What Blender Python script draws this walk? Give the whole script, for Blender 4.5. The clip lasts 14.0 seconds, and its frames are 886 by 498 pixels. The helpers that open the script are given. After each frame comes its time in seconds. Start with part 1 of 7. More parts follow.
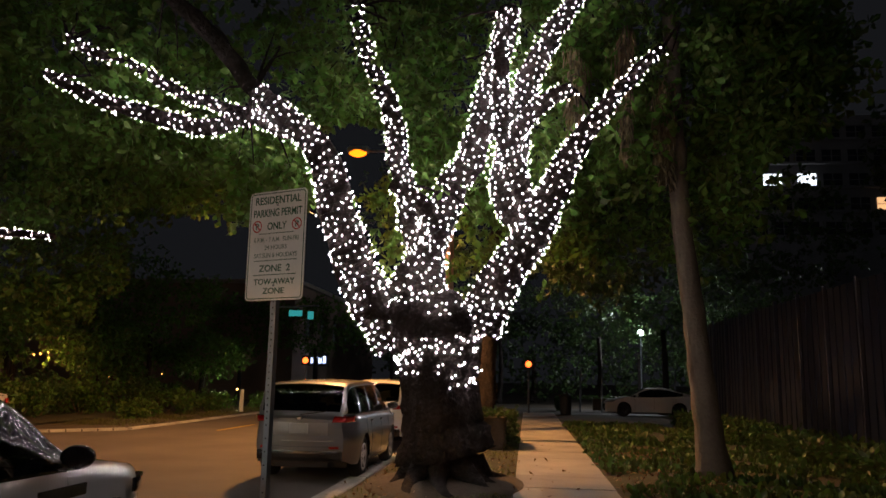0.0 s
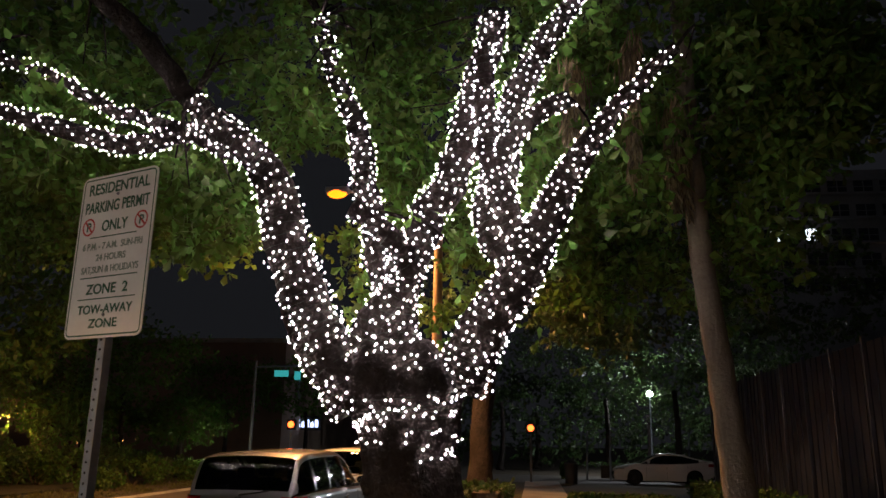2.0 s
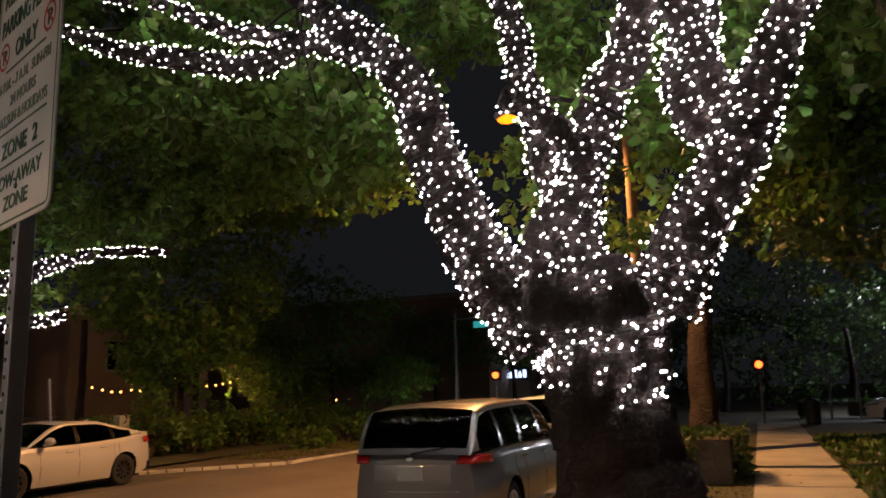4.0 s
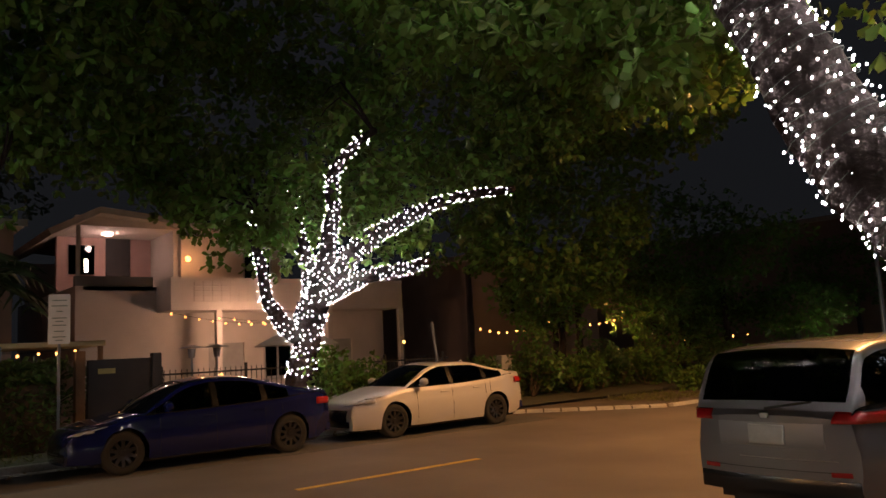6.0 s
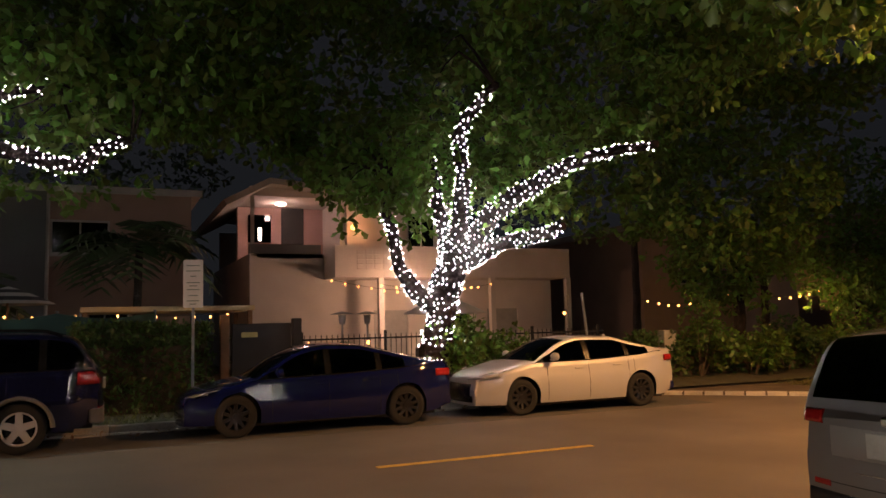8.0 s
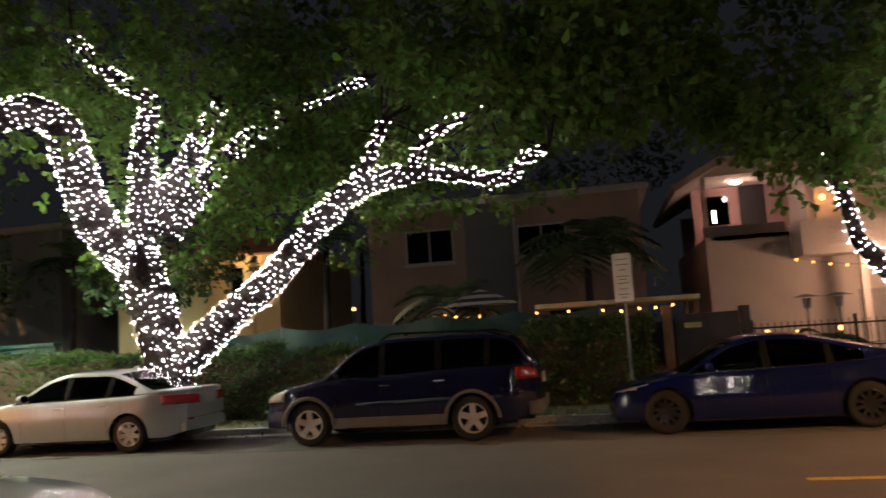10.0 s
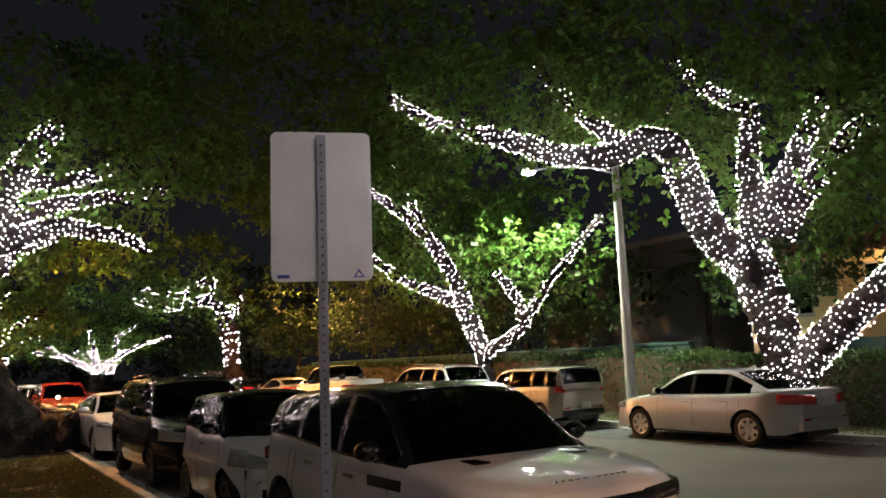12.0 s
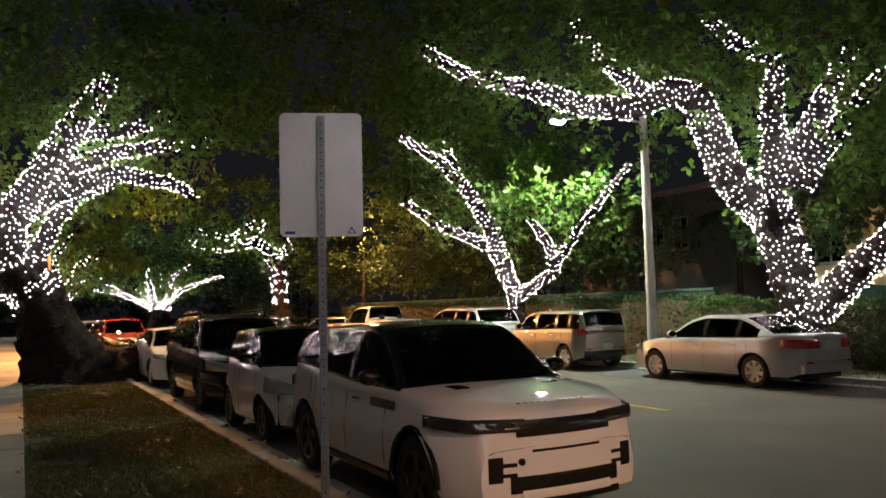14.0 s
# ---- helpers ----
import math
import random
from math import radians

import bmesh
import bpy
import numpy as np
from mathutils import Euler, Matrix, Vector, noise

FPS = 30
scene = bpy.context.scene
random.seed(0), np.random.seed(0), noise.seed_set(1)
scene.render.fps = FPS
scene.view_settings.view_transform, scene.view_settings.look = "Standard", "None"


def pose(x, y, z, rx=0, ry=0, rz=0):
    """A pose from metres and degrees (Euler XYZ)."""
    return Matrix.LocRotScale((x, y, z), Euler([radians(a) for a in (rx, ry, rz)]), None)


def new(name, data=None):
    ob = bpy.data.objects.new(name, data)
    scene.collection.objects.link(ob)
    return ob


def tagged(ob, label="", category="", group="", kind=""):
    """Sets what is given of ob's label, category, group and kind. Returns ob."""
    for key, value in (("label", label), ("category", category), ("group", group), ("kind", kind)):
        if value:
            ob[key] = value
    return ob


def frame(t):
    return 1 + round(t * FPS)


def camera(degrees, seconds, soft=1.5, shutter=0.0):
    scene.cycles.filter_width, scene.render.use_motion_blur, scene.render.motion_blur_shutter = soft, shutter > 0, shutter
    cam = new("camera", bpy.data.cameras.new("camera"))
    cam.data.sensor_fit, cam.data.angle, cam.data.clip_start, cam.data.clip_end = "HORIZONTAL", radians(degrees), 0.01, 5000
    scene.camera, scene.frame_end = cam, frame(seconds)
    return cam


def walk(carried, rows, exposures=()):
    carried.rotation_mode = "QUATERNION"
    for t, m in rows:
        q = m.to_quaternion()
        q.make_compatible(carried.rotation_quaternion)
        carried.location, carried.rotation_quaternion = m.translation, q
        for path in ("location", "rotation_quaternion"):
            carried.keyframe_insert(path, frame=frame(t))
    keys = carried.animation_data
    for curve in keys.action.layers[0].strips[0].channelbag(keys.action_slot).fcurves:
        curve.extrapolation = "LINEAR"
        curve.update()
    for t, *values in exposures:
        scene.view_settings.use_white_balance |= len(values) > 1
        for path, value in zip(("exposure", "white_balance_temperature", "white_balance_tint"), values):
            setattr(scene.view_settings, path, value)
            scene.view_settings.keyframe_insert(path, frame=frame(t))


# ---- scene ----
cam = camera(59.83, 14.0, soft=1.5, shutter=0.22)
PATH = [
    (0.0, 0.036, 0.012, 1.702, 6.13, 9.52, -1.10),
    (0.5, 0.069, 0.643, 1.700, 6.51, 7.85, -1.27),
    (1.0, 0.121, 1.171, 1.729, 6.18, 10.04, -0.96),
    (1.5, 0.169, 1.712, 1.763, 6.28, 11.93, -0.88),
    (2.0, 0.224, 2.235, 1.801, 6.48, 14.03, -0.96),
    (4.5, 0.041, 4.836, 1.728, 30.00, 9.10, 2.75),
    (5.0, -0.012, 5.319, 1.732, 38.76, 7.83, 3.33),
    (5.5, -0.065, 5.704, 1.748, 45.58, 7.23, 3.23),
    (6.0, -0.061, 6.153, 1.725, 51.64, 7.28, 2.88),
    (6.5, -0.086, 6.583, 1.690, 55.49, 6.81, 2.64),
    (7.0, -0.091, 7.029, 1.684, 59.74, 6.61, 2.25),
    (9.5, -0.465, 8.858, 1.757, 87.89, 4.95, 2.71),
    (10.0, -0.445, 9.034, 1.773, 101.93, 6.16, 3.69),
    (10.5, -0.484, 9.272, 1.781, 113.81, 7.24, 4.00),
    (11.0, -0.393, 9.549, 1.785, 127.80, 8.53, 3.91),
    (11.5, -0.310, 9.846, 1.796, 140.43, 9.08, 3.08),
    (12.0, -0.176, 10.131, 1.786, 147.83, 8.47, 2.26),
    (12.5, -0.090, 10.432, 1.786, 151.67, 7.44, 1.38),
    (13.0, -0.149, 10.734, 1.782, 154.87, 7.01, 0.94),
    (13.5, -0.121, 11.030, 1.779, 153.80, 5.95, 0.88),
    (14.0, -0.095, 11.212, 1.762, 151.35, 4.33, 1.48),
]
walk(cam, [(t, pose(x, y, z, 90 + pitch, roll, yaw)) for t, x, y, z, yaw, pitch, roll in PATH],
     exposures=[(0.0, 0.3), (2.0, 0.5), (5.5, 0.35), (7.0, 0.55), (9.5, 0.75), (10.8, 0.5), (14.0, 0.35)])

# ---- night sky and street lighting ----
world = bpy.data.worlds.new("night_sky")
scene.world = world
world.use_nodes = True
_bg = world.node_tree.nodes["Background"]
_sky = world.node_tree.nodes.new("ShaderNodeTexSky")
_sky.sky_type = "NISHITA"
_sky.sun_disc = False
_sky.sun_elevation = radians(-4)
_sky.sun_rotation = radians(200)
_mix = world.node_tree.nodes.new("ShaderNodeMixRGB")
_mix.inputs[0].default_value = 0.85
_mix.inputs[2].default_value = (0.20, 0.21, 0.25, 1)
world.node_tree.links.new(_sky.outputs[0], _mix.inputs[1])
world.node_tree.links.new(_mix.outputs[0], _bg.inputs[0])
_bg.inputs[1].default_value = 0.033

SODIUM = (1.0, 0.46, 0.15)
WARM = (1.0, 0.44, 0.19)


def lamp(name, place, watts, colour, radius=0.12, down=False):
    data = bpy.data.lights.new(name, "SPOT" if down else "POINT")
    data.energy, data.color, data.shadow_soft_size = watts, colour, radius
    if down:
        data.spot_size, data.spot_blend = radians(152), 0.5
    ob = new(name, data)
    ob.location = place
    return ob


lamp("sodium_light", (-4.8, 21.0, 7.75), 4500, SODIUM, 0.18, True)
far_sodium = lamp("sodium_light", (-3.7, -24.0, 7.6), 14000, SODIUM, 0.18, True)
far_sodium.data.spot_size, far_sodium.data.spot_blend = radians(170), 0.12
led = lamp("led_light", (-14.0, -6.9, 6.6), 2900, (0.86, 1.0, 0.80), 0.15, True)
led.data.spot_size, led.data.spot_blend = radians(158), 0.3
lamp("led_light", (-6.0, -62.0, 7.5), 900, (0.9, 0.95, 1.0), 0.2)
lamp("porch_light", (-27.2, 16.4, 5.35), 24, WARM, 0.06)
lamp("loggia_light", (-29.4, 14.0, 6.25), 30, (1.0, 0.62, 0.52), 0.12)
lamp("patio_light", (-25.2, 17.6, 2.6), 170, (1.0, 0.55, 0.34), 0.25)
lamp("porch_light", (-25.4, -3.4, 4.7), 24, (1.0, 0.68, 0.30), 0.06)
lamp("sodium_light", (-18.5, -33.0, 6.5), 2600, SODIUM, 0.3)
lamp("garden_light", (-19.6, 29.9, 2.1), 90, (1.0, 0.48, 0.16), 0.08)
lamp("garden_light", (-19.8, 25.4, 2.0), 26, (1.0, 0.46, 0.15), 0.08)
lamp("garden_light", (-13.9, 36.6, 1.15), 26, (0.95, 1.0, 0.7), 0.08)
lamp("far_street_light", (7.5, 52.0, 5.0), 800, (0.9, 0.95, 1.0), 0.1)

# ---- materials ----


def nodes_of(name):
    m = bpy.data.materials.new(name)
    m.use_nodes = True
    n, l = m.node_tree.nodes, m.node_tree.links
    return m, n, l, n["Principled BSDF"]


def surface(name, colour, rough=0.7, metal=0.0, fine=40.0, coarse=2.0, vary=0.3, bump=0.2, depth=0.01, dark=None, coat=0.0, spec=0.5, island=False):
    """Two scales of colour variation and one of relief, in metres."""
    m, n, l, b = nodes_of(name)
    geo = n.new("ShaderNodeNewGeometry")
    big, small = n.new("ShaderNodeTexNoise"), n.new("ShaderNodeTexNoise")
    big.inputs["Scale"].default_value, small.inputs["Scale"].default_value = coarse, fine
    big.inputs["Detail"].default_value, small.inputs["Detail"].default_value = 4, 5
    for t in (big, small):
        l.new(geo.outputs["Position"], t.inputs["Vector"])
    mix = n.new("ShaderNodeMath")
    mix.operation = "MULTIPLY_ADD"
    l.new(small.outputs[0], mix.inputs[0])
    mix.inputs[1].default_value = 0.5
    l.new(big.outputs[0], mix.inputs[2])
    ramp = n.new("ShaderNodeMapRange")
    ramp.inputs[1].default_value, ramp.inputs[2].default_value = 0.45, 1.05
    l.new(mix.outputs[0], ramp.inputs[0])
    col = n.new("ShaderNodeMixRGB")
    low = dark or tuple(c * (1 - vary) for c in colour)
    high = tuple(min(1, c * (1 + vary * 0.6)) for c in colour)
    col.inputs[1].default_value, col.inputs[2].default_value = (*low, 1), (*high, 1)
    l.new(ramp.outputs[0], col.inputs[0])
    out = col.outputs[0]
    if island:
        hsv = n.new("ShaderNodeHueSaturation")
        info = n.new("ShaderNodeObjectInfo")
        r = n.new("ShaderNodeMapRange")
        r.inputs[3].default_value, r.inputs[4].default_value = 0.75, 1.25
        l.new(info.outputs["Random"], r.inputs[0])
        l.new(r.outputs[0], hsv.inputs["Value"])
        l.new(out, hsv.inputs["Color"])
        out = hsv.outputs[0]
    l.new(out, b.inputs["Base Color"])
    b.inputs["Roughness"].default_value, b.inputs["Metallic"].default_value = rough, metal
    b.inputs["Specular IOR Level"].default_value = spec
    if coat:
        b.inputs["Coat Weight"].default_value, b.inputs["Coat Roughness"].default_value = coat, 0.008
    if bump:
        bm_ = n.new("ShaderNodeBump")
        bm_.inputs["Strength"].default_value, bm_.inputs["Distance"].default_value = bump, depth
        l.new(small.outputs[0], bm_.inputs["Height"])
        l.new(bm_.outputs[0], b.inputs["Normal"])
    return m


def paint(name, colour, metal=0.0, rough=0.35, coat=1.0):
    m = surface(name, colour, rough if metal else 0.6, metal, 900, 1.5, 0.06, 0.0, 0.0005, coat=coat, spec=0.3 if metal else 0.05)
    m.node_tree.nodes["Principled BSDF"].inputs["Coat IOR"].default_value = 1.65
    return m


def glow(name, colour, strength):
    m, n, l, b = nodes_of(name)
    b.inputs["Base Color"].default_value = (*colour, 1)
    b.inputs["Emission Color"].default_value = (*colour, 1)
    b.inputs["Emission Strength"].default_value = strength
    return m


def glass(name, tint, gloss=1.0):
    m, n, l, b = nodes_of(name)
    n.remove(b)
    tr, gl, mix, fr = (n.new("ShaderNode" + s) for s in ("BsdfTransparent", "BsdfGlossy", "MixShader", "Fresnel"))
    tr.inputs[0].default_value = (*tint, 1)
    gl.inputs["Roughness"].default_value = 0.0
    fr.inputs[0].default_value = 1.5
    l.new(fr.outputs[0], mix.inputs[0])
    l.new(tr.outputs[0], mix.inputs[1])
    l.new(gl.outputs[0], mix.inputs[2])
    l.new(mix.outputs[0], n["Material Output"].inputs[0])
    return m


def foliage(name, colour, hue=0.03, thin=0.4):
    """Leaves: each one its own shade, thin enough to let light through."""
    m, n, l, b = nodes_of(name)
    geo, hsv = n.new("ShaderNodeNewGeometry"), n.new("ShaderNodeHueSaturation")
    a, c = n.new("ShaderNodeMapRange"), n.new("ShaderNodeMapRange")
    a.inputs[3].default_value, a.inputs[4].default_value = 0.5 - hue, 0.5 + hue
    c.inputs[3].default_value, c.inputs[4].default_value = 0.45, 1.5
    l.new(geo.outputs["Random Per Island"], a.inputs[0])
    l.new(geo.outputs["Random Per Island"], c.inputs[0])
    l.new(a.outputs[0], hsv.inputs["Hue"])
    l.new(c.outputs[0], hsv.inputs["Value"])
    hsv.inputs["Color"].default_value = (*colour, 1)
    l.new(hsv.outputs[0], b.inputs["Base Color"])
    b.inputs["Roughness"].default_value = 0.45
    tl, mix = n.new("ShaderNodeBsdfTranslucent"), n.new("ShaderNodeMixShader")
    l.new(hsv.outputs[0], tl.inputs[0])
    mix.inputs[0].default_value = thin
    l.new(b.outputs[0], mix.inputs[1])
    l.new(tl.outputs[0], mix.inputs[2])
    l.new(mix.outputs[0], n["Material Output"].inputs[0])
    return m


M_ASPHALT = surface("asphalt", (0.118, 0.098, 0.082), 0.85, 0, 60, 0.5, 0.35, 0.5, 0.006)
M_LANE = surface("parking_lane_asphalt", (0.085, 0.082, 0.08), 0.85, 0, 70, 0.7, 0.4, 0.5, 0.006)
M_CONCRETE = surface("concrete", (0.36, 0.34, 0.31), 0.9, 0, 45, 0.9, 0.35, 0.25, 0.004, island=True)
M_KERB = surface("kerb_concrete", (0.42, 0.40, 0.36), 0.9, 0, 30, 1.2, 0.45, 0.3, 0.006)
M_DIRT = surface("dirt", (0.10, 0.075, 0.05), 1.0, 0, 18, 1.3, 0.5, 0.8, 0.03)
M_LAWN = surface("lawn_soil", (0.055, 0.06, 0.025), 1.0, 0, 12, 0.9, 0.5, 0.9, 0.03, dark=(0.06, 0.045, 0.03))
M_GRASS = foliage("grass_blades", (0.12, 0.12, 0.03), 0.03, 0.3)
M_LITTER = foliage("dry_leaves", (0.20, 0.12, 0.06), 0.03, 0.1)
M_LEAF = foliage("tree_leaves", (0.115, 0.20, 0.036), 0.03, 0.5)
# darker copy of the tree leaves: the shade of unlit foliage as colour
M_LEAF_SHADE = foliage("shaded_tree_leaves", (0.05, 0.085, 0.024), 0.03, 0.3)
M_HEDGE = foliage("hedge_leaves", (0.07, 0.125, 0.03), 0.03, 0.3)
M_PALM = foliage("palm_leaves", (0.05, 0.085, 0.03), 0.02, 0.3)
M_MOSS = foliage("hanging_moss", (0.22, 0.17, 0.10), 0.02, 0.3)
M_BARK = surface("bark", (0.042, 0.034, 0.032), 0.95, 0, 16, 2.5, 0.6, 1.0, 0.07, spec=0.08)
M_BARK_PALE = surface("pale_bark", (0.13, 0.11, 0.085), 0.95, 0, 18, 1.6, 0.4, 0.8, 0.02)
M_BULB = glow("fairy_bulb", (1.0, 0.86, 0.86), 62.0)
M_WIRE = surface("light_wire", (0.02, 0.03, 0.02), 0.6, 0, 50, 5, 0.2, 0)
M_WARMBULB = glow("warm_bulb", (1.0, 0.38, 0.09), 5.0)
M_WARMGLOBE = glow("warm_globe", (1.0, 0.62, 0.36), 9.0)
M_SODIUM = glow("sodium_lens", (1.0, 0.19, 0.005), 2.9)
M_YELLOW = surface("road_yellow", (0.55, 0.36, 0.05), 0.8, 0, 50, 6, 0.4, 0.2, 0.002)
M_GALV = surface("galvanised_steel", (0.22, 0.235, 0.27), 0.5, 0.55, 60, 6, 0.25, 0.1, 0.001)
M_POLE = surface("concrete_pole", (0.40, 0.39, 0.37), 0.8, 0, 30, 2, 0.25, 0.2, 0.003)
M_WOODPOLE = surface("wooden_pole", (0.26, 0.17, 0.10), 0.9, 0, 30, 3, 0.4, 0.5, 0.006)
M_STUCCO = surface("white_stucco", (0.50, 0.45, 0.41), 0.95, 0, 35, 0.8, 0.15, 0.3, 0.005)
M_BEIGE = surface("beige_stucco", (0.26, 0.185, 0.145), 0.95, 0, 35, 0.8, 0.2, 0.3, 0.005)
M_CREAM = surface("cream_stucco", (0.62, 0.48, 0.26), 0.95, 0, 35, 0.8, 0.2, 0.3, 0.005)
M_DARK = surface("dark_paint", (0.018, 0.018, 0.02), 0.6, 0, 60, 3, 0.3, 0.1, 0.002)
M_ROOF = surface("roof_edge", (0.30, 0.27, 0.24), 0.85, 0, 30, 2, 0.3, 0.2, 0.004)
M_TILE = surface("clay_tile", (0.34, 0.13, 0.07), 0.85, 0, 30, 2, 0.3, 0.4, 0.008)
M_MESH = surface("green_fence_fabric", (0.03, 0.075, 0.062), 0.9, 0, 80, 1.5, 0.4, 0.3, 0.004)
M_WINDOW = glass("window_glass", (0.12, 0.14, 0.15))
M_LITWINDOW = glow("lit_window", (0.85, 0.92, 1.0), 1.6)
M_TOWER = surface("tower_concrete", (0.20, 0.20, 0.21), 0.9, 0, 4, 0.3, 0.3, 0)
M_STEEL = surface("steel_post", (0.10, 0.11, 0.15), 0.3, 0.8, 40, 4, 0.2, 0.05, 0.001)
M_METAL_WALL = surface("corrugated_panel", (0.022, 0.028, 0.050), 0.45, 0.0, 20, 1, 0.3, 0.1, 0.003)

# ---- mesh kit ----


def mesh_object(name, verts, faces, material, parent=None, label="", smooth=False):
    me = bpy.data.meshes.new(name)
    me.from_pydata([tuple(v) for v in verts], [], faces)
    me.materials.append(material)
    if smooth:
        me.shade_smooth()
    ob = new(name, me)
    ob.parent = parent
    if label:
        ob["label"] = label
    return ob


def part(name, bm, material, parent, label="", smooth=False):
    me = bpy.data.meshes.new(name)
    bm.normal_update()
    bm.to_mesh(me)
    bm.free()
    me.materials.append(material)
    if smooth:
        me.shade_smooth()
    ob = new(name, me)
    ob.parent = parent
    if label:
        ob["label"] = label
    return ob


def thing(name, place, label, category, group="", kind="", turn=0):
    ob = new(name)
    ob.matrix_basis = pose(*place, 0, 0, turn)
    ob.empty_display_size = 0.2
    return tagged(ob, label, category, group, kind)


def box(bm, x0, x1, y0, y1, z0, z1, bevel=0.0):
    m = Matrix.Translation(((x0 + x1) / 2, (y0 + y1) / 2, (z0 + z1) / 2)) @ Matrix.Diagonal((abs(x1 - x0), abs(y1 - y0), abs(z1 - z0), 1))
    geo = bmesh.ops.create_cube(bm, size=1, matrix=m)
    if bevel:
        edges = list({e for v in geo["verts"] for e in v.link_edges})
        bmesh.ops.bevel(bm, geom=edges, offset=bevel, segments=2, affect="EDGES", profile=0.5)
    return bm


def boxes(*rows, bevel=0.0):
    bm = bmesh.new()
    for r in rows:
        box(bm, *r, bevel=bevel)
    return bm


def rod(bm, a, b, r0, r1=None, seg=8):
    a, b = Vector(a), Vector(b)
    d = b - a
    m = Matrix.Translation((a + b) / 2) @ d.to_track_quat("Z", "Y").to_matrix().to_4x4()
    bmesh.ops.create_cone(bm, cap_ends=True, segments=seg, radius1=r0, radius2=r0 if r1 is None else r1, depth=d.length, matrix=m)
    return bm


def ring_frames(pts):
    """Tangents and two steady normals along a line."""
    t = np.gradient(pts, axis=0)
    t /= np.linalg.norm(t, axis=1)[:, None] + 1e-9
    ref = np.array([0.0, 0.0, 1.0]) if abs(t[0][2]) < 0.9 else np.array([1.0, 0.0, 0.0])
    us = []
    u = np.cross(ref, t[0])
    for k in range(len(pts)):
        u = u - t[k] * (u @ t[k])
        u /= np.linalg.norm(u) + 1e-9
        us.append(u)
    us = np.array(us)
    return t, us, np.cross(t, us)


def smooth_line(rows, step):
    """A smooth curve through rows of numbers, one point about every step metres."""
    p = np.array(rows, float)
    p = np.vstack([2 * p[0] - p[1], p, 2 * p[-1] - p[-2]])
    out = []
    for i in range(1, len(p) - 2):
        n = max(2, int(np.linalg.norm(p[i + 1][:3] - p[i][:3]) / step))
        for k in range(n):
            t = k / n
            out.append(0.5 * (2 * p[i] + (p[i + 1] - p[i - 1]) * t + (2 * p[i - 1] - 5 * p[i] + 4 * p[i + 1] - p[i + 2]) * t * t
                              + (3 * p[i] - p[i - 1] - 3 * p[i + 1] + p[i + 2]) * t ** 3))
    out.append(p[-2])
    return np.array(out)


def tube_mesh(line, radii, seg, rough=0.0, rng=None):
    """Verts and faces of a tapered, knobbly tube."""
    t, u, v = ring_frames(line)
    a = np.linspace(0, 2 * np.pi, seg, endpoint=False)
    r = np.array(radii)[:, None] * np.ones(seg)
    if rough and rng is not None:
        lobes = 1 + rough * np.sin(a * 3 + rng.uniform(0, 6))[None, :] * np.sin(np.arange(len(line)) * 0.23 + rng.uniform(0, 6))[:, None]
        r = r * lobes * (1 + rough * 0.6 * rng.standard_normal((len(line), seg)))
    vs = line[:, None, :] + r[..., None] * (np.cos(a)[None, :, None] * u[:, None, :] + np.sin(a)[None, :, None] * v[:, None, :])
    n = len(line)
    faces = [(i * seg + j, i * seg + (j + 1) % seg, (i + 1) * seg + (j + 1) % seg, (i + 1) * seg + j) for i in range(n - 1) for j in range(seg)]
    faces += [tuple(range(seg))[::-1], tuple(range((n - 1) * seg, n * seg))]
    return vs.reshape(-1, 3), faces


def leaf_sheet(name, places, size, rng, material, parent, label="", aspect=0.5, droop=0.25, kind="stuff", outward=None):
    """Many small folded leaves in one mesh: five corners, a crease down the middle."""
    n = len(places)
    if n == 0:
        return None
    d = rng.standard_normal((n, 3))
    if outward is not None:
        d = d * 0.8 + outward * 0.45
    d[:, 2] -= droop
    d /= np.linalg.norm(d, axis=1)[:, None] + 1e-9
    s = np.cross(d, rng.standard_normal((n, 3)))
    s /= np.linalg.norm(s, axis=1)[:, None] + 1e-9
    up = np.cross(s, d)
    L = size * rng.uniform(0.6, 1.35, n)[:, None]
    W = L * aspect
    base = places
    v = np.stack([base, base + d * L * 0.70 + s * W * 0.5 + up * L * 0.06, base + d * L, base + d * L * 0.72 - s * W * 0.5 + up * L * 0.06, base + d * L * 0.5 - up * L * 0.05], 1)
    verts = v.reshape(-1, 3).astype(np.float32)
    k = (np.arange(n) * 5)[:, None]
    loops = (k + np.array([[0, 4, 1, 4, 2, 1, 0, 3, 4, 4, 3, 2]])).ravel().astype(np.int32)
    me = bpy.data.meshes.new(name)
    me.vertices.add(len(verts))
    me.vertices.foreach_set("co", verts.ravel())
    me.loops.add(len(loops))
    me.loops.foreach_set("vertex_index", loops)
    me.polygons.add(len(loops) // 3)
    me.polygons.foreach_set("loop_start", np.arange(0, len(loops), 3, dtype=np.int32))
    me.update(calc_edges=True)
    me.validate()
    me.materials.append(material)
    ob = new(name, me)
    ob.parent = parent
    if label:
        ob["label"] = label
    if kind:
        ob["kind"] = kind
    return ob


def clear_of(c, gaps):
    """Which of the places c keep off the open lanes through a crown: rows of end, end, radius."""
    keep = np.ones(len(c), bool)
    for a, b, r in gaps:
        a, b = np.array(a, float), np.array(b, float)
        t = np.clip(((c - a) @ (b - a)) / ((b - a) @ (b - a)), 0, 1)
        keep &= np.linalg.norm(c - a - t[:, None] * (b - a), axis=1) > r
    return keep


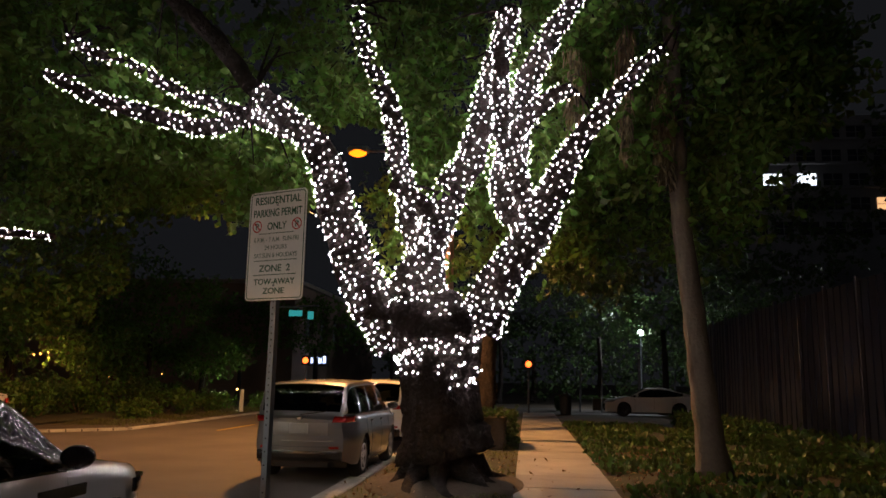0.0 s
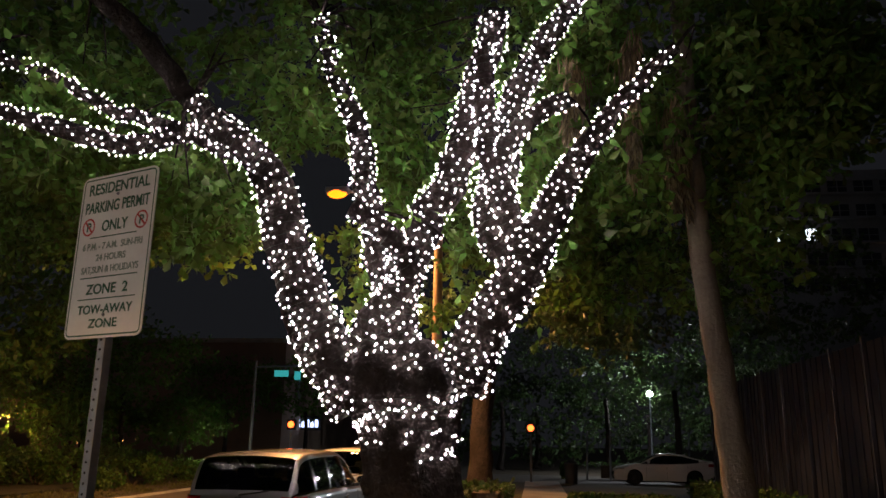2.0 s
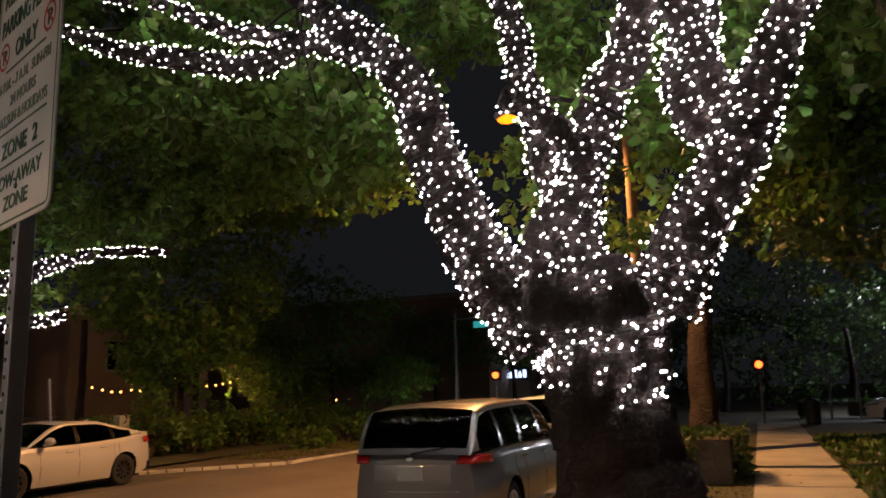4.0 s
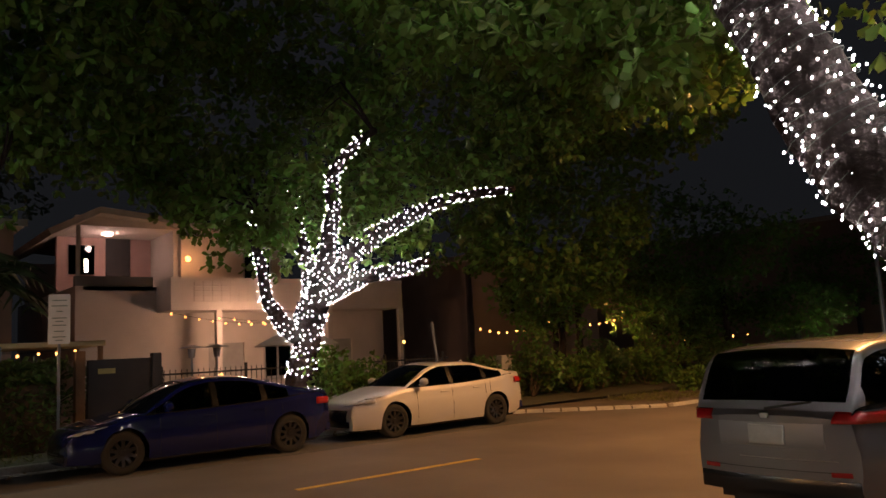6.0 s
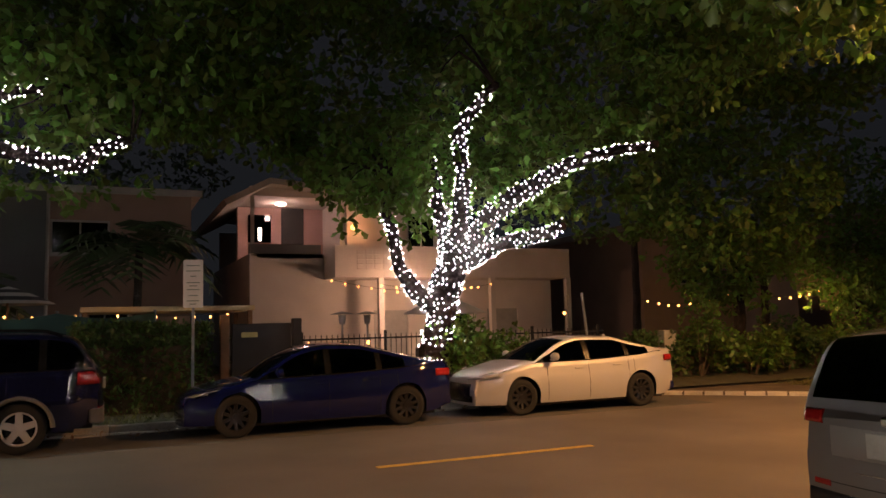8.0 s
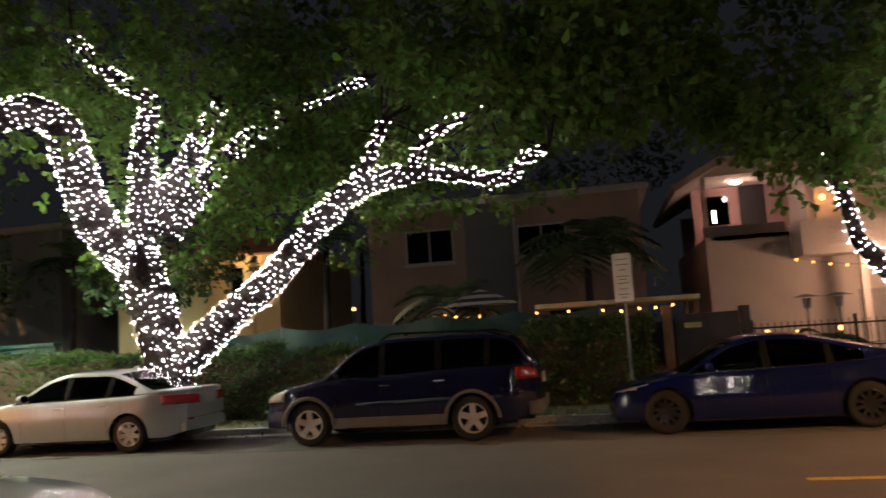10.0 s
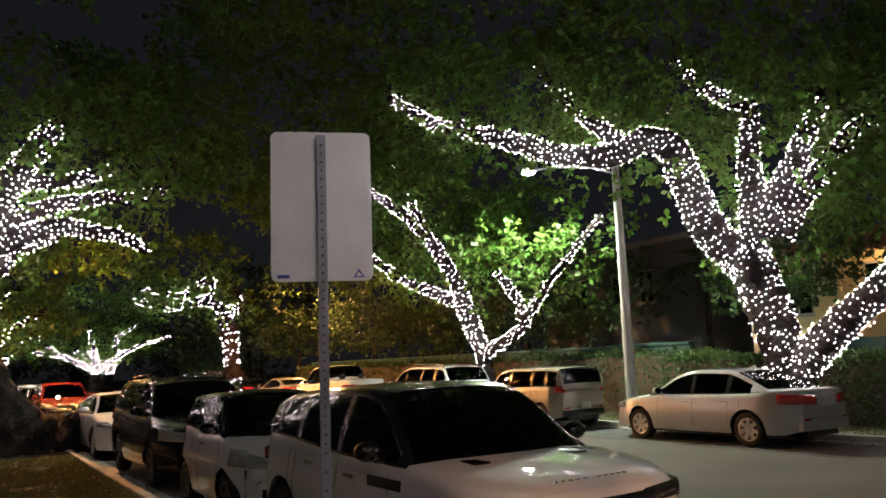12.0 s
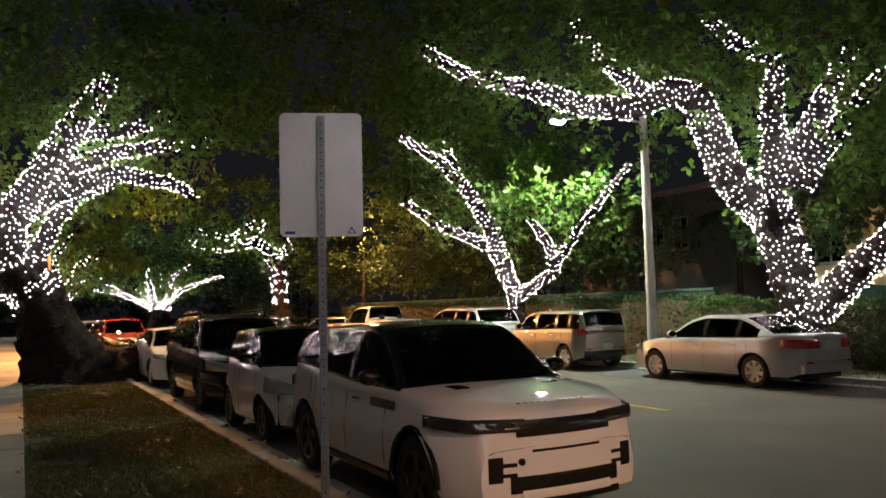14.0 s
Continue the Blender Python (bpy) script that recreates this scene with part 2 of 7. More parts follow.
def clumps(ellipsoids, per, spread, rng, shell=0.55):
    """Leaf places: rows of centre, radii and number of clumps; uneven, with gaps."""
    out, ways = [], []
    for cx, cy, cz, rx, ry, rz, n in ellipsoids:
        d = rng.standard_normal((n, 3))
        d /= np.linalg.norm(d, axis=1)[:, None]
        c = d * (rng.uniform(shell, 1.0, n) ** 0.6)[:, None] * np.array([rx, ry, rz]) + np.array([cx, cy, cz])
        keep = np.array([noise.noise(Vector(p) * 0.55) > -0.22 for p in c])
        c, d = c[keep], d[keep]
        k = rng.integers(int(per * 0.6 / 5), int(per * 1.5 / 5) + 1, len(c))
        ctr = np.repeat(c, k, axis=0)
        w = np.repeat(d, k, axis=0)
        ctr = ctr + rng.standard_normal((len(ctr), 3)) * spread * np.array([1, 1, 0.6])
        # each twig end carries a rosette of five leaves
        out.append(np.repeat(ctr, 5, axis=0) + rng.standard_normal((len(ctr) * 5, 3)) * 0.015)
        ways.append(np.repeat(w, 5, axis=0))
    return np.vstack(out), np.vstack(ways)


def bulb_mesh(r):
    me = bpy.data.meshes.new("bulb")
    bm = bmesh.new()
    bmesh.ops.create_icosphere(bm, subdivisions=1, radius=r, matrix=Matrix.Diagonal((1, 1, 1.3, 1)))
    bm.to_mesh(me)
    bm.free()
    return me


def many_bulbs(name, places, r, material, parent, label=""):
    """Small bulbs, eight faces each, in one mesh."""
    base = np.array([(1, 0, 0), (-1, 0, 0), (0, 1, 0), (0, -1, 0), (0, 0, 1.3), (0, 0, -1.3)]) * r
    tri = np.array([(0, 2, 4), (2, 1, 4), (1, 3, 4), (3, 0, 4), (2, 0, 5), (1, 2, 5), (3, 1, 5), (0, 3, 5)])
    n = len(places)
    v = (np.asarray(places)[:, None, :] + base[None]).reshape(-1, 3)
    f = (np.arange(n)[:, None, None] * 6 + tri[None]).reshape(-1, 3)
    ob = mesh_object(name, v.tolist(), f.tolist(), material, parent, label)
    ob["kind"] = "stuff"
    return ob


def lit_tree(label, limbs, crown, seed, lit_from, lit_to, leaf=0.09, per=30, pitch=0.14, gap=0.15, bulb=0.017, singles=None, bark=None, roots=0, step=0.22, dark_bands=(), leaf_mat=None, spread=0.28, unlit=(), gaps=(), near_leaves=1.0, away=(0, 0, 0), aspect=0.58):
    """A street tree with its trunk, limbs and crown, and the strings of lights wound round it.
    limbs: lines of (x, y, z, radius), the trunk first."""
    rng = np.random.default_rng(seed)
    bx, by = limbs[0][0][0], limbs[0][0][1]
    base = Vector((bx, by, 0.1))
    tree = thing("tree", base, label, "tree")
    lights = thing("string_lights", base, "white fairy lights wound tightly round a tree", "string lights")
    off = np.array(base)
    bulb *= 0.98
    bulbs, wires = [], []
    tips = []
    near_limbs, near_ways, limb_points = [], [], []
    for i, rows in enumerate(limbs):
        if i == 0:
            x, y, z, r = rows[-1]
            rows = rows + [(x, y, z + r * 0.75, r * 0.42)]
        line = smooth_line(rows, step if i else min(step, 0.12))
        rad = np.maximum(line[:, 3], 0.02)
        seg = 44 if i == 0 else (16 if rad.max() > 0.2 else 10)
        pts = line[:, :3] - off
        wob = rng.standard_normal((len(pts), 3)) * 0.02
        wob[0] = 0
        pts = pts + wob
        rr = rad.copy()
        if i == 0:
            z = pts[:, 2]
            rr = rr * (1 + 0.55 * np.exp(-np.maximum(z, 0) / 0.35))
        v, f = tube_mesh(pts, rr, seg, 0.06 if i else 0.09, rng)
        if i == 0:
            # furrowed bark
            k = np.arange(len(v)) % seg
            fur = 1 + 0.035 * np.sin(k / seg * 2 * np.pi * 13 + v[:, 2] * 1.7) + 0.02 * np.sin(k / seg * 2 * np.pi * 19 - v[:, 2] * 2.3)
            ctr = np.repeat(pts, seg, axis=0)
            v = ctr + (v - ctr) * fur[:, None]
        mesh_object("trunk" if i == 0 else "limb", v, f, bark or M_BARK, tree, smooth=True)
        limb_points += [tuple(q) for q in line[:, :4]]
        if i:
            tips.append(line[-1, :3])
            far_up = line[line[:, 2] > 4.2][:, :3]
            m_ = int(len(far_up) * step * 16 * near_leaves)
            if len(far_up) and m_:
                c = far_up[rng.integers(0, len(far_up), m_)]
                d = rng.standard_normal((m_, 3))
                d /= np.linalg.norm(d, axis=1)[:, None]
                d = d + np.array(away)
                c = c + d * rng.uniform(0.55, 1.35, m_)[:, None]
                kk = rng.integers(int(per * 0.4 / 5), int(per * 1.2 / 5) + 1, m_)
                cc = np.repeat(c, kk, axis=0) + rng.standard_normal((kk.sum(), 3)) * spread * 0.75
                near_limbs.append(np.repeat(cc, 5, axis=0))
                near_ways.append(np.repeat(np.repeat(d, kk, axis=0), 5, axis=0))
        # the winding of the lights
        if i in unlit:
            continue
        t, u, w = ring_frames(pts)
        seglen = np.linalg.norm(np.diff(pts, axis=0), axis=1)
        s = np.concatenate([[0], np.cumsum(seglen)])
        ang, d = rng.uniform(0, 6), 0.0
        while d < s[-1]:
            p = np.array([np.interp(d, s, pts[:, c]) for c in range(3)])
            r = np.interp(d, s, rr) + 0.015
            k = min(int(np.searchsorted(s, d)), len(u) - 1)
            zz = p[2] + off[2]
            dirn = np.cos(ang) * u[k] + np.sin(ang) * w[k]
            q = p + r * dirn * (1.0 + 0.03 * rng.standard_normal())
            if lit_from <= zz <= lit_to and not any(a < zz < b for a, b in dark_bands if i == 0):
                bulbs.append(q + rng.standard_normal(3) * 0.025)
                wires.append(q)
            else:
                wires.append(None)
            stepa = gap / max(r, 0.04)
            ang += stepa * rng.uniform(0.75, 1.3)
            d += pitch * stepa / (2 * np.pi)
    # the wire between neighbouring bulbs
    wv, wf = [], []
    for a, b in zip(wires[:-1], wires[1:]):
        if a is None or b is None or np.linalg.norm(a - b) > 0.6:
            continue
        k = len(wv)
        o1, o2 = np.array([0, 0, 0.004]), np.array([0.004, 0.003, -0.002])
        wv += [a - o1, a + o1, a + o2, b - o1, b + o1, b + o2]
        wf += [(k, k + 1, k + 4, k + 3), (k + 1, k + 2, k + 5, k + 4), (k + 2, k, k + 3, k + 5)]
    if wv:
        mesh_object("wire", np.array(wv).tolist(), wf, M_WIRE, lights)
    bulbs = np.array(bulbs)
    if singles:
        order = np.argsort(np.linalg.norm(bulbs + off - np.array(singles), axis=1))
        me = bulb_mesh(bulb)
        me.materials.append(M_BULB)
        for k in order[:280]:
            ob = new("bulb", me)
            ob.parent = lights
            ob.location = bulbs[k]
        bulbs = bulbs[order[280:]]
    many_bulbs("bulb_string", bulbs, bulb, M_BULB, lights)
    # twigs from the limbs into the crown, then the leaves
    places, ways = clumps(crown, per, spread, rng)
    if near_limbs:
        places, ways = np.vstack([places] + near_limbs), np.vstack([ways] + near_ways)
    # the strings and the lamp head are kept clear of leaves
    keep = np.linalg.norm(places - np.array((-14.0, -6.9, 6.6)), axis=1) > 1.4
    cores = np.array(limb_points)
    for k0 in range(0, len(places), 4000):
        d_ = np.linalg.norm(places[k0:k0 + 4000, None, :] - cores[None, :, :3], axis=2) - cores[None, :, 3]
        keep[k0:k0 + 4000] &= d_.min(axis=1) > 0.3
    places, ways = places[keep], ways[keep]
    ok = clear_of(places, gaps)
    places, ways = places[ok], ways[ok]
    tv, tf = [], []
    every = max(1, len(places) // 500)
    ends = np.array(tips)
    for q in places[::every]:
        a = ends[np.argmin(np.linalg.norm(ends - q, axis=1))]
        if np.linalg.norm(a - q) > 1.5:
            continue
        mid = (a + q) / 2 + np.array([0, 0, 0.25]) + rng.standard_normal(3) * 0.25
        line = smooth_line([a, mid, q], 0.5) - off
        v, f = tube_mesh(line, np.linspace(0.035, 0.008, len(line)), 4)
        k = len(tv)
        tv += v.tolist()
        tf += [tuple(x + k for x in g) for g in f]
    twig = mesh_object("branchwork", tv, tf, bark or M_BARK, tree)
    twig["kind"] = "stuff"
    leaf_sheet("crown", places - off, leaf, rng, leaf_mat or M_LEAF, tree, aspect=aspect, outward=ways)
    return tree, lights

# ---- ground, road, pavement ----
KERB_NEAR, KERB_FAR = -2.65, -14.75


def slab(name, x0, x1, y0, y1, z0, z1, material, label, category, kind="structure", bevel=0.0):
    ob = part(name, boxes((x0, x1, y0, y1, z0, z1), bevel=bevel), material, None)
    return tagged(ob, label, category, "", kind)


def sheet(name, x0, x1, y0, y1, z, material, label, category, step=0.6, rough=0.03):
    """Ground as one sheet with gentle unevenness."""
    nx, ny = max(2, int((x1 - x0) / step)), max(2, int((y1 - y0) / step))
    vs, fs = [], []
    for j in range(ny + 1):
        for i in range(nx + 1):
            x, y = x0 + (x1 - x0) * i / nx, y0 + (y1 - y0) * j / ny
            edge = min(i, nx - i, 1)
            vs.append((x, y, z + rough * edge * noise.noise(Vector((x * 0.8, y * 0.8, z)))))
    for j in range(ny):
        for i in range(nx):
            k = j * (nx + 1) + i
            fs.append((k, k + 1, k + nx + 2, k + nx + 1))
    ob = mesh_object(name, vs, fs, material, None, smooth=True)
    return tagged(ob, label, category, "", "structure")


ground = mesh_object("ground", [(-400, -400, -0.12), (400, -400, -0.12), (400, 400, -0.12), (-400, 400, -0.12)], [(0, 1, 2, 3)], M_DIRT)
tagged(ground, "dark bare ground reaching to the horizon", "ground", "", "structure")
slab("road", KERB_FAR, KERB_NEAR, -220, 39, -0.12, 0.0, M_ASPHALT, "worn grey asphalt street between two kerbs", "road")
slab("cross_road", -120, 120, 39, 49, -0.12, 0.0, M_ASPHALT, "dark asphalt crossing street", "road")
slab("road_beyond", KERB_FAR, KERB_NEAR, 49, 220, -0.12, 0.0, M_ASPHALT, "dark asphalt street beyond the crossing", "road")
slab("parking_lane", KERB_FAR + 0.4, -12.55, -220, 19.2, -0.02, 0.004, M_LANE, "paler asphalt parking lane along the far kerb", "parking lane")

# centre line dashes
for k in range(-12, 4):
    y = 10.95 + 12.2 * k
    tagged(part("lane_marking", boxes((-9.36, -9.24, y, y + 3.1, -0.01, 0.006)), M_YELLOW, None), "worn yellow painted dash on the asphalt", "road marking", "centre line dashes", "structure")

# kerbs, in stone lengths
kerb_a = tagged(new("kerb"), "pale concrete kerb beside the grass strip", "kerb", "", "structure")
kerb_b = tagged(new("kerb"), "pale concrete kerb of the opposite side", "kerb", "", "structure")


def kerb_run(parent, x, y0, y1, side, length=1.5, drop=0.0):
    bm = bmesh.new()
    box(bm, 0, 0.16, 0, length - 0.012, -0.1, 0.13, bevel=0.02)
    box(bm, -0.32, 0, 0, length - 0.012, -0.1, 0.012)
    me = bpy.data.meshes.new("kerb_stone")
    bm.to_mesh(me)
    bm.free()
    me.materials.append(M_KERB)
    n = int((y1 - y0) / length)
    for k in range(n):
        ob = new("kerb_stone", me)
        ob.parent = parent
        if side > 0:
            ob.location = (x, y0 + k * length, random.uniform(-0.006, 0.006) - drop)
        else:
            ob.matrix_basis = pose(x, y0 + (k + 1) * length, random.uniform(-0.006, 0.006) - drop, 0, 0, 180)


kerb_run(kerb_a, KERB_NEAR, -70, 38, 1)
kerb_run(kerb_b, KERB_FAR, -70, 19.5, -1)
kerb_run(kerb_b, -11.7, 22.5, 38, -1, drop=0.06)
# the far kerb swings out past the parked cars
ext = bmesh.new()
corner = [(-14.9, 19.3), (-11.86, 22.4), (-11.86, 39.0), (-14.9, 39.0)]
lo_v, hi_v = [ext.verts.new((x, y, -0.12)) for x, y in corner], [ext.verts.new((x, y, 0.05)) for x, y in corner]
ext.faces.new(hi_v)
for k in range(4):
    ext.faces.new((lo_v[k], lo_v[(k + 1) % 4], hi_v[(k + 1) % 4], hi_v[k]))
tagged(part("verge_extension", ext, M_DIRT, None), "bare verge where the kerb swings out", "verge", "", "structure")
bend = bmesh.new()
for k in range(10):
    t0, t1 = k / 10, (k + 1) / 10 - 0.01
    a_, b_ = (-14.80 + 3.0 * t0, 19.3 + 3.1 * t0), (-14.80 + 3.0 * t1, 19.3 + 3.1 * t1)
    v = [bend.verts.new((x + o * 0.11, y - o * 0.11, z)) for x, y in (a_, b_) for o, z in ((-1, -0.1), (1, -0.1), (1, 0.055), (0.8, 0.07), (-1, 0.07))]
    for j in range(5):
        bend.faces.new((v[j], v[(j + 1) % 5], v[5 + (j + 1) % 5], v[5 + j]))
bmesh.ops.recalc_face_normals(bend, faces=bend.faces)
tagged(part("kerb_bend", bend, M_KERB, None), "slanting concrete kerb round the verge", "kerb", "", "structure")

# pavement of concrete flags between grass strip and lawn
pavement = tagged(new("pavement"), "concrete pavement of square-jointed slabs", "pavement", "", "structure")
bm = bmesh.new()
box(bm, -0.15, 1.35, 0, 1.488, -0.1, 0.12, bevel=0.008)
me_flag = bpy.data.meshes.new("flagstone")
bm.to_mesh(me_flag)
bm.free()
me_flag.materials.append(M_CONCRETE)
for k in range(-45, 26):
    ob = new("flagstone", me_flag)
    ob.parent = pavement
    ob.matrix_basis = pose(random.uniform(-0.004, 0.004), k * 1.5, random.uniform(-0.006, 0.004), 0, random.uniform(-0.25, 0.25), 0)

strip = sheet("grass_strip", KERB_NEAR + 0.16, -0.155, -70, 38, 0.105, M_LAWN, "patchy grass and dirt strip with dead leaves", "grass strip", 0.3, 0.03)
lawn = sheet("lawn", 1.355, 9, -70, 38, 0.12, M_LAWN, "dark lawn with low ground cover", "lawn", 0.5, 0.08)
verge = sheet("verge", -17.6, KERB_FAR - 0.16, -70, 30, 0.10, M_LAWN, "grassy verge before the hedges", "verge", 0.4, 0.04)
yard = sheet("front_yards", -60, -17.6, -120, 38, 0.09, M_DIRT, "dark front gardens behind the hedges", "garden", 1.5, 0.04)


def tufts(parent, n, x0, x1, y0, y1, z, size, material, seed, aspect=0.16, label="", fill=-0.12):
    rng = np.random.default_rng(seed)
    c = np.stack([rng.uniform(x0, x1, n), rng.uniform(y0, y1, n), np.full(n, z)], 1)
    keep = np.array([noise.noise(Vector((p[0] * 0.9, p[1] * 0.9, 3))) > fill for p in c])
    c = c[keep]
    up = np.tile([0, 0, 1.6], (len(c), 1))
    leaf_sheet("grass", c, size, rng, material, parent, label, aspect, 0, outward=up)


tufts(strip, 75000, KERB_NEAR + 0.2, -0.2, -9, 9, 0.10, 0.06, M_GRASS, 1, fill=-0.42)
tufts(strip, 9000, KERB_NEAR + 0.2, -0.2, 9, 11, 0.10, 0.07, M_GRASS, 12)
tufts(strip, 5000, KERB_NEAR + 0.2, -0.2, 12, 30, 0.10, 0.08, M_GRASS, 2)
tufts(lawn, 26000, 1.4, 6.8, 6, 30, 0.10, 0.16, M_HEDGE, 3, 0.5)
tufts(lawn, 5000, 1.4, 3, -30, 6, 0.10, 0.12, M_GRASS, 4)
tufts(verge, 7000, -14.7, -12.0, 23, 38.5, 0.05, 0.12, M_GRASS, 13)
tufts(verge, 14000, -17.5, KERB_FAR - 0.2, -16, 20, 0.09, 0.09, M_GRASS, 5)


def litter(parent, n, x0, x1, y0, y1, z, seed):
    rng = np.random.default_rng(seed)
    c = np.stack([rng.uniform(x0, x1, n), rng.uniform(y0, y1, n), np.full(n, z)], 1)
    out = rng.standard_normal((n, 3)) * np.array([1.5, 1.5, 0.1])
    leaf_sheet("fallen_leaves", c, 0.085, rng, M_LITTER, parent, "", 0.5, 0, outward=out)


litter(strip, 1500, -2.4, -0.1, -11, 16, 0.135, 6)
litter(lawn, 1100, 1.4, 3.2, 6, 18, 0.16, 7)
litter(pavement, 40, -0.1, 1.3, 5, 20, 0.128, 8)
litter(kerb_b, 500, -14.7, -13.9, -4, 20, 0.012, 9)
litter(kerb_a, 120, -2.95, -2.7, -8, 18, 0.02, 10)

# ---- parked cars ----
M_TYRE = surface("tyre_rubber", (0.012, 0.012, 0.012), 0.85, 0, 80, 5, 0.3, 0.2, 0.002)
M_RIM = surface("alloy_rim", (0.50, 0.50, 0.51), 0.35, 0.35, 90, 8, 0.15, 0.02, 0.001)
M_RIM_DARK = surface("dark_rim", (0.03, 0.03, 0.032), 0.35, 0.6, 90, 8, 0.2, 0.02, 0.001)
M_TRIM = surface("black_trim", (0.008, 0.008, 0.009), 0.22, 0, 120, 6, 0.2, 0.05, 0.001)
M_CABIN = surface("cabin_fabric", (0.02, 0.02, 0.022), 0.9, 0, 120, 6, 0.3, 0.2, 0.002)
M_GLASS = glass("car_glass", (0.06, 0.065, 0.065))
M_HEAD_DARK = surface("smoked_lens", (0.03, 0.03, 0.033), 0.08, 0, 60, 8, 0.2, 0, coat=1.0)
M_CHROME = surface("chrome", (0.75, 0.75, 0.76), 0.12, 1.0, 50, 5, 0.05, 0)
M_TAIL = surface("tail_lens", (0.32, 0.012, 0.012), 0.15, 0, 60, 8, 0.2, 0, coat=1.0)
M_TAIL_LIT = glow("tail_lit", (1.0, 0.03, 0.04), 14.0)
M_HEAD = surface("headlight_lens", (0.52, 0.53, 0.54), 0.08, 0.3, 60, 8, 0.2, 0, coat=1.0)
M_PLATE = surface("number_plate", (0.40, 0.41, 0.39), 0.5, 0, 60, 10, 0.15, 0.05, 0.001)
M_SEAM = surface("panel_gap", (0.006, 0.006, 0.006), 0.8, 0, 60, 8, 0.1, 0)



def lerp_table(rows):
    xs, ys = zip(*rows)
    return lambda q: float(np.interp(q, xs, ys))


def smooth_table(rows):
    """A smooth curve through rows of (share, height) that never overshoots them."""
    x, y = (np.array(c_, float) for c_ in zip(*rows))
    h, d = np.diff(x), np.diff(y) / np.diff(x)
    m = np.zeros(len(x))
    for i in range(1, len(x) - 1):
        if d[i - 1] * d[i] > 0:
            w1, w2 = 2 * h[i] + h[i - 1], h[i] + 2 * h[i - 1]
            m[i] = (w1 + w2) / (w1 / d[i - 1] + w2 / d[i])
    m[0], m[-1] = d[0] * 1.25, d[-1] * 1.25

    def value(q):
        q = min(max(q, x[0]), x[-1])
        i = min(int(np.searchsorted(x, q, side="right")) - 1, len(x) - 2)
        t = (q - x[i]) / h[i]
        return float(y[i] * (1 + 2 * t) * (1 - t) ** 2 + h[i] * m[i] * t * (1 - t) ** 2 + y[i + 1] * t * t * (3 - 2 * t) + h[i] * m[i + 1] * t * t * (t - 1))

    return value


def wheel(parent, x, y, r, side, rim_material, spokes=5, width=0.22):
    w = new("wheel")
    w.parent = parent
    w.matrix_basis = pose(x, y, r, 0, 0, 0 if side > 0 else 180)
    prof = [(-width, r * 0.62), (-width, r * 0.9), (-width * 0.9, r * 0.985), (-width * 0.5, r), (-0.03, r * 0.99), (-0.005, r * 0.92), (0.0, r * 0.8), (-0.012, r * 0.66)]
    seg = 28
    vs = [(px, pr * math.cos(a), pr * math.sin(a)) for px, pr in prof for a in [2 * math.pi * k / seg for k in range(seg)]]
    fs = [(i * seg + k, (i + 1) * seg + k, (i + 1) * seg + (k + 1) % seg, i * seg + (k + 1) % seg) for i in range(len(prof) - 1) for k in range(seg)]
    mesh_object("tyre", vs, fs, M_TYRE, w, smooth=True)
    rim = [(-width * 0.9, r * 0.64), (-0.03, r * 0.64), (-0.008, r * 0.665), (-0.012, r * 0.60), (-0.06, r * 0.58)]
    vs = [(px, pr * math.cos(a), pr * math.sin(a)) for px, pr in rim for a in [2 * math.pi * k / seg for k in range(seg)]]
    fs = [(i * seg + k, (i + 1) * seg + k, (i + 1) * seg + (k + 1) % seg, i * seg + (k + 1) % seg) for i in range(len(rim) - 1) for k in range(seg)]
    mesh_object("rim", vs, fs, rim_material, w, smooth=True)
    bm = bmesh.new()
    for k in range(spokes):
        a = 2 * math.pi * k / spokes
        m = Matrix.Rotation(a, 4, "X")
        n0 = len(bm.verts)
        hw0, hw1 = 0.042 * 5 / spokes + 0.01, 0.036 * 5 / spokes + 0.008
        q = [(-0.035, hw0, r * 0.12), (-0.035, -hw0, r * 0.12), (-0.012, -hw1, r * 0.61), (-0.012, hw1, r * 0.61),
             (-0.08, hw0, r * 0.12), (-0.08, -hw0, r * 0.12), (-0.06, -hw1, r * 0.61), (-0.06, hw1, r * 0.61)]
        v = [bm.verts.new(m @ Vector(c)) for c in q]
        for f in ((0, 1, 2, 3), (7, 6, 5, 4), (0, 3, 7, 4), (2, 1, 5, 6), (3, 2, 6, 7)):
            bm.faces.new([v[i] for i in f])
    rod(bm, (-0.09, 0, 0), (-0.02, 0, 0), r * 0.19, r * 0.16, 16)
    part("spokes", bm, rim_material, w)
    bm = rod(bmesh.new(), (-0.16, 0, 0), (-0.1, 0, 0), r * 0.5, None, 20)
    part("brake_disc", bm, M_TRIM, w)
    return w


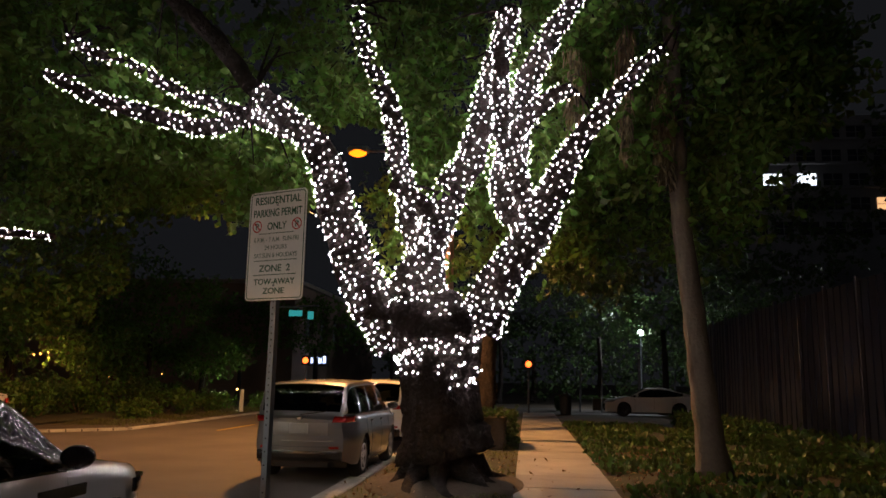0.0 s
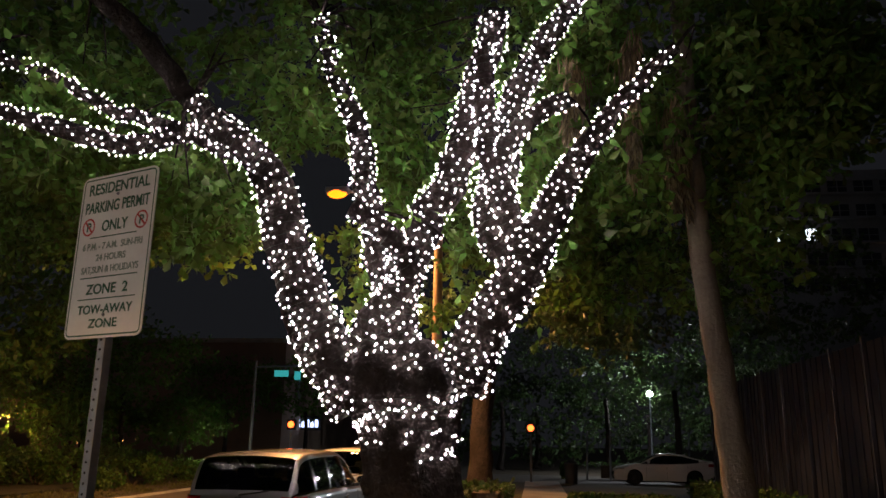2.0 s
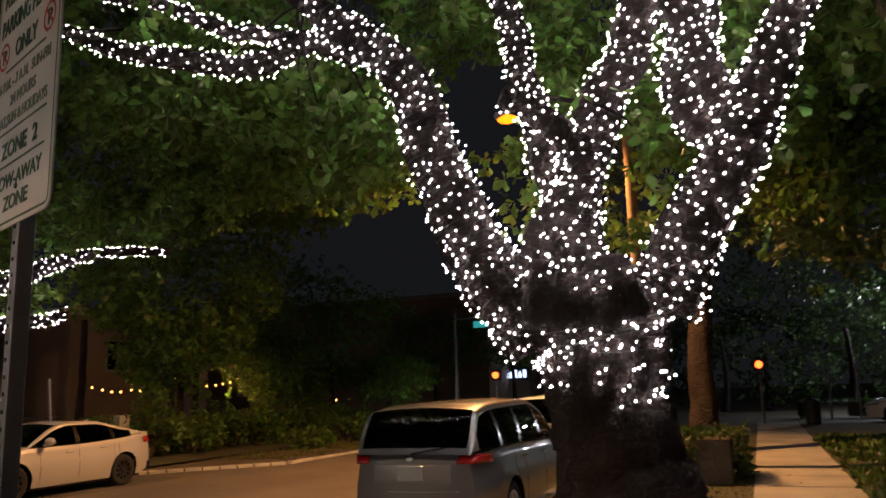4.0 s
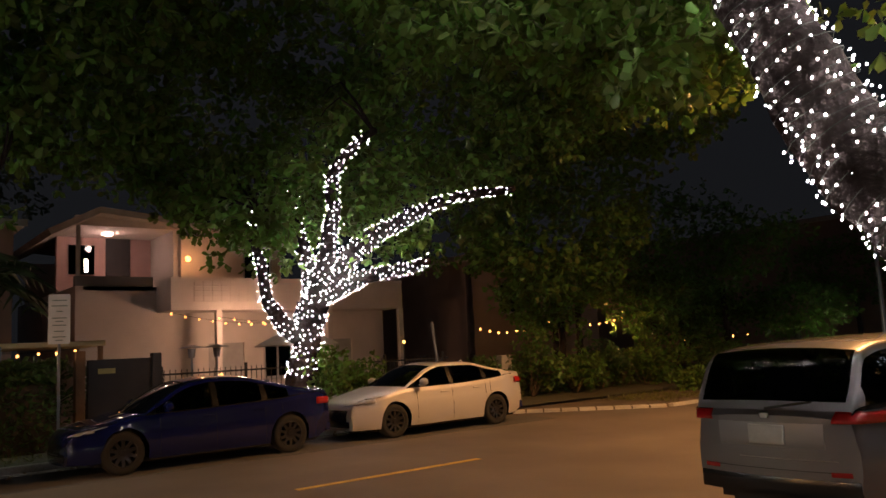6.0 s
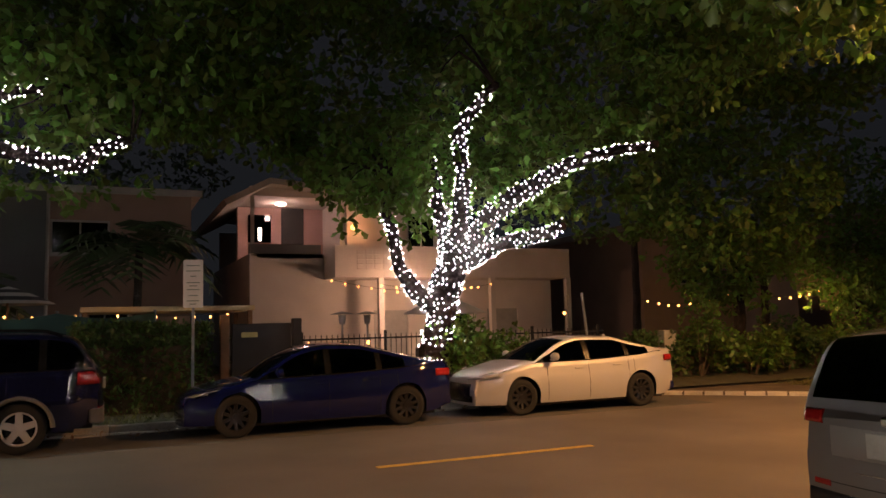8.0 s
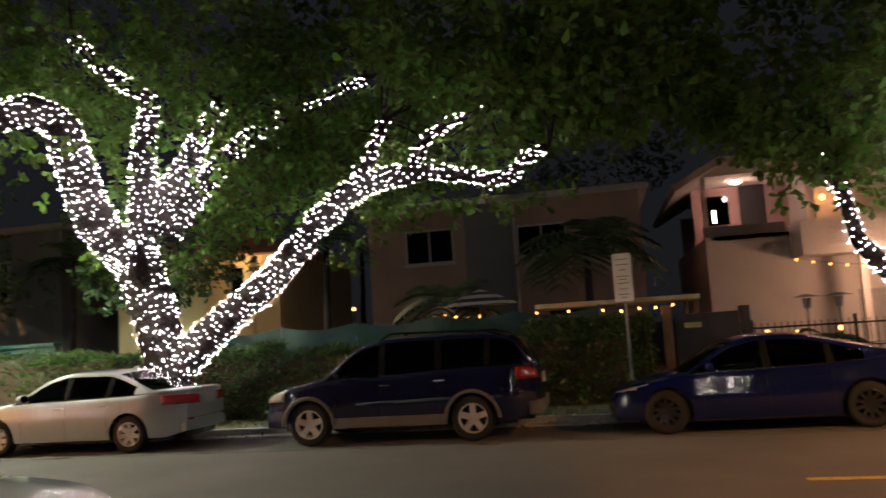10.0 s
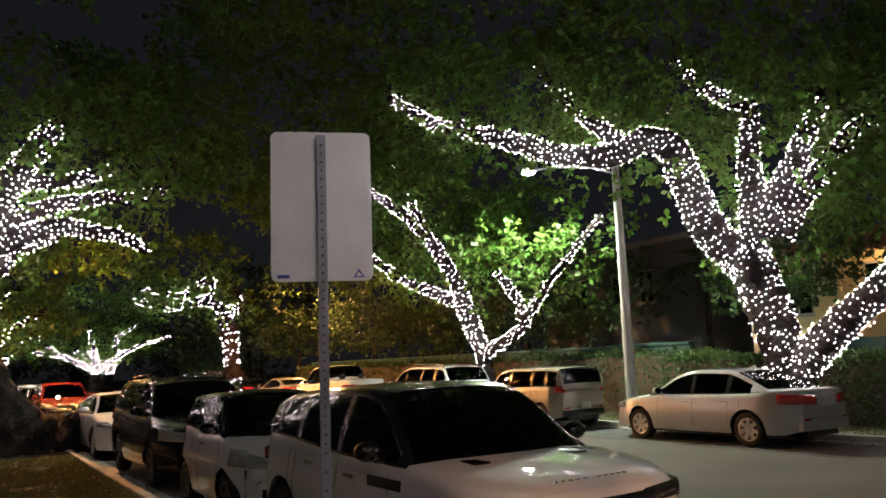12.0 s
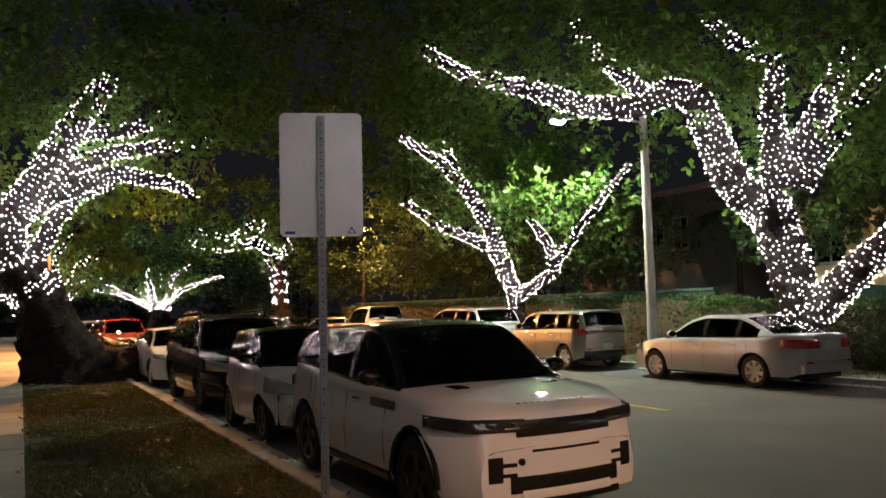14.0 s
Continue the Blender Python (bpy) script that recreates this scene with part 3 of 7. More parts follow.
def make_car(name, label, c, place, heading):
    """A car from its side profile. c: length, width, height, nose/tail overhang, wheel radius and the heights of
    hood, cowl, roof and deck at shares of the length (0 nose, 1 tail)."""
    L, W, Hh = c["L"], c["W"], c["H"]
    car = thing(name, (place[0], place[1], place[2] if len(place) > 2 else 0.0), label, "car", turn=heading)
    paintm = c["paint"]
    hw = W / 2
    yn, yt = L / 2, -L / 2
    wf, wr = yn - c["front"], yn - c["front"] - c["base"]
    r, sill = c["r"], c.get("sill", 0.24)
    arch = r + 0.055
    belt = smooth_table(c["belt"])          # top of the painted lower body along the length
    ystations = set(np.linspace(yn, yt, 56).tolist()) | {yn - L * q for q in np.linspace(0, 0.07, 12)} | {yn - L * q for q in np.linspace(0.95, 1, 9)}
    for wy in (wf, wr):
        ystations |= set((wy + arch * np.cos(np.linspace(0, np.pi, 19))).tolist())
        ystations |= {wy + arch + 0.004, wy - arch - 0.004}
    ys = sorted(ystations, reverse=True)

    def half(q):   # half width along the length, rounded at both ends
        a = min(1.0, q / c.get("nose_round", 0.16))
        b = min(1.0, (1 - q) / c.get("tail_round", 0.12))
        fa = c.get("nose_w", 0.72) + (1 - c.get("nose_w", 0.72)) * math.sin(a * math.pi / 2)
        fb = c.get("tail_w", 0.82) + (1 - c.get("tail_w", 0.82)) * math.sin(b * math.pi / 2)
        return hw * fa * fb

    def under(y, q):
        lift = 0.10 * max(0.0, 1 - (1 - q) / 0.08)
        z = sill + lift
        for wy in (wf, wr):
            d = abs(y - wy)
            if d < arch:
                z = max(z, r + math.sqrt(arch * arch - d * d))
        return z

    bn, bt = c.get("nose_bow", 0.16), c.get("tail_bow", 0.07)

    def bow(x, q):
        """How far the ends curve back towards the corners."""
        u = (x / hw) ** 2
        return bn * u * max(0.0, 1 - q / 0.2) - bt * u * max(0.0, 1 - (1 - q) / 0.15)

    nose_q = [(yn - y) / L for y in ys if (yn - y) / L < 0.12]
    tail_q = [(yn - y) / L for y in reversed(ys) if (yn - y) / L > 0.93]
    tail_q = tail_q[:1 + max(range(len(tail_q)), key=lambda i: belt(tail_q[i]))]

    def face_q(z, front):
        """Share of the length at which the hood or the boot lid has risen to z."""
        qs_ = nose_q if front else tail_q
        return float(np.interp(z, [belt(q) for q in qs_], qs_))

    def bar(name, x0, x1, z0, z1, proud, material, front=True, label="", depth=0.08, lean=0.0):
        """A strip that follows the curve of the nose or the tail."""
        n_ = 14
        vs_, fs_ = [], []
        for i in range(n_ + 1):
            x = x0 + (x1 - x0) * i / n_
            sgn = 1 if front else -1
            rise = 0.035 * max(0.0, 1 - (x / (hw * 0.8)) ** 2)
            face = []
            for j_ in range(6):
                zj = z0 + (z1 - z0) * j_ / 5
                fj = face_q(zj - rise, front)
                face.append((x, yn - fj * L - bow(x, fj) + sgn * (proud if 0 < j_ < 5 else proud - 0.006), zj))
            ends = [v_[1] for v_ in face]
            yi = min(ends) - depth if front else max(ends) + depth
            vs_ += [(x, yi, z0)] + face + [(x, yi, z1)]
        for i in range(n_):
            for k in range(8):
                a_, b_ = i * 8 + k, i * 8 + (k + 1) % 8
                f_ = (a_, b_, b_ + 8, a_ + 8)
                fs_.append(f_ if front else f_[::-1])
        fs_ += [tuple(range(8))[::-1], tuple(range(n_ * 8, n_ * 8 + 8))]
        ob_ = mesh_object(name, vs_, fs_, material, car, label, smooth=True)
        ob_.data.set_sharp_from_angle(angle=radians(40))
        return ob_

    levels = (0.0, 0.13, 0.36, 0.60, 0.68, 0.86)
    side = lerp_table([(0.0, 0.945), (0.06, 0.968), (0.13, 0.982), (0.25, 0.994), (0.36, 0.998), (0.48, 1.0), (0.60, 0.996), (0.64, 0.984), (0.68, 0.976), (0.78, 0.968), (0.86, 0.955), (0.95, 0.935), (1.0, 0.925)])

    def flank(q, z):
        """Half width of the painted side at height z."""
        low = sill + 0.10 * max(0.0, 1 - (1 - q) / 0.08)
        return half(q) * side((z - low) / max(0.1, belt(q) - low))

    rows = []
    for y in ys:
        q = (yn - y) / L
        h, z0, z1 = half(q), under(y, q), belt(q)
        z0 = min(z0, z1 - 0.12)
        low = min(sill + 0.10 * max(0.0, 1 - (1 - q) / 0.08), z1 - 0.12)
        crown = 0.035 if q < 0.32 or q > 0.86 else 0.0
        ring = []
        for k, f_ in enumerate(levels):
            z = max(low + (z1 - low) * f_, z0 + 0.006 * k)
            ring.append((h * side((z - low) / (z1 - low)), z))
        ring += [(h * 0.935, max(z1 - 0.022, z0 + 0.05)), (h * 0.89, z1 + crown * 0.2), (h * 0.60, z1 + crown * 0.75), (h * 0.3, z1 + crown * 0.95), (0, z1 + crown)]
        rows.append([(x, y - bow(x, q), z) for x, z in ring])
    n = len(rows[0])
    vs, fs = [], []
    for ring in rows:
        vs += ring
        vs += [(-x, y, z) for x, y, z in ring]
    for i in range(len(rows) - 1):
        a, b = i * 2 * n, (i + 1) * 2 * n
        for k in range(n - 1):
            if k >= 7 and (yn - ys[i]) / L > c["cowl"] + 0.03 and (yn - ys[i + 1]) / L < c["rear_base"] - 0.03:
                continue    # open to the cabin
            fs.append((a + k, a + k + 1, b + k + 1, b + k))
            fs.append((a + n + k + 1, a + n + k, b + n + k, b + n + k + 1))
    us_ = np.linspace(1, -1, 15)
    for qe, ring, flip in ((0.0, rows[0], False), (1.0, rows[-1], True)):
        ye = yn if qe == 0 else yt
        k0 = len(vs)
        for x, _, z in ring[:7]:
            vs += [(x * u, ye - bow(x * u, qe), z) for u in us_]
        # the lip up to the hood or the boot lid
        vs += [(ring[0][0] * u * 0.9, ye - bow(ring[0][0] * u * 0.9, qe), ring[7][2] + 0.03 * (1 - u * u)) for u in us_]
        m_ = len(us_)
        for j in range(7):
            for k in range(m_ - 1):
                f = (k0 + j * m_ + k, k0 + j * m_ + k + 1, k0 + (j + 1) * m_ + k + 1, k0 + (j + 1) * m_ + k)
                fs.append(f if flip else f[::-1])
    body = mesh_object("body", vs, fs, paintm, car, smooth=True)
    body.data.set_sharp_from_angle(angle=radians(72))

    # lower sill band and dark floor
    bm = bmesh.new()
    box(bm, -hw * 0.80, hw * 0.80, yt + 0.4, yn - 0.45, sill - 0.05, sill + 0.26)
    box(bm, -hw * 0.5, hw * 0.5, yt + 0.15, yn - 0.2, sill - 0.03, sill + 0.2)
    box(bm, -hw * 0.945, hw * 0.945, wr + arch, wf - arch, sill - 0.03, sill + 0.02, bevel=0.01)
    part("underbody", bm, M_TRIM, car, "black sills and floor")
    for wy in (wf, wr):
        for s in (-1, 1):
            part("wheel_well", boxes((s * hw * 0.5, s * hw * 0.80, wy - arch, wy + arch, sill, r + arch * 0.98)), M_TRIM, car)
    if c.get("clad"):
        for wy in (wf, wr):
            for s in (-1, 1):
                bm = bmesh.new()
                for k in range(14):
                    a0, a1 = math.pi * k / 14, math.pi * (k + 1) / 14
                    rod(bm, (s * hw * 0.985, wy + (arch + 0.02) * math.cos(a0), r + (arch + 0.02) * math.sin(a0)), (s * hw * 0.985, wy + (arch + 0.02) * math.cos(a1), r + (arch + 0.02) * math.sin(a1)), 0.035, None, 6)
                part("arch_trim", bm, c["clad"], car)
        for s in (-1, 1):
            part("sill_trim", boxes((s * hw * 0.93, s * hw * 0.995, wr + arch, wf - arch, sill - 0.02, sill + 0.16), bevel=0.02), c["clad"], car)
        part("rear_skirt", boxes((-hw * 0.86, hw * 0.86, yt - 0.012, yt + 0.2, sill + 0.07, sill + 0.28), bevel=0.03), c["clad"], car)

    # greenhouse
    A0, A1, R1, R0 = c["cowl"], c["screen_top"], c["rear_top"], c["rear_base"]      # shares of the length
    wtop = hw * c.get("roof_w", 0.70)

    def at(q):
        return yn - q * L

    roofz = lerp_table(c["roof"])

    def belt_edge(q):
        return half(q) * 0.90, at(q), belt(q) - 0.015

    # one smooth shell from cowl to boot: panes, pillars and roof are cut from it
    gm = c.get("glass", M_GLASS)
    posts = c["posts"]    # shares of the length at which the posts stand
    top = smooth_table([(A0, belt(A0) - 0.005), (A1, roofz(A1))] + [(q, z) for q, z in c["roof"] if A1 + 0.02 < q < R1 - 0.02] + [(R1, roofz(R1)), (R0, belt(R0) + 0.012)])
    tall = max(top(q) - belt(q) for q in np.linspace(A1, R1, 20))
    bowf = c.get("bow", 0.16)

    def section(q):
        zb = belt(q) - 0.015
        h = max(0.006, top(q) - zb)
        g = min(1.0, h / 0.3)
        xb = half(q) * 0.925
        xs = xb + (wtop - xb) * min(1.0, h / (0.92 * tall)) ** 0.9
        crown = 0.055 * min(1.0, h / 0.25)
        zs = zb + h - crown
        ring = [(xb, zb - 0.012), (xb - 0.001, zb + 0.020 * g)]
        for t in (0.25, 0.5, 0.75, 1.0):
            ring.append((xb + (xs + 0.012 * g - xb) * t + 0.018 * g * math.sin(t * math.pi), zb + 0.02 * g + (zs - 0.045 * g - zb - 0.02 * g) * t))
        ring += [(xs + 0.002 * g, zs - 0.012 * g), (xs * 0.968, zs + 0.010 * g), (xs * 0.92, zs + 0.020 * g)]
        ring += [(xs * u, zs + 0.020 * g + (crown - 0.020 * g) * (1 - (u / 0.92) ** 2)) for u in (0.78, 0.6, 0.4, 0.2, 0.0)]
        fa = max(0.0, 1 - (q - A0) / (A1 - A0))
        fb = max(0.0, 1 - (R0 - q) / (R0 - R1))
        out = []
        for x, z in ring:
            w = max(0.0, 1 - (x / xs) ** 2)
            out.append((x, at(q) + (bowf * fa + 0.05 * (1 - fa) * max(0.0, 1 - (q - A1) / 0.08) * (fa == 0)) * w - 0.09 * fb * w, z))
        return out

    start = next(q for q in np.linspace(A0, A1, 60) if top(q) - belt(q) > 0.11)
    last = posts[-1] if c.get("quarter") else R0 - c.get("rear_post", 0.07) / L * 1.3
    cuts = [(p - 0.011, p + 0.011) for p in posts if p < last - 0.02]
    marks = [A0, A0 + 0.008, start, A1, R1, R0 - 0.008, R0, last] + [e for pair in cuts for e in pair]
    qs = sorted(set(np.round(np.concatenate([np.linspace(A0, R0, 40), np.linspace(A0, A1, 12), np.linspace(R1, R0, 10), marks]), 5).tolist()))
    rings = [section(q) for q in qs]
    m_ = len(rings[0])
    groups = {}
    for i in range(len(qs) - 1):
        qm = (qs[i] + qs[i + 1]) / 2
        pane = sum(1 for a_, b_ in cuts if qm > b_)
        glazed = start < qm < last and not any(a_ < qm < b_ for a_, b_ in cuts)
        for k in range(m_ - 1):
            for s in (1, -1):
                if k == 0:
                    key = ("window_trim", s)
                elif k < 5:
                    key = ("side_window", s, pane) if glazed else ("pillar", s, 99 if qm > last else -1 if qm < start else pane)
                elif k >= 8 and A0 + 0.008 < qm < A1:
                    key = ("windscreen",)
                elif k >= 8 and R1 < qm < R0 - 0.008:
                    key = ("rear_window",)
                else:
                    key = ("roof",)
                groups.setdefault(key, []).append((i, k, s))
    for key, cells in groups.items():
        index, vs_, fs_ = {}, [], []

        def vert(i, k, s):
            if (i, k, s) not in index:
                x, y, z = rings[i][k]
                index[i, k, s] = len(vs_)
                vs_.append((s * x, y, z))
            return index[i, k, s]

        for i, k, s in cells:
            if k + 1 == m_ - 1:
                f_ = (vert(i, k, s), vert(i, k + 1, 1), vert(i + 1, k + 1, 1), vert(i + 1, k, s))
            else:
                f_ = (vert(i, k, s), vert(i, k + 1, s), vert(i + 1, k + 1, s), vert(i + 1, k, s))
            fs_.append(f_ if s > 0 else f_[::-1])
        matter = {"window_trim": c.get("trim_mat", M_TRIM), "pillar": c.get("post_mat", paintm), "roof": c.get("roof_mat", paintm)}.get(key[0], gm)
        if key[0] == "pillar" and key[2] < 99:
            matter = M_TRIM
        mesh_object(key[0], vs_, fs_, matter, car, smooth=True)
    if c.get("fin"):
        bm = bmesh.new()
        zf_ = top(R1 - 0.03)
        v = [bm.verts.new(q_) for q_ in ((-0.03, at(R1 - 0.05), zf_ - 0.03), (0.03, at(R1 - 0.05), zf_ - 0.03), (0.03, at(R1), zf_ - 0.06), (-0.03, at(R1), zf_ - 0.06), (-0.008, at(R1 - 0.008), zf_ + 0.06), (0.008, at(R1 - 0.008), zf_ + 0.06))]
        for f in ((0, 1, 5, 4), (1, 2, 5), (2, 3, 4, 5), (3, 0, 4)):
            bm.faces.new([v[i] for i in f])
        part("antenna_fin", bm, paintm, car)
    if c.get("rails"):
        for s in (-1, 1):
            bm = bmesh.new()
            x = wtop * 0.9
            pts = [(s * x, at(A1 + 0.06), roofz(A1 + 0.06) + 0.0), (s * x, at(A1 + 0.1), roofz(0.5) + 0.055), (s * x, at(R1 - 0.08), roofz(R1 - 0.05) + 0.06), (s * x, at(R1 - 0.02), roofz(R1) + 0.0)]
            for a_, b_ in zip(pts[:-1], pts[1:]):
                rod(bm, a_, b_, 0.018, None, 8)
            part("roof_rail", bm, M_TRIM, car)

    # cabin: floor, dashboard and seats, dim behind the glass
    bm = bmesh.new()
    zf = belt(0.5)
    box(bm, -hw * 0.8, hw * 0.8, at(R0 - 0.03), at(A0 + 0.04), sill + 0.2, zf - 0.3)
    box(bm, -hw * 0.8, hw * 0.8, at(A0 + 0.13), at(A0 + 0.03), zf - 0.3, zf - 0.04, bevel=0.04)
    for q in (A0 + 0.27,) + ((A0 + 0.47,) if c["L"] > 3 else ()):
        for s in (-1, 1):
            box(bm, s * hw * 0.42 - 0.24, s * hw * 0.42 + 0.24, at(q) - 0.16, at(q), sill + 0.3, zf + 0.12, bevel=0.05)
            box(bm, s * hw * 0.42 - 0.13, s * hw * 0.42 + 0.13, at(q) - 0.15, at(q) - 0.06, zf + 0.14, zf + 0.32, bevel=0.04)
    part("cabin", bm, M_CABIN, car, "dark seats and dashboard")

    # seams, handles, mirrors
    for s in (-1, 1):
        for q in [A0 + 0.05] + list(posts[:-1]) + [min(posts[-1] + 0.02, (yn - wr - arch * 0.4) / L)]:
            y = at(q)
            bm = bmesh.new()
            z0, z1 = max(under(y, q), sill + 0.05), belt(q)
            prev = None
            for fz in (0.0, 0.15, 0.3, 0.45, 0.6, 0.66, 0.7, 0.8, 0.9, 0.98):
                zz_ = z0 + (z1 - z0) * fz
                p_ = Vector((s * (flank(q, zz_) - 0.0015), y, zz_))
                if prev is not None:
                    rod(bm, prev, p_, 0.0045, None, 4)
                prev = p_
            part("door_seam", bm, M_SEAM, car)
        for q in c.get("handles", posts[:2]):
            y, h = at(q) + 0.14, half(q)
            z = sill + (belt(q) - sill) * 0.80
            part("door_handle", boxes((s * h * 0.95, s * h * 0.985, y - 0.1, y + 0.08, z - 0.014, z + 0.016), bevel=0.008), c.get("handle_mat", paintm), car)
        x, y, z = belt_edge(A0 + 0.08)
        bm = bmesh.new()
        bmesh.ops.create_uvsphere(bm, u_segments=16, v_segments=10, radius=1, matrix=Matrix.Translation((s * (x + 0.16), y + 0.03, z + 0.105)) @ Matrix.Diagonal((0.115, 0.085, 0.078, 1)))
        bmesh.ops.bisect_plane(bm, geom=bm.verts[:] + bm.edges[:] + bm.faces[:], plane_co=(0, y - 0.005, 0), plane_no=(0, -1, 0), clear_outer=True)
        box(bm, s * (x - 0.03), s * (x + 0.12), y + 0.01, y + 0.055, z + 0.015, z + 0.06, bevel=0.015)
        mirror = part("wing_mirror", bm, c.get("mirror_mat", paintm), car, smooth=True)
        mirror.data.set_sharp_from_angle(angle=radians(50))
        bm = bmesh.new()
        bmesh.ops.create_circle(bm, cap_ends=True, segments=16, radius=1, matrix=Matrix.Translation((s * (x + 0.16), y - 0.004, z + 0.105)) @ Matrix.Rotation(radians(90), 4, "X") @ Matrix.Diagonal((0.102, 0.066, 1, 1)))
        part("mirror_glass", bm, M_CHROME, mirror)
    # lamps
    for s in (-1, 1):
        hq = c["head"]       # (inner share of width, outer share, low z, high z, sweep back)
        patch_on(car, "headlight", c, half, belt, at, bow, face_q, s, hq, True, c.get("head_mat", M_HEAD))
        patch_on(car, "tail_light", c, half, belt, at, bow, face_q, s, c["tail"], False, c.get("tail_mat", M_TAIL))
    # grille, bumper openings, plates
    gz0, gz1, gw = c["grille"]
    bar("grille", -gw * hw, gw * hw, gz0, gz1, 0.012, M_TRIM, True, "black grille")
    lz0, lz1, lw = c.get("intake", (sill + 0.05, sill + 0.17, 0.6))
    bar("intake", -lw * hw, lw * hw, lz0, lz1, 0.008, M_TRIM)
    pz = c.get("plate_z", 0.8)
    part("number_plate", boxes((-0.155, 0.155, at(1) - 0.026, at(1) + 0.03, pz - 0.08, pz + 0.08), bevel=0.006), M_PLATE, car, "pale number plate")
    bar("bumper_strip", -hw * 0.78, hw * 0.78, sill + 0.09, sill + 0.24, 0.012, c.get("bumper_mat", M_TRIM), False)
    bar("tailgate_line", -hw * 0.72, hw * 0.72, sill + 0.30, sill + 0.308, 0.004, M_SEAM, False)
    for s in (-1, 1):
        a_, b_ = sorted((s * hw * 0.55, s * hw * 0.72))
        bar("reflector", a_, b_, sill + 0.27, sill + 0.31, 0.006, M_TAIL, False, "red reflector")
    if c.get("recess"):
        bar("plate_recess", -hw * 0.52, hw * 0.52, pz - 0.12, pz + 0.11, 0.004, c["recess"], False, "pale plate surround")
        bar("chrome_strip", -hw * 0.30, hw * 0.62, pz - 0.20, pz - 0.19, 0.006, M_CHROME, False)
        part("badge", boxes((-0.045, 0.045, at(1) - 0.02, at(1) + 0.02, pz + 0.13, pz + 0.19), bevel=0.012), M_CHROME, car)
        x, y, z = belt_edge(R0)
        part("wiper", rod(bmesh.new(), (0.02, at(R0) - 0.10, z + 0.04), (0.42, at(R0) - 0.085, z + 0.10), 0.010, None, 6), M_TRIM, car)
    for wy in (wf, wr):
        for s in (-1, 1):
            wheel(car, s * (hw - 0.03), wy, r, s, c.get("rim", M_RIM), c.get("spokes", 5))
    return car, dict(bar=bar, bow=bow, half=half, belt=belt, at=at, flank=flank, hw=hw, sill=sill)


def patch_on(car, name, c, half, belt, at, bow, face_q, s, spec, front, material):
    """A lamp that wraps round a corner of the body."""
    inner, z0, z1, back, slope = spec
    L = c["L"]
    us = np.linspace(0, 1, 12)
    vs, fs = [], []
    q_end = back / L
    for j in range(4):
        for u in us:
            # across the end face first, then along the flank
            across = min(1.0, u / 0.6)
            along = max(0.0, (u - 0.6) / 0.4) * q_end
            lo_, hi_ = z0 + slope * u * 0.7, z1 + slope * u
            z = lo_ + (hi_ - lo_) * j / 3
            fq = face_q(z, front)
            q = max(along, fq) if front else min(1 - along, fq)
            h = half(q)
            x = s * (h * (inner + (1.0 - inner) * across)) * 1.002 if along == 0 else s * h * 1.003
            y = at(q) + (0.008 if front else -0.008) * (1 if along == 0 else 0.3)
            frac = 1.0 - 0.03 * min(1.0, max(0.0, (z - z0) / max(0.2, belt(q) - z0) - 0.5) * 2)
            vs.append((x * frac, y - bow(x, q), z))
    n = len(us)
    for j in range(3):
        for k in range(n - 1):
            f = (j * n + k, j * n + k + 1, (j + 1) * n + k + 1, (j + 1) * n + k)
            fs.append(f)
    ob = mesh_object(name, vs, fs, material, car, smooth=True)
    sol = ob.modifiers.new("thickness", "SOLIDIFY")
    sol.thickness, sol.offset = 0.02, 0.0
    return ob
P_WHITE = paint("white_car_paint", (0.78, 0.78, 0.78))
P_SILVER = paint("silver_car_paint", (0.42, 0.42, 0.43), 0.45, 0.38)
P_PALE = paint("pale_silver_car_paint", (0.46, 0.45, 0.46), 0.2, 0.38)
# silver with a warm tint that stands in for orange lamp light
P_SILVER_WARM = paint("warm_tinted_silver_paint", (0.28, 0.25, 0.21), 0.4, 0.38)
P_GREY = paint("grey_car_paint", (0.15, 0.15, 0.155), 0.4, 0.35)
P_BLUE = paint("deep_blue_car_paint", (0.0015, 0.004, 0.06))
P_NAVY = paint("navy_car_paint", (0.003, 0.004, 0.032))
P_BLACK = paint("black_car_paint", (0.008, 0.008, 0.009), 0.2, 0.25)
P_RED = paint("red_car_paint", (0.07, 0.004, 0.004))
P_RECESS = paint("plate_surround_paint", (0.24, 0.24, 0.245), 0.4, 0.35)
P_CLAD = surface("tan_cladding", (0.15, 0.14, 0.13), 0.5, 0.2, 90, 5, 0.15, 0.05, 0.001)

SEDAN = dict(tail_w=0.76, tail_round=0.20, tail_bow=0.14, bumper_mat=P_BLUE, L=4.69, W=1.85, H=1.44, front=0.84, base=2.875, r=0.335, paint=P_BLUE, rim=M_RIM_DARK, spokes=10, sill=0.21,
             belt=[(0, 0.50), (0.015, 0.62), (0.05, 0.70), (0.15, 0.80), (0.27, 0.90), (0.5, 0.93), (0.75, 0.98), (0.88, 1.04), (0.975, 1.06), (1, 0.93)],
             roof=[(0.36, 1.33), (0.5, 1.44), (0.62, 1.42), (0.80, 1.24)], cowl=0.25, screen_top=0.42, rear_top=0.68, rear_base=0.91,
             posts=[0.50, 0.69, 0.79], rear_post=0.05, handles=[0.50, 0.69], head=(0.62, 0.62, 0.68, 0.34, 0.10), tail=(0.55, 0.80, 0.92, 0.34, 0.02),
             grille=(0.36, 0.40, 0.4), plate_z=0.78, quarter=True)


def variant(model, **kw):
    d = dict(model)
    d.update(kw)
    return d


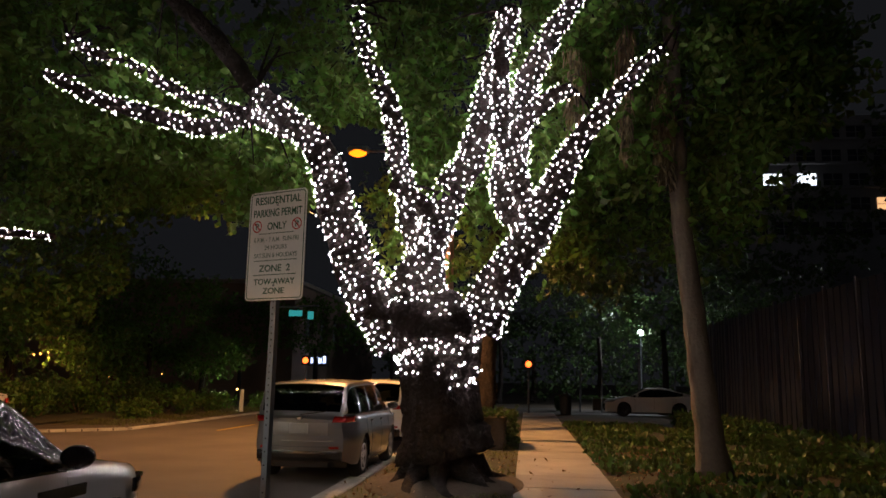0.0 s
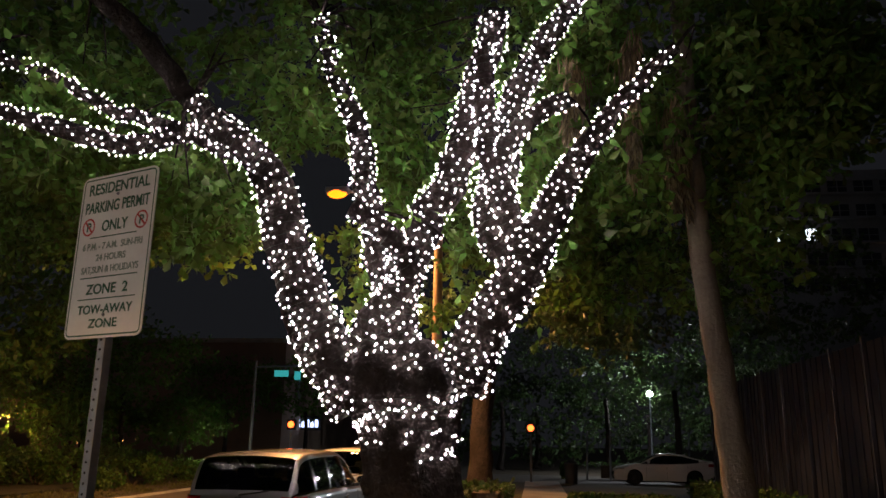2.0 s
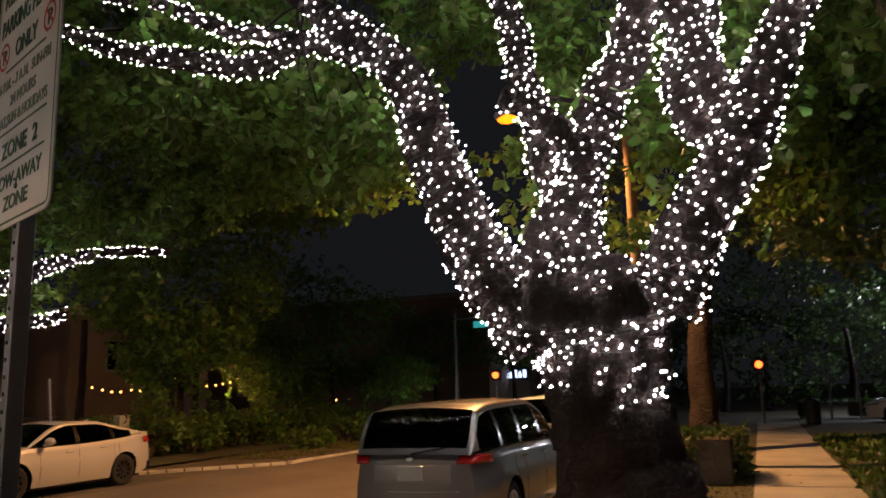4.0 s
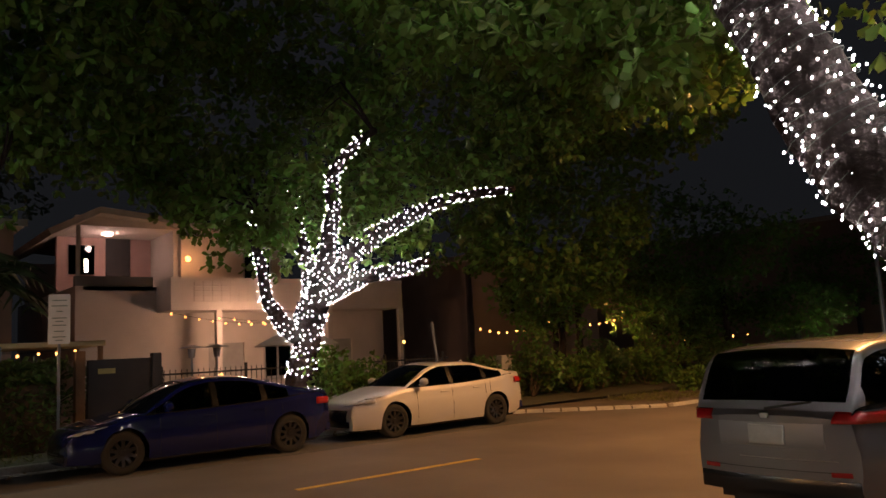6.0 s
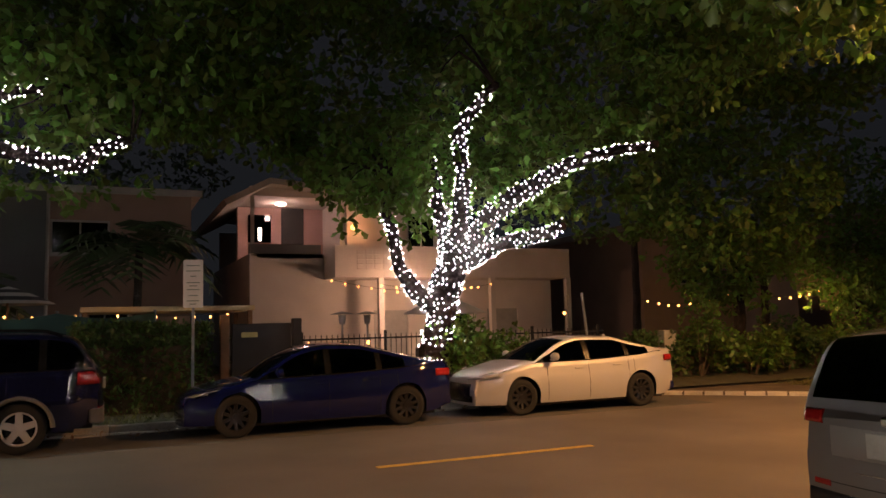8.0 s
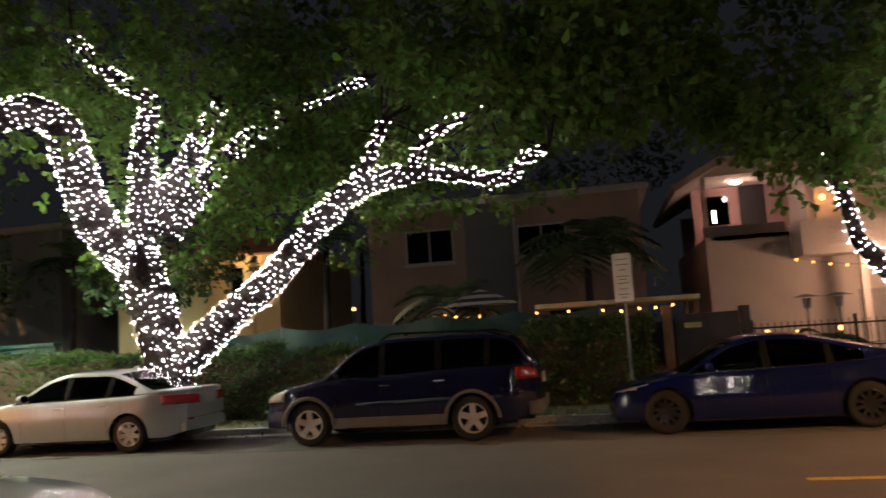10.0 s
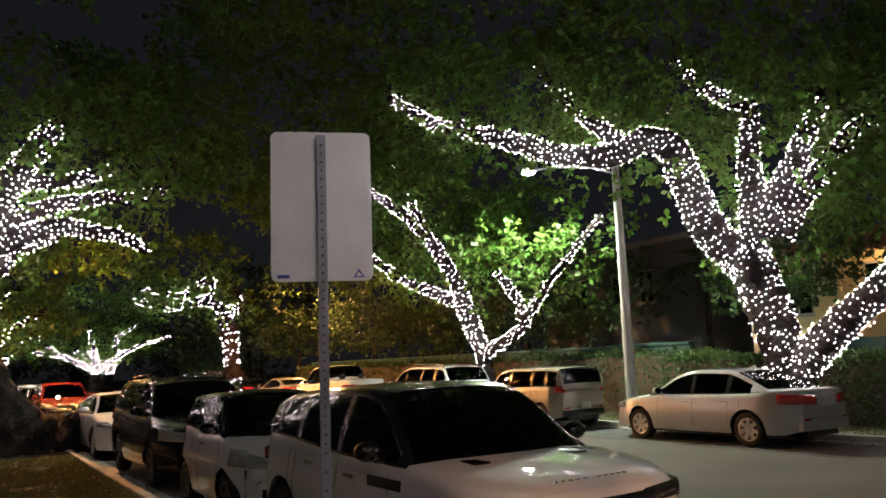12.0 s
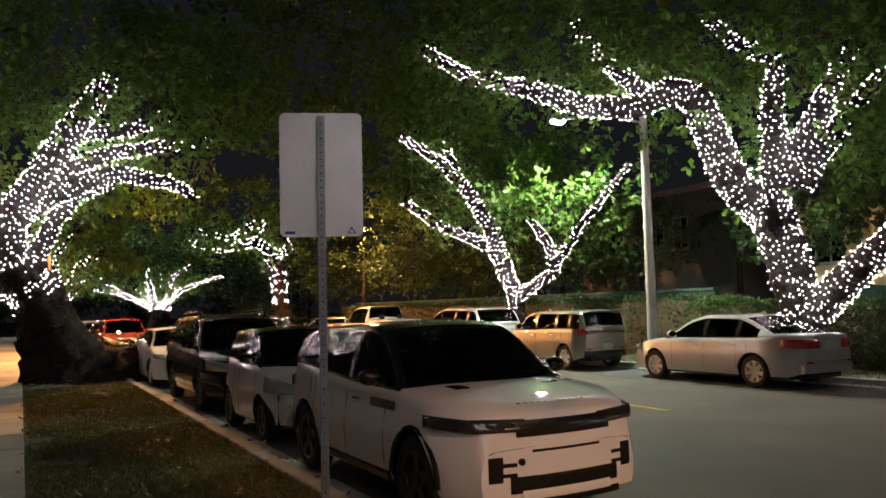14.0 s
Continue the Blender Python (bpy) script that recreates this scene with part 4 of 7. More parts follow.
COROLLA = variant(SEDAN, fin=True, L=4.63, W=1.78, H=1.435, front=0.93, base=2.70, r=0.33, paint=P_PALE, spokes=10,
                  belt=[(0, 0.46), (0.012, 0.66), (0.05, 0.76), (0.15, 0.86), (0.27, 0.96), (0.5, 0.97), (0.78, 1.03), (0.9, 1.09), (0.985, 1.09), (1, 0.9)],
                  roof=[(0.38, 1.33), (0.5, 1.435), (0.66, 1.42), (0.82, 1.25)], cowl=0.27, screen_top=0.44, rear_top=0.74, rear_base=0.91, posts=[0.52, 0.72, 0.83],
                  head=(0.5, 0.66, 0.76, 0.42, 0.08), tail=(0.45, 0.86, 0.98, 0.30, 0.02), grille=(0.28, 0.60, 0.52), plate_z=0.72)
SONATA = variant(SEDAN, fin=True, bumper_mat=P_SILVER, trim_mat=M_CHROME, L=4.80, W=1.83, H=1.475, front=0.95, base=2.73, r=0.325, paint=P_SILVER, rim=M_RIM, spokes=7, sill=0.24,
                 belt=[(0, 0.52), (0.012, 0.70), (0.05, 0.78), (0.15, 0.87), (0.27, 0.94), (0.5, 0.97), (0.78, 1.01), (0.9, 1.05), (0.985, 1.04), (1, 0.9)],
                 roof=[(0.38, 1.37), (0.5, 1.475), (0.66, 1.46), (0.80, 1.30)], cowl=0.26, screen_top=0.42, rear_top=0.70, rear_base=0.86, posts=[0.50, 0.68, 0.79],
                 head=(0.55, 0.62, 0.78, 0.38, 0.05), tail=(0.48, 0.79, 0.95, 0.44, 0.03), grille=(0.55, 0.70, 0.4), plate_z=0.84, tail_w=0.74, tail_round=0.20, tail_bow=0.15, handle_mat=P_SILVER)
SUV = variant(SEDAN, bumper_mat=M_TRIM, L=4.84, W=1.945, H=1.75, front=0.93, base=2.805, r=0.365, paint=P_NAVY, rim=M_RIM, spokes=5, sill=0.30, clad=P_CLAD, rails=True, quarter=False,
              belt=[(0, 0.58), (0.012, 0.78), (0.05, 0.90), (0.15, 1.00), (0.25, 1.08), (0.5, 1.12), (0.8, 1.18), (0.97, 1.18), (1, 1.0)],
              roof=[(0.36, 1.62), (0.5, 1.745), (0.8, 1.73), (0.92, 1.66)], cowl=0.24, screen_top=0.39, rear_top=0.90, rear_base=0.975, posts=[0.46, 0.66, 0.83],
              rear_post=0.12, roof_w=0.74, roof_over=0.03, head=(0.5, 0.72, 0.90, 0.40, 0.06), tail=(0.72, 0.95, 1.14, 0.28, 0.0), grille=(0.62, 0.84, 0.4), plate_z=0.92,
              handle_mat=M_CHROME, tail_round=0.10)
OUTLANDER = variant(SUV, rails=False, roof_w=0.76, L=4.66, W=1.80, H=1.68, front=0.94, base=2.67, r=0.345, paint=P_GREY, sill=0.27, clad=None,
                    belt=[(0, 0.55), (0.012, 0.75), (0.05, 0.88), (0.15, 0.98), (0.25, 1.05), (0.5, 1.08), (0.8, 1.10), (0.97, 1.09), (1, 0.98)],
                    roof=[(0.36, 1.54), (0.5, 1.65), (0.8, 1.63), (0.93, 1.56)], rear_top=0.915, rear_base=0.985, rear_post=0.11, tail=(0.74, 0.96, 1.055, 0.34, 0.0), plate_z=0.86, tail_w=0.80, tail_round=0.16, tail_bow=0.14, recess=P_RECESS)
KIA = variant(SUV, L=4.10, W=1.785, H=1.61, front=0.80, base=2.55, r=0.33, paint=P_SILVER_WARM, sill=0.27, clad=None, rails=False,
              belt=[(0, 0.58), (0.015, 0.80), (0.06, 0.90), (0.2, 1.0), (0.27, 1.05), (0.5, 1.08), (0.8, 1.12), (0.97, 1.11), (1, 0.95)],
              roof=[(0.36, 1.52), (0.5, 1.60), (0.8, 1.60), (0.95, 1.56)], cowl=0.26, screen_top=0.38, rear_top=0.95, rear_base=0.99, posts=[0.50, 0.72, 0.86], tail=(0.84, 0.95, 1.10, 0.16, 0.0), plate_z=0.62, roof_w=0.78)
SMART = variant(SUV, rim=M_RIM_DARK, L=2.70, W=1.66, H=1.55, front=0.52, base=1.87, r=0.30, paint=P_WHITE, sill=0.25, clad=None, rails=False,
                belt=[(0, 0.50), (0.03, 0.72), (0.10, 0.86), (0.22, 0.98), (0.30, 1.02), (0.6, 1.04), (0.9, 1.08), (1, 0.9)],
                roof=[(0.38, 1.44), (0.55, 1.54), (0.9, 1.50)], cowl=0.24, screen_top=0.47, rear_top=0.90, rear_base=0.985, posts=[0.62, 0.72], rear_post=0.08, handles=[0.6],
                roof_mat=P_BLACK, post_mat=P_BLACK, head=(0.5, 0.62, 0.82, 0.30, 0.10), tail=(0.7, 0.7, 0.95, 0.15, 0.0), grille=(0.55, 0.64, 0.35), mirror_mat=P_BLACK, roof_w=0.76)
PICKUP = variant(SUV, L=5.6, W=1.98, H=1.9, front=0.95, base=3.55, r=0.39, paint=P_WHITE, clad=None, rails=False, sill=0.42,
                 belt=[(0, 0.75), (0.012, 0.98), (0.06, 1.08), (0.25, 1.16), (0.5, 1.20), (0.66, 1.22), (0.67, 1.30), (0.99, 1.30), (1, 1.1)],
                 roof=[(0.33, 1.80), (0.5, 1.9), (0.62, 1.86)], cowl=0.25, screen_top=0.36, rear_top=0.62, rear_base=0.655, posts=[0.42, 0.57], roof_over=0.01)
EVOQUE = variant(SUV, L=4.37, W=1.90, H=1.65, front=0.86, base=2.68, r=0.365, paint=P_WHITE, sill=0.29, clad=None, rails=False, rim=M_RIM_DARK,
                 belt=[(0, 0.66), (0.006, 0.80), (0.018, 0.905), (0.06, 0.975), (0.15, 1.025), (0.26, 1.06), (0.5, 1.08), (0.8, 1.16), (0.97, 1.18), (1, 1.0)],
                 roof=[(0.40, 1.56), (0.5, 1.635), (0.8, 1.60), (0.92, 1.50)], cowl=0.27, screen_top=0.44, rear_top=0.92, rear_base=0.97, posts=[0.53, 0.74, 0.86],
                 roof_mat=P_BLACK, post_mat=P_BLACK, mirror_mat=P_BLACK, head=(0.45, 0.80, 0.89, 0.56, 0.03), head_mat=M_HEAD_DARK, tail=(0.55, 0.9, 1.02, 0.3, 0.0),
                 grille=(0.765, 0.885, 0.47), intake=(0.35, 0.475, 0.54), nose_w=0.78, nose_round=0.15, nose_bow=0.15, glass=M_GLASS)


suv_car, _ = make_car("suv", "dark navy SUV with tan lower cladding, parked at the kerb", SUV, (-13.83, 5.49), 180)
blue_car, _ = make_car("sedan", "glossy deep blue electric sedan parked at the kerb", SEDAN, (-13.72, 11.33), 180)
corolla_car, _ = make_car("sedan", "pale silver compact sedan with black wheels, parked", COROLLA, (-13.68, 16.36), 180)
sonata_car, _ = make_car("sedan", "silver sedan with alloy wheels, parked at the kerb", SONATA, (-13.82, -0.72), 180)
kia_car, _ = make_car("hatchback", "boxy silver hatchback, tinted warm for orange lamp light, parked at the kerb", KIA, (-13.8, -6.85), 180)
make_car("suv", "pale SUV parked beyond the boxy hatchback", variant(SUV, paint=P_PALE, clad=None), (-13.8, -12.3), 180)
make_car("pickup_truck", "white pickup truck parked along the far kerb", PICKUP, (-13.7, -19.6), 180)
outlander_car, _ = make_car("suv", "grey SUV parked by the trunk, roof lit orange", OUTLANDER, (-3.62, 14.75), 0)
make_car("suv", "white SUV parked in front of the grey one", variant(OUTLANDER, paint=P_WHITE), (-3.6, 20.4), 0)
evoque_car, EV = make_car("suv", "white compact SUV with black roof, parked at the kerb", EVOQUE, (-3.84, 4.14), 0)
smart_car, _ = make_car("microcar", "tiny white two-seater with black roof and pillars", SMART, (-3.78, -0.15), 0)
black_car, _ = make_car("suv", "black SUV parked behind the tiny two-seater", variant(SUV, paint=P_BLACK, clad=None, rim=M_RIM_DARK), (-3.88, -4.8), 0)
make_car("sedan", "white sedan parked behind the black SUV", variant(COROLLA, paint=P_WHITE, rim=M_RIM), (-3.75, -10.4), 0)
red_car, _ = make_car("suv", "red SUV parked further down the street", variant(OUTLANDER, paint=P_RED), (-3.8, -23.8), 0)
for k, (yy, pt) in enumerate([(-29.5, P_BLACK), (-35.5, P_GREY), (-41.5, P_WHITE), (-48, P_BLACK)]):
    far_car, _ = make_car("sedan", "dim parked car in the row along the street", variant(SONATA, paint=pt), (-3.8, yy), 0)
for k, (yy, pt) in enumerate([(-26, P_SILVER), (-32, P_BLACK), (-38, P_GREY), (-45, P_WHITE)]):
    make_car("sedan", "dim parked car along the far kerb", variant(COROLLA, paint=pt), (-13.8, yy), 180)
make_car("sedan", "white car parked across the lawn beyond the pavement", variant(COROLLA, paint=P_WHITE), (6.2, 40.6), 90)

# the white SUV's own face
ev_hw, ev_bar, ev_at = EV["hw"], EV["bar"], EV["at"]
ev_bar("trim_line", -ev_hw * 0.34, ev_hw * 0.34, 0.645, 0.668, 0.005, M_TRIM, True, "thin black line under the grille")
ev_bar("lower_lip", -ev_hw * 0.44, ev_hw * 0.44, 0.30, 0.37, 0.016, P_WHITE, True, "white lower lip")
ev_bar("chin", -ev_hw * 0.56, ev_hw * 0.56, 0.25, 0.31, 0.004, M_TRIM)
for s_ in (-1, 1):
    a_, b_ = sorted((s_ * ev_hw * 0.60, s_ * ev_hw * 0.72))
    ev_bar("corner_intake", a_, b_, 0.44, 0.63, 0.006, M_TRIM, True, "black corner intake", 0.05)
    for k in range(2):
        a_, b_ = sorted((s_ * ev_hw * 0.48, s_ * ev_hw * 0.61))
        ev_bar("intake_fin", a_, b_, 0.475 + k * 0.075, 0.505 + k * 0.075, 0.006, M_TRIM)
    a_, b_ = sorted((s_ * ev_hw * 0.44, s_ * ev_hw * 0.56))
    ev_bar("light_strip", a_, b_, 0.825, 0.845, 0.016, M_CHROME, True, "bright light unit")
    # hood vent, fender vent and black sill
    part("hood_vent", boxes((s_ * 0.46 - 0.07, s_ * 0.46 + 0.07, ev_at(0.235), ev_at(0.185), EV["belt"](0.21) + 0.016, EV["belt"](0.21) + 0.036), bevel=0.008), M_TRIM, evoque_car, "black hood vent")
    h_ = EV["half"](0.30)
    part("fender_vent", boxes((s_ * h_ * 0.955, s_ * h_ * 0.972, ev_at(0.395), ev_at(0.275), 0.885, 0.965), bevel=0.006), M_TRIM, evoque_car, "black fender vent")
    part("sill_cladding", boxes((s_ * ev_hw * 0.93, s_ * ev_hw * 0.985, ev_at(0.70), ev_at(0.30), 0.27, 0.36), bevel=0.02), M_TRIM, evoque_car)
    for wy in (0.86 / 4.37, 3.54 / 4.37):
        bm = bmesh.new()
        for k in range(14):
            a0, a1 = math.pi * k / 14, math.pi * (k + 1) / 14
            rod(bm, (s_ * ev_hw * 0.972, ev_at(wy) + 0.425 * math.cos(a0), 0.365 + 0.425 * math.sin(a0)), (s_ * ev_hw * 0.972, ev_at(wy) + 0.425 * math.cos(a1), 0.365 + 0.425 * math.sin(a1)), 0.022, None, 6)
        part("arch_trim", bm, M_TRIM, evoque_car)
# plain bars in place of the maker's lettering along the bonnet's edge
for k in range(11):
    if k == 5:
        continue
    x_ = -0.31 + k * 0.062
    part("letter_bar", boxes((x_ - 0.018, x_ + 0.018, ev_at(0.048) - EV["bow"](x_, 0.04) - 0.025, ev_at(0.048) - EV["bow"](x_, 0.04) + 0.02, EV["belt"](0.045) + 0.028, EV["belt"](0.045) + 0.036)), M_TRIM, evoque_car)
part("tow_cover", rod(bmesh.new(), (0.42, ev_at(0) - 0.07, 0.585), (0.42, ev_at(0) - 0.012, 0.585), 0.028, None, 12), M_TRIM, evoque_car)

# ---- trees ----
TREE_A = []
TREE_A.append([(-1.22, 12.20, 0.52, 0.64), (-1.31, 12.20, 1.23, 0.58), (-1.34, 12.20, 1.68, 0.58), (-1.37, 12.20, 2.12, 0.67), (-1.42, 12.20, 2.50, 0.75)])
TREE_A.append([(-2.00, 12.20, 2.27, 0.37), (-2.51, 12.07, 3.03, 0.35), (-2.88, 11.93, 3.96, 0.30), (-3.13, 11.80, 4.82, 0.27), (-3.42, 11.67, 5.45, 0.22), (-3.89, 11.53, 5.83, 0.18), (-4.32, 11.40, 6.21, 0.14)])
TREE_A.append([(-1.66, 12.20, 2.73, 0.35), (-1.66, 12.37, 3.39, 0.26), (-1.84, 12.53, 4.08, 0.20), (-2.12, 12.70, 5.16, 0.18), (-2.34, 12.87, 6.33, 0.16), (-2.76, 13.03, 7.23, 0.13), (-3.15, 13.20, 8.50, 0.10)])
TREE_A.append([(-1.50, 12.20, 2.73, 0.34), (-1.58, 12.32, 3.54, 0.27), (-1.30, 12.44, 4.64, 0.26), (-0.82, 12.56, 5.62, 0.24), (-0.54, 12.68, 6.84, 0.22), (-0.24, 12.80, 8.13, 0.18)])
TREE_A.append([(-0.76, 12.20, 2.51, 0.37), (-0.30, 12.12, 3.35, 0.31), (0.13, 12.03, 4.04, 0.29), (0.56, 11.95, 4.89, 0.22), (0.99, 11.87, 5.62, 0.16), (1.50, 11.78, 6.23, 0.11), (2.15, 11.70, 6.88, 0.08)])
TREE_A.append([(0.09, 12.20, 3.99, 0.22), (-0.27, 12.44, 4.71, 0.30), (-0.20, 12.68, 5.74, 0.26), (0.06, 12.92, 6.93, 0.21), (0.65, 13.16, 8.09, 0.16), (1.37, 13.40, 9.22, 0.11)])
TREE_A.append([(-2.13, 12.20, 2.73, 0.25), (-1.72, 11.98, 3.48, 0.19), (-1.31, 11.75, 3.91, 0.17), (-1.59, 11.52, 4.32, 0.14), (-2.01, 11.30, 4.66, 0.12)])
TREE_A.append([(-3.48, 11.85, 5.52, 0.20), (-4.36, 11.66, 5.85, 0.15), (-5.09, 11.47, 5.61, 0.14), (-5.75, 11.28, 5.74, 0.13), (-6.67, 11.09, 5.97, 0.11), (-7.61, 10.90, 6.36, 0.08)])
TREE_A.append([(-4.33, 11.60, 5.83, 0.10), (-5.46, 11.60, 6.17, 0.09), (-6.49, 11.60, 6.73, 0.08), (-7.73, 11.60, 7.24, 0.07)])
TREE_A.append([(-0.18, 12.20, 5.57, 0.16), (0.23, 12.20, 6.16, 0.14), (0.79, 12.20, 6.44, 0.12)])
TREE_A.append([(0.13, 12.20, 4.07, 0.19), (-0.10, 12.20, 4.89, 0.19), (-0.34, 12.20, 5.74, 0.16), (-0.43, 12.20, 7.25, 0.14)])
TREE_A.append([(-4.27, 11.40, 6.17, 0.14), (-4.65, 11.40, 6.66, 0.15), (-5.22, 11.40, 7.30, 0.15), (-5.98, 11.40, 7.97, 0.12)])

TREE_B = []
TREE_B.append([(-16.00, 14.44, -0.31, 0.43), (-16.00, 14.59, 1.04, 0.33), (-16.00, 14.76, 1.95, 0.30), (-16.00, 14.99, 2.87, 0.34)])
TREE_B.append([(-16.00, 14.55, 2.14, 0.21), (-15.84, 14.00, 2.56, 0.17), (-15.68, 13.64, 3.13, 0.12), (-15.52, 13.40, 3.92, 0.11), (-15.36, 13.16, 4.35, 0.09), (-15.20, 13.26, 4.83, 0.07)])
TREE_B.append([(-16.00, 14.98, 2.76, 0.25), (-16.20, 15.03, 3.60, 0.19), (-16.40, 14.90, 4.36, 0.14), (-16.60, 14.89, 5.38, 0.11), (-16.80, 14.75, 5.94, 0.08)])
TREE_B.append([(-16.00, 15.04, 2.87, 0.27), (-15.20, 14.88, 3.92, 0.19), (-14.40, 14.65, 4.76, 0.15), (-13.60, 14.19, 5.35, 0.12), (-12.80, 14.24, 5.79, 0.09), (-12.00, 14.16, 5.91, 0.07)])
TREE_B.append([(-16.00, 15.34, 3.21, 0.29), (-15.04, 15.63, 4.08, 0.22), (-14.08, 16.08, 4.52, 0.17), (-13.12, 16.40, 4.83, 0.13), (-12.16, 16.59, 4.89, 0.10), (-11.20, 17.00, 4.85, 0.07)])
TREE_B.append([(-16.00, 15.39, 3.09, 0.21), (-15.00, 15.66, 3.36, 0.16), (-14.00, 15.94, 3.47, 0.12), (-13.00, 16.11, 3.53, 0.08)])

TREE_C = []
TREE_C.append([(-16.00, -0.47, 0.43, 0.57), (-16.00, -0.49, 1.35, 0.43), (-16.00, -0.76, 2.44, 0.45), (-16.00, -1.10, 3.57, 0.47), (-16.00, -1.35, 4.16, 0.50)])
TREE_C.append([(-16.00, -0.13, 1.46, 0.38), (-15.82, 1.11, 2.42, 0.33), (-15.64, 2.40, 3.28, 0.29), (-15.47, 3.21, 4.06, 0.25), (-15.29, 4.20, 4.75, 0.24), (-15.11, 5.39, 4.94, 0.18), (-14.93, 6.43, 4.82, 0.13), (-14.76, 7.35, 4.60, 0.12), (-14.58, 7.80, 4.89, 0.10), (-14.40, 8.28, 5.02, 0.07)])
TREE_C.append([(-16.00, -1.22, 3.72, 0.45), (-15.39, -1.81, 4.75, 0.42), (-14.78, -1.85, 5.83, 0.38), (-14.17, -1.78, 6.56, 0.34), (-13.56, -1.97, 6.77, 0.28), (-12.94, -2.50, 6.44, 0.26), (-12.33, -3.73, 6.74, 0.24), (-11.72, -5.44, 7.58, 0.21), (-11.11, -7.36, 8.41, 0.17), (-10.50, -8.69, 9.48, 0.12)])
TREE_C.append([(-13.60, -2.74, 6.81, 0.21), (-13.60, -3.65, 7.67, 0.18), (-13.60, -4.62, 8.58, 0.14), (-13.60, -5.66, 9.97, 0.10)])
TREE_C.append([(-16.00, -0.90, 4.39, 0.40), (-15.80, -0.89, 5.78, 0.27), (-15.60, -0.61, 6.97, 0.20), (-15.40, -0.47, 7.33, 0.15), (-15.20, -1.29, 8.00, 0.13), (-15.00, -2.06, 8.82, 0.11)])
TREE_C.append([(-16.00, -0.73, 4.50, 0.39), (-16.33, -0.15, 5.85, 0.30), (-16.67, 0.04, 6.58, 0.22), (-17.00, 0.44, 7.58, 0.13)])
TREE_C.append([(-16.00, -0.48, 4.46, 0.39), (-16.27, 0.24, 5.35, 0.25), (-16.53, 1.13, 6.33, 0.19), (-16.80, 2.18, 6.99, 0.12)])
TREE_C.append([(-15.20, 4.30, 4.84, 0.14), (-15.20, 4.68, 5.44, 0.11), (-15.20, 4.97, 6.12, 0.08)])
TREE_C.append([(-15.10, 5.51, 5.02, 0.12), (-15.10, 5.83, 5.55, 0.11), (-15.10, 6.33, 5.86, 0.09), (-15.10, 7.08, 6.12, 0.06)])
TREE_C.append([(-16.80, 2.18, 6.99, 0.08), (-16.80, 2.99, 7.30, 0.09), (-16.80, 4.22, 7.63, 0.08)])

TREE_D = []
TREE_D.append([(-16.00, -12.34, 0.89, 0.36), (-16.00, -12.31, 1.79, 0.25), (-16.00, -12.57, 2.60, 0.28)])
TREE_D.append([(-16.00, -12.58, 2.50, 0.28), (-15.20, -12.05, 3.47, 0.30), (-14.40, -11.63, 4.79, 0.24), (-13.60, -12.10, 6.19, 0.20), (-12.80, -12.62, 7.12, 0.16), (-12.00, -13.41, 7.92, 0.13)])
TREE_D.append([(-16.00, -13.78, 4.02, 0.22), (-14.67, -13.60, 4.40, 0.17), (-13.33, -13.51, 4.86, 0.15), (-12.00, -13.29, 5.59, 0.12)])
TREE_D.append([(-13.70, -12.27, 6.22, 0.15), (-13.70, -13.78, 8.36, 0.12), (-13.70, -15.52, 9.77, 0.12), (-13.70, -17.93, 11.47, 0.10)])
TREE_D.append([(-16.00, -12.26, 2.08, 0.24), (-16.00, -10.89, 2.53, 0.17), (-16.00, -9.84, 3.04, 0.16), (-16.00, -10.32, 3.93, 0.15), (-16.00, -11.38, 4.91, 0.11)])
TREE_D.append([(-16.00, -9.84, 3.04, 0.14), (-16.00, -8.84, 3.98, 0.11), (-16.00, -7.43, 4.97, 0.10), (-16.00, -6.01, 5.94, 0.06)])

TREE_E = []
TREE_E.append([(-1.66, -11.50, -0.55, 1.13), (-1.21, -11.50, 0.42, 0.94), (-0.77, -11.50, 1.47, 0.72), (-0.40, -11.50, 2.35, 0.61), (0.36, -11.50, 3.23, 0.66), (1.37, -11.50, 4.23, 0.68)])
TREE_E.append([(-0.13, -11.50, 2.50, 0.48), (0.32, -11.32, 3.95, 0.47), (-0.43, -11.15, 5.29, 0.37), (-1.20, -10.98, 6.68, 0.33), (-2.14, -10.80, 8.14, 0.22)])
TREE_E.append([(0.96, -11.50, 3.66, 0.52), (1.92, -11.75, 4.96, 0.42), (1.35, -12.00, 6.08, 0.32), (1.16, -12.25, 7.39, 0.22), (0.71, -12.50, 9.59, 0.17)])
TREE_E.append([(0.20, -11.50, 4.27, 0.32), (-0.85, -11.25, 5.03, 0.30), (-2.23, -11.00, 5.53, 0.22), (-3.69, -10.75, 5.33, 0.15), (-4.26, -10.50, 4.93, 0.10)])
TREE_E.append([(-0.44, -11.50, 5.20, 0.27), (-1.83, -11.50, 6.06, 0.20), (-3.48, -11.50, 6.50, 0.15), (-4.92, -11.50, 6.78, 0.11)])
TREE_E.append([(-0.81, -11.50, 6.61, 0.22), (-2.70, -11.50, 6.93, 0.15), (-3.77, -11.50, 7.44, 0.12)])
TREE_E.append([(-0.12, -11.50, 2.65, 0.32), (-0.49, -11.50, 3.54, 0.22), (-1.15, -11.50, 4.77, 0.20), (-2.28, -11.50, 5.45, 0.14)])

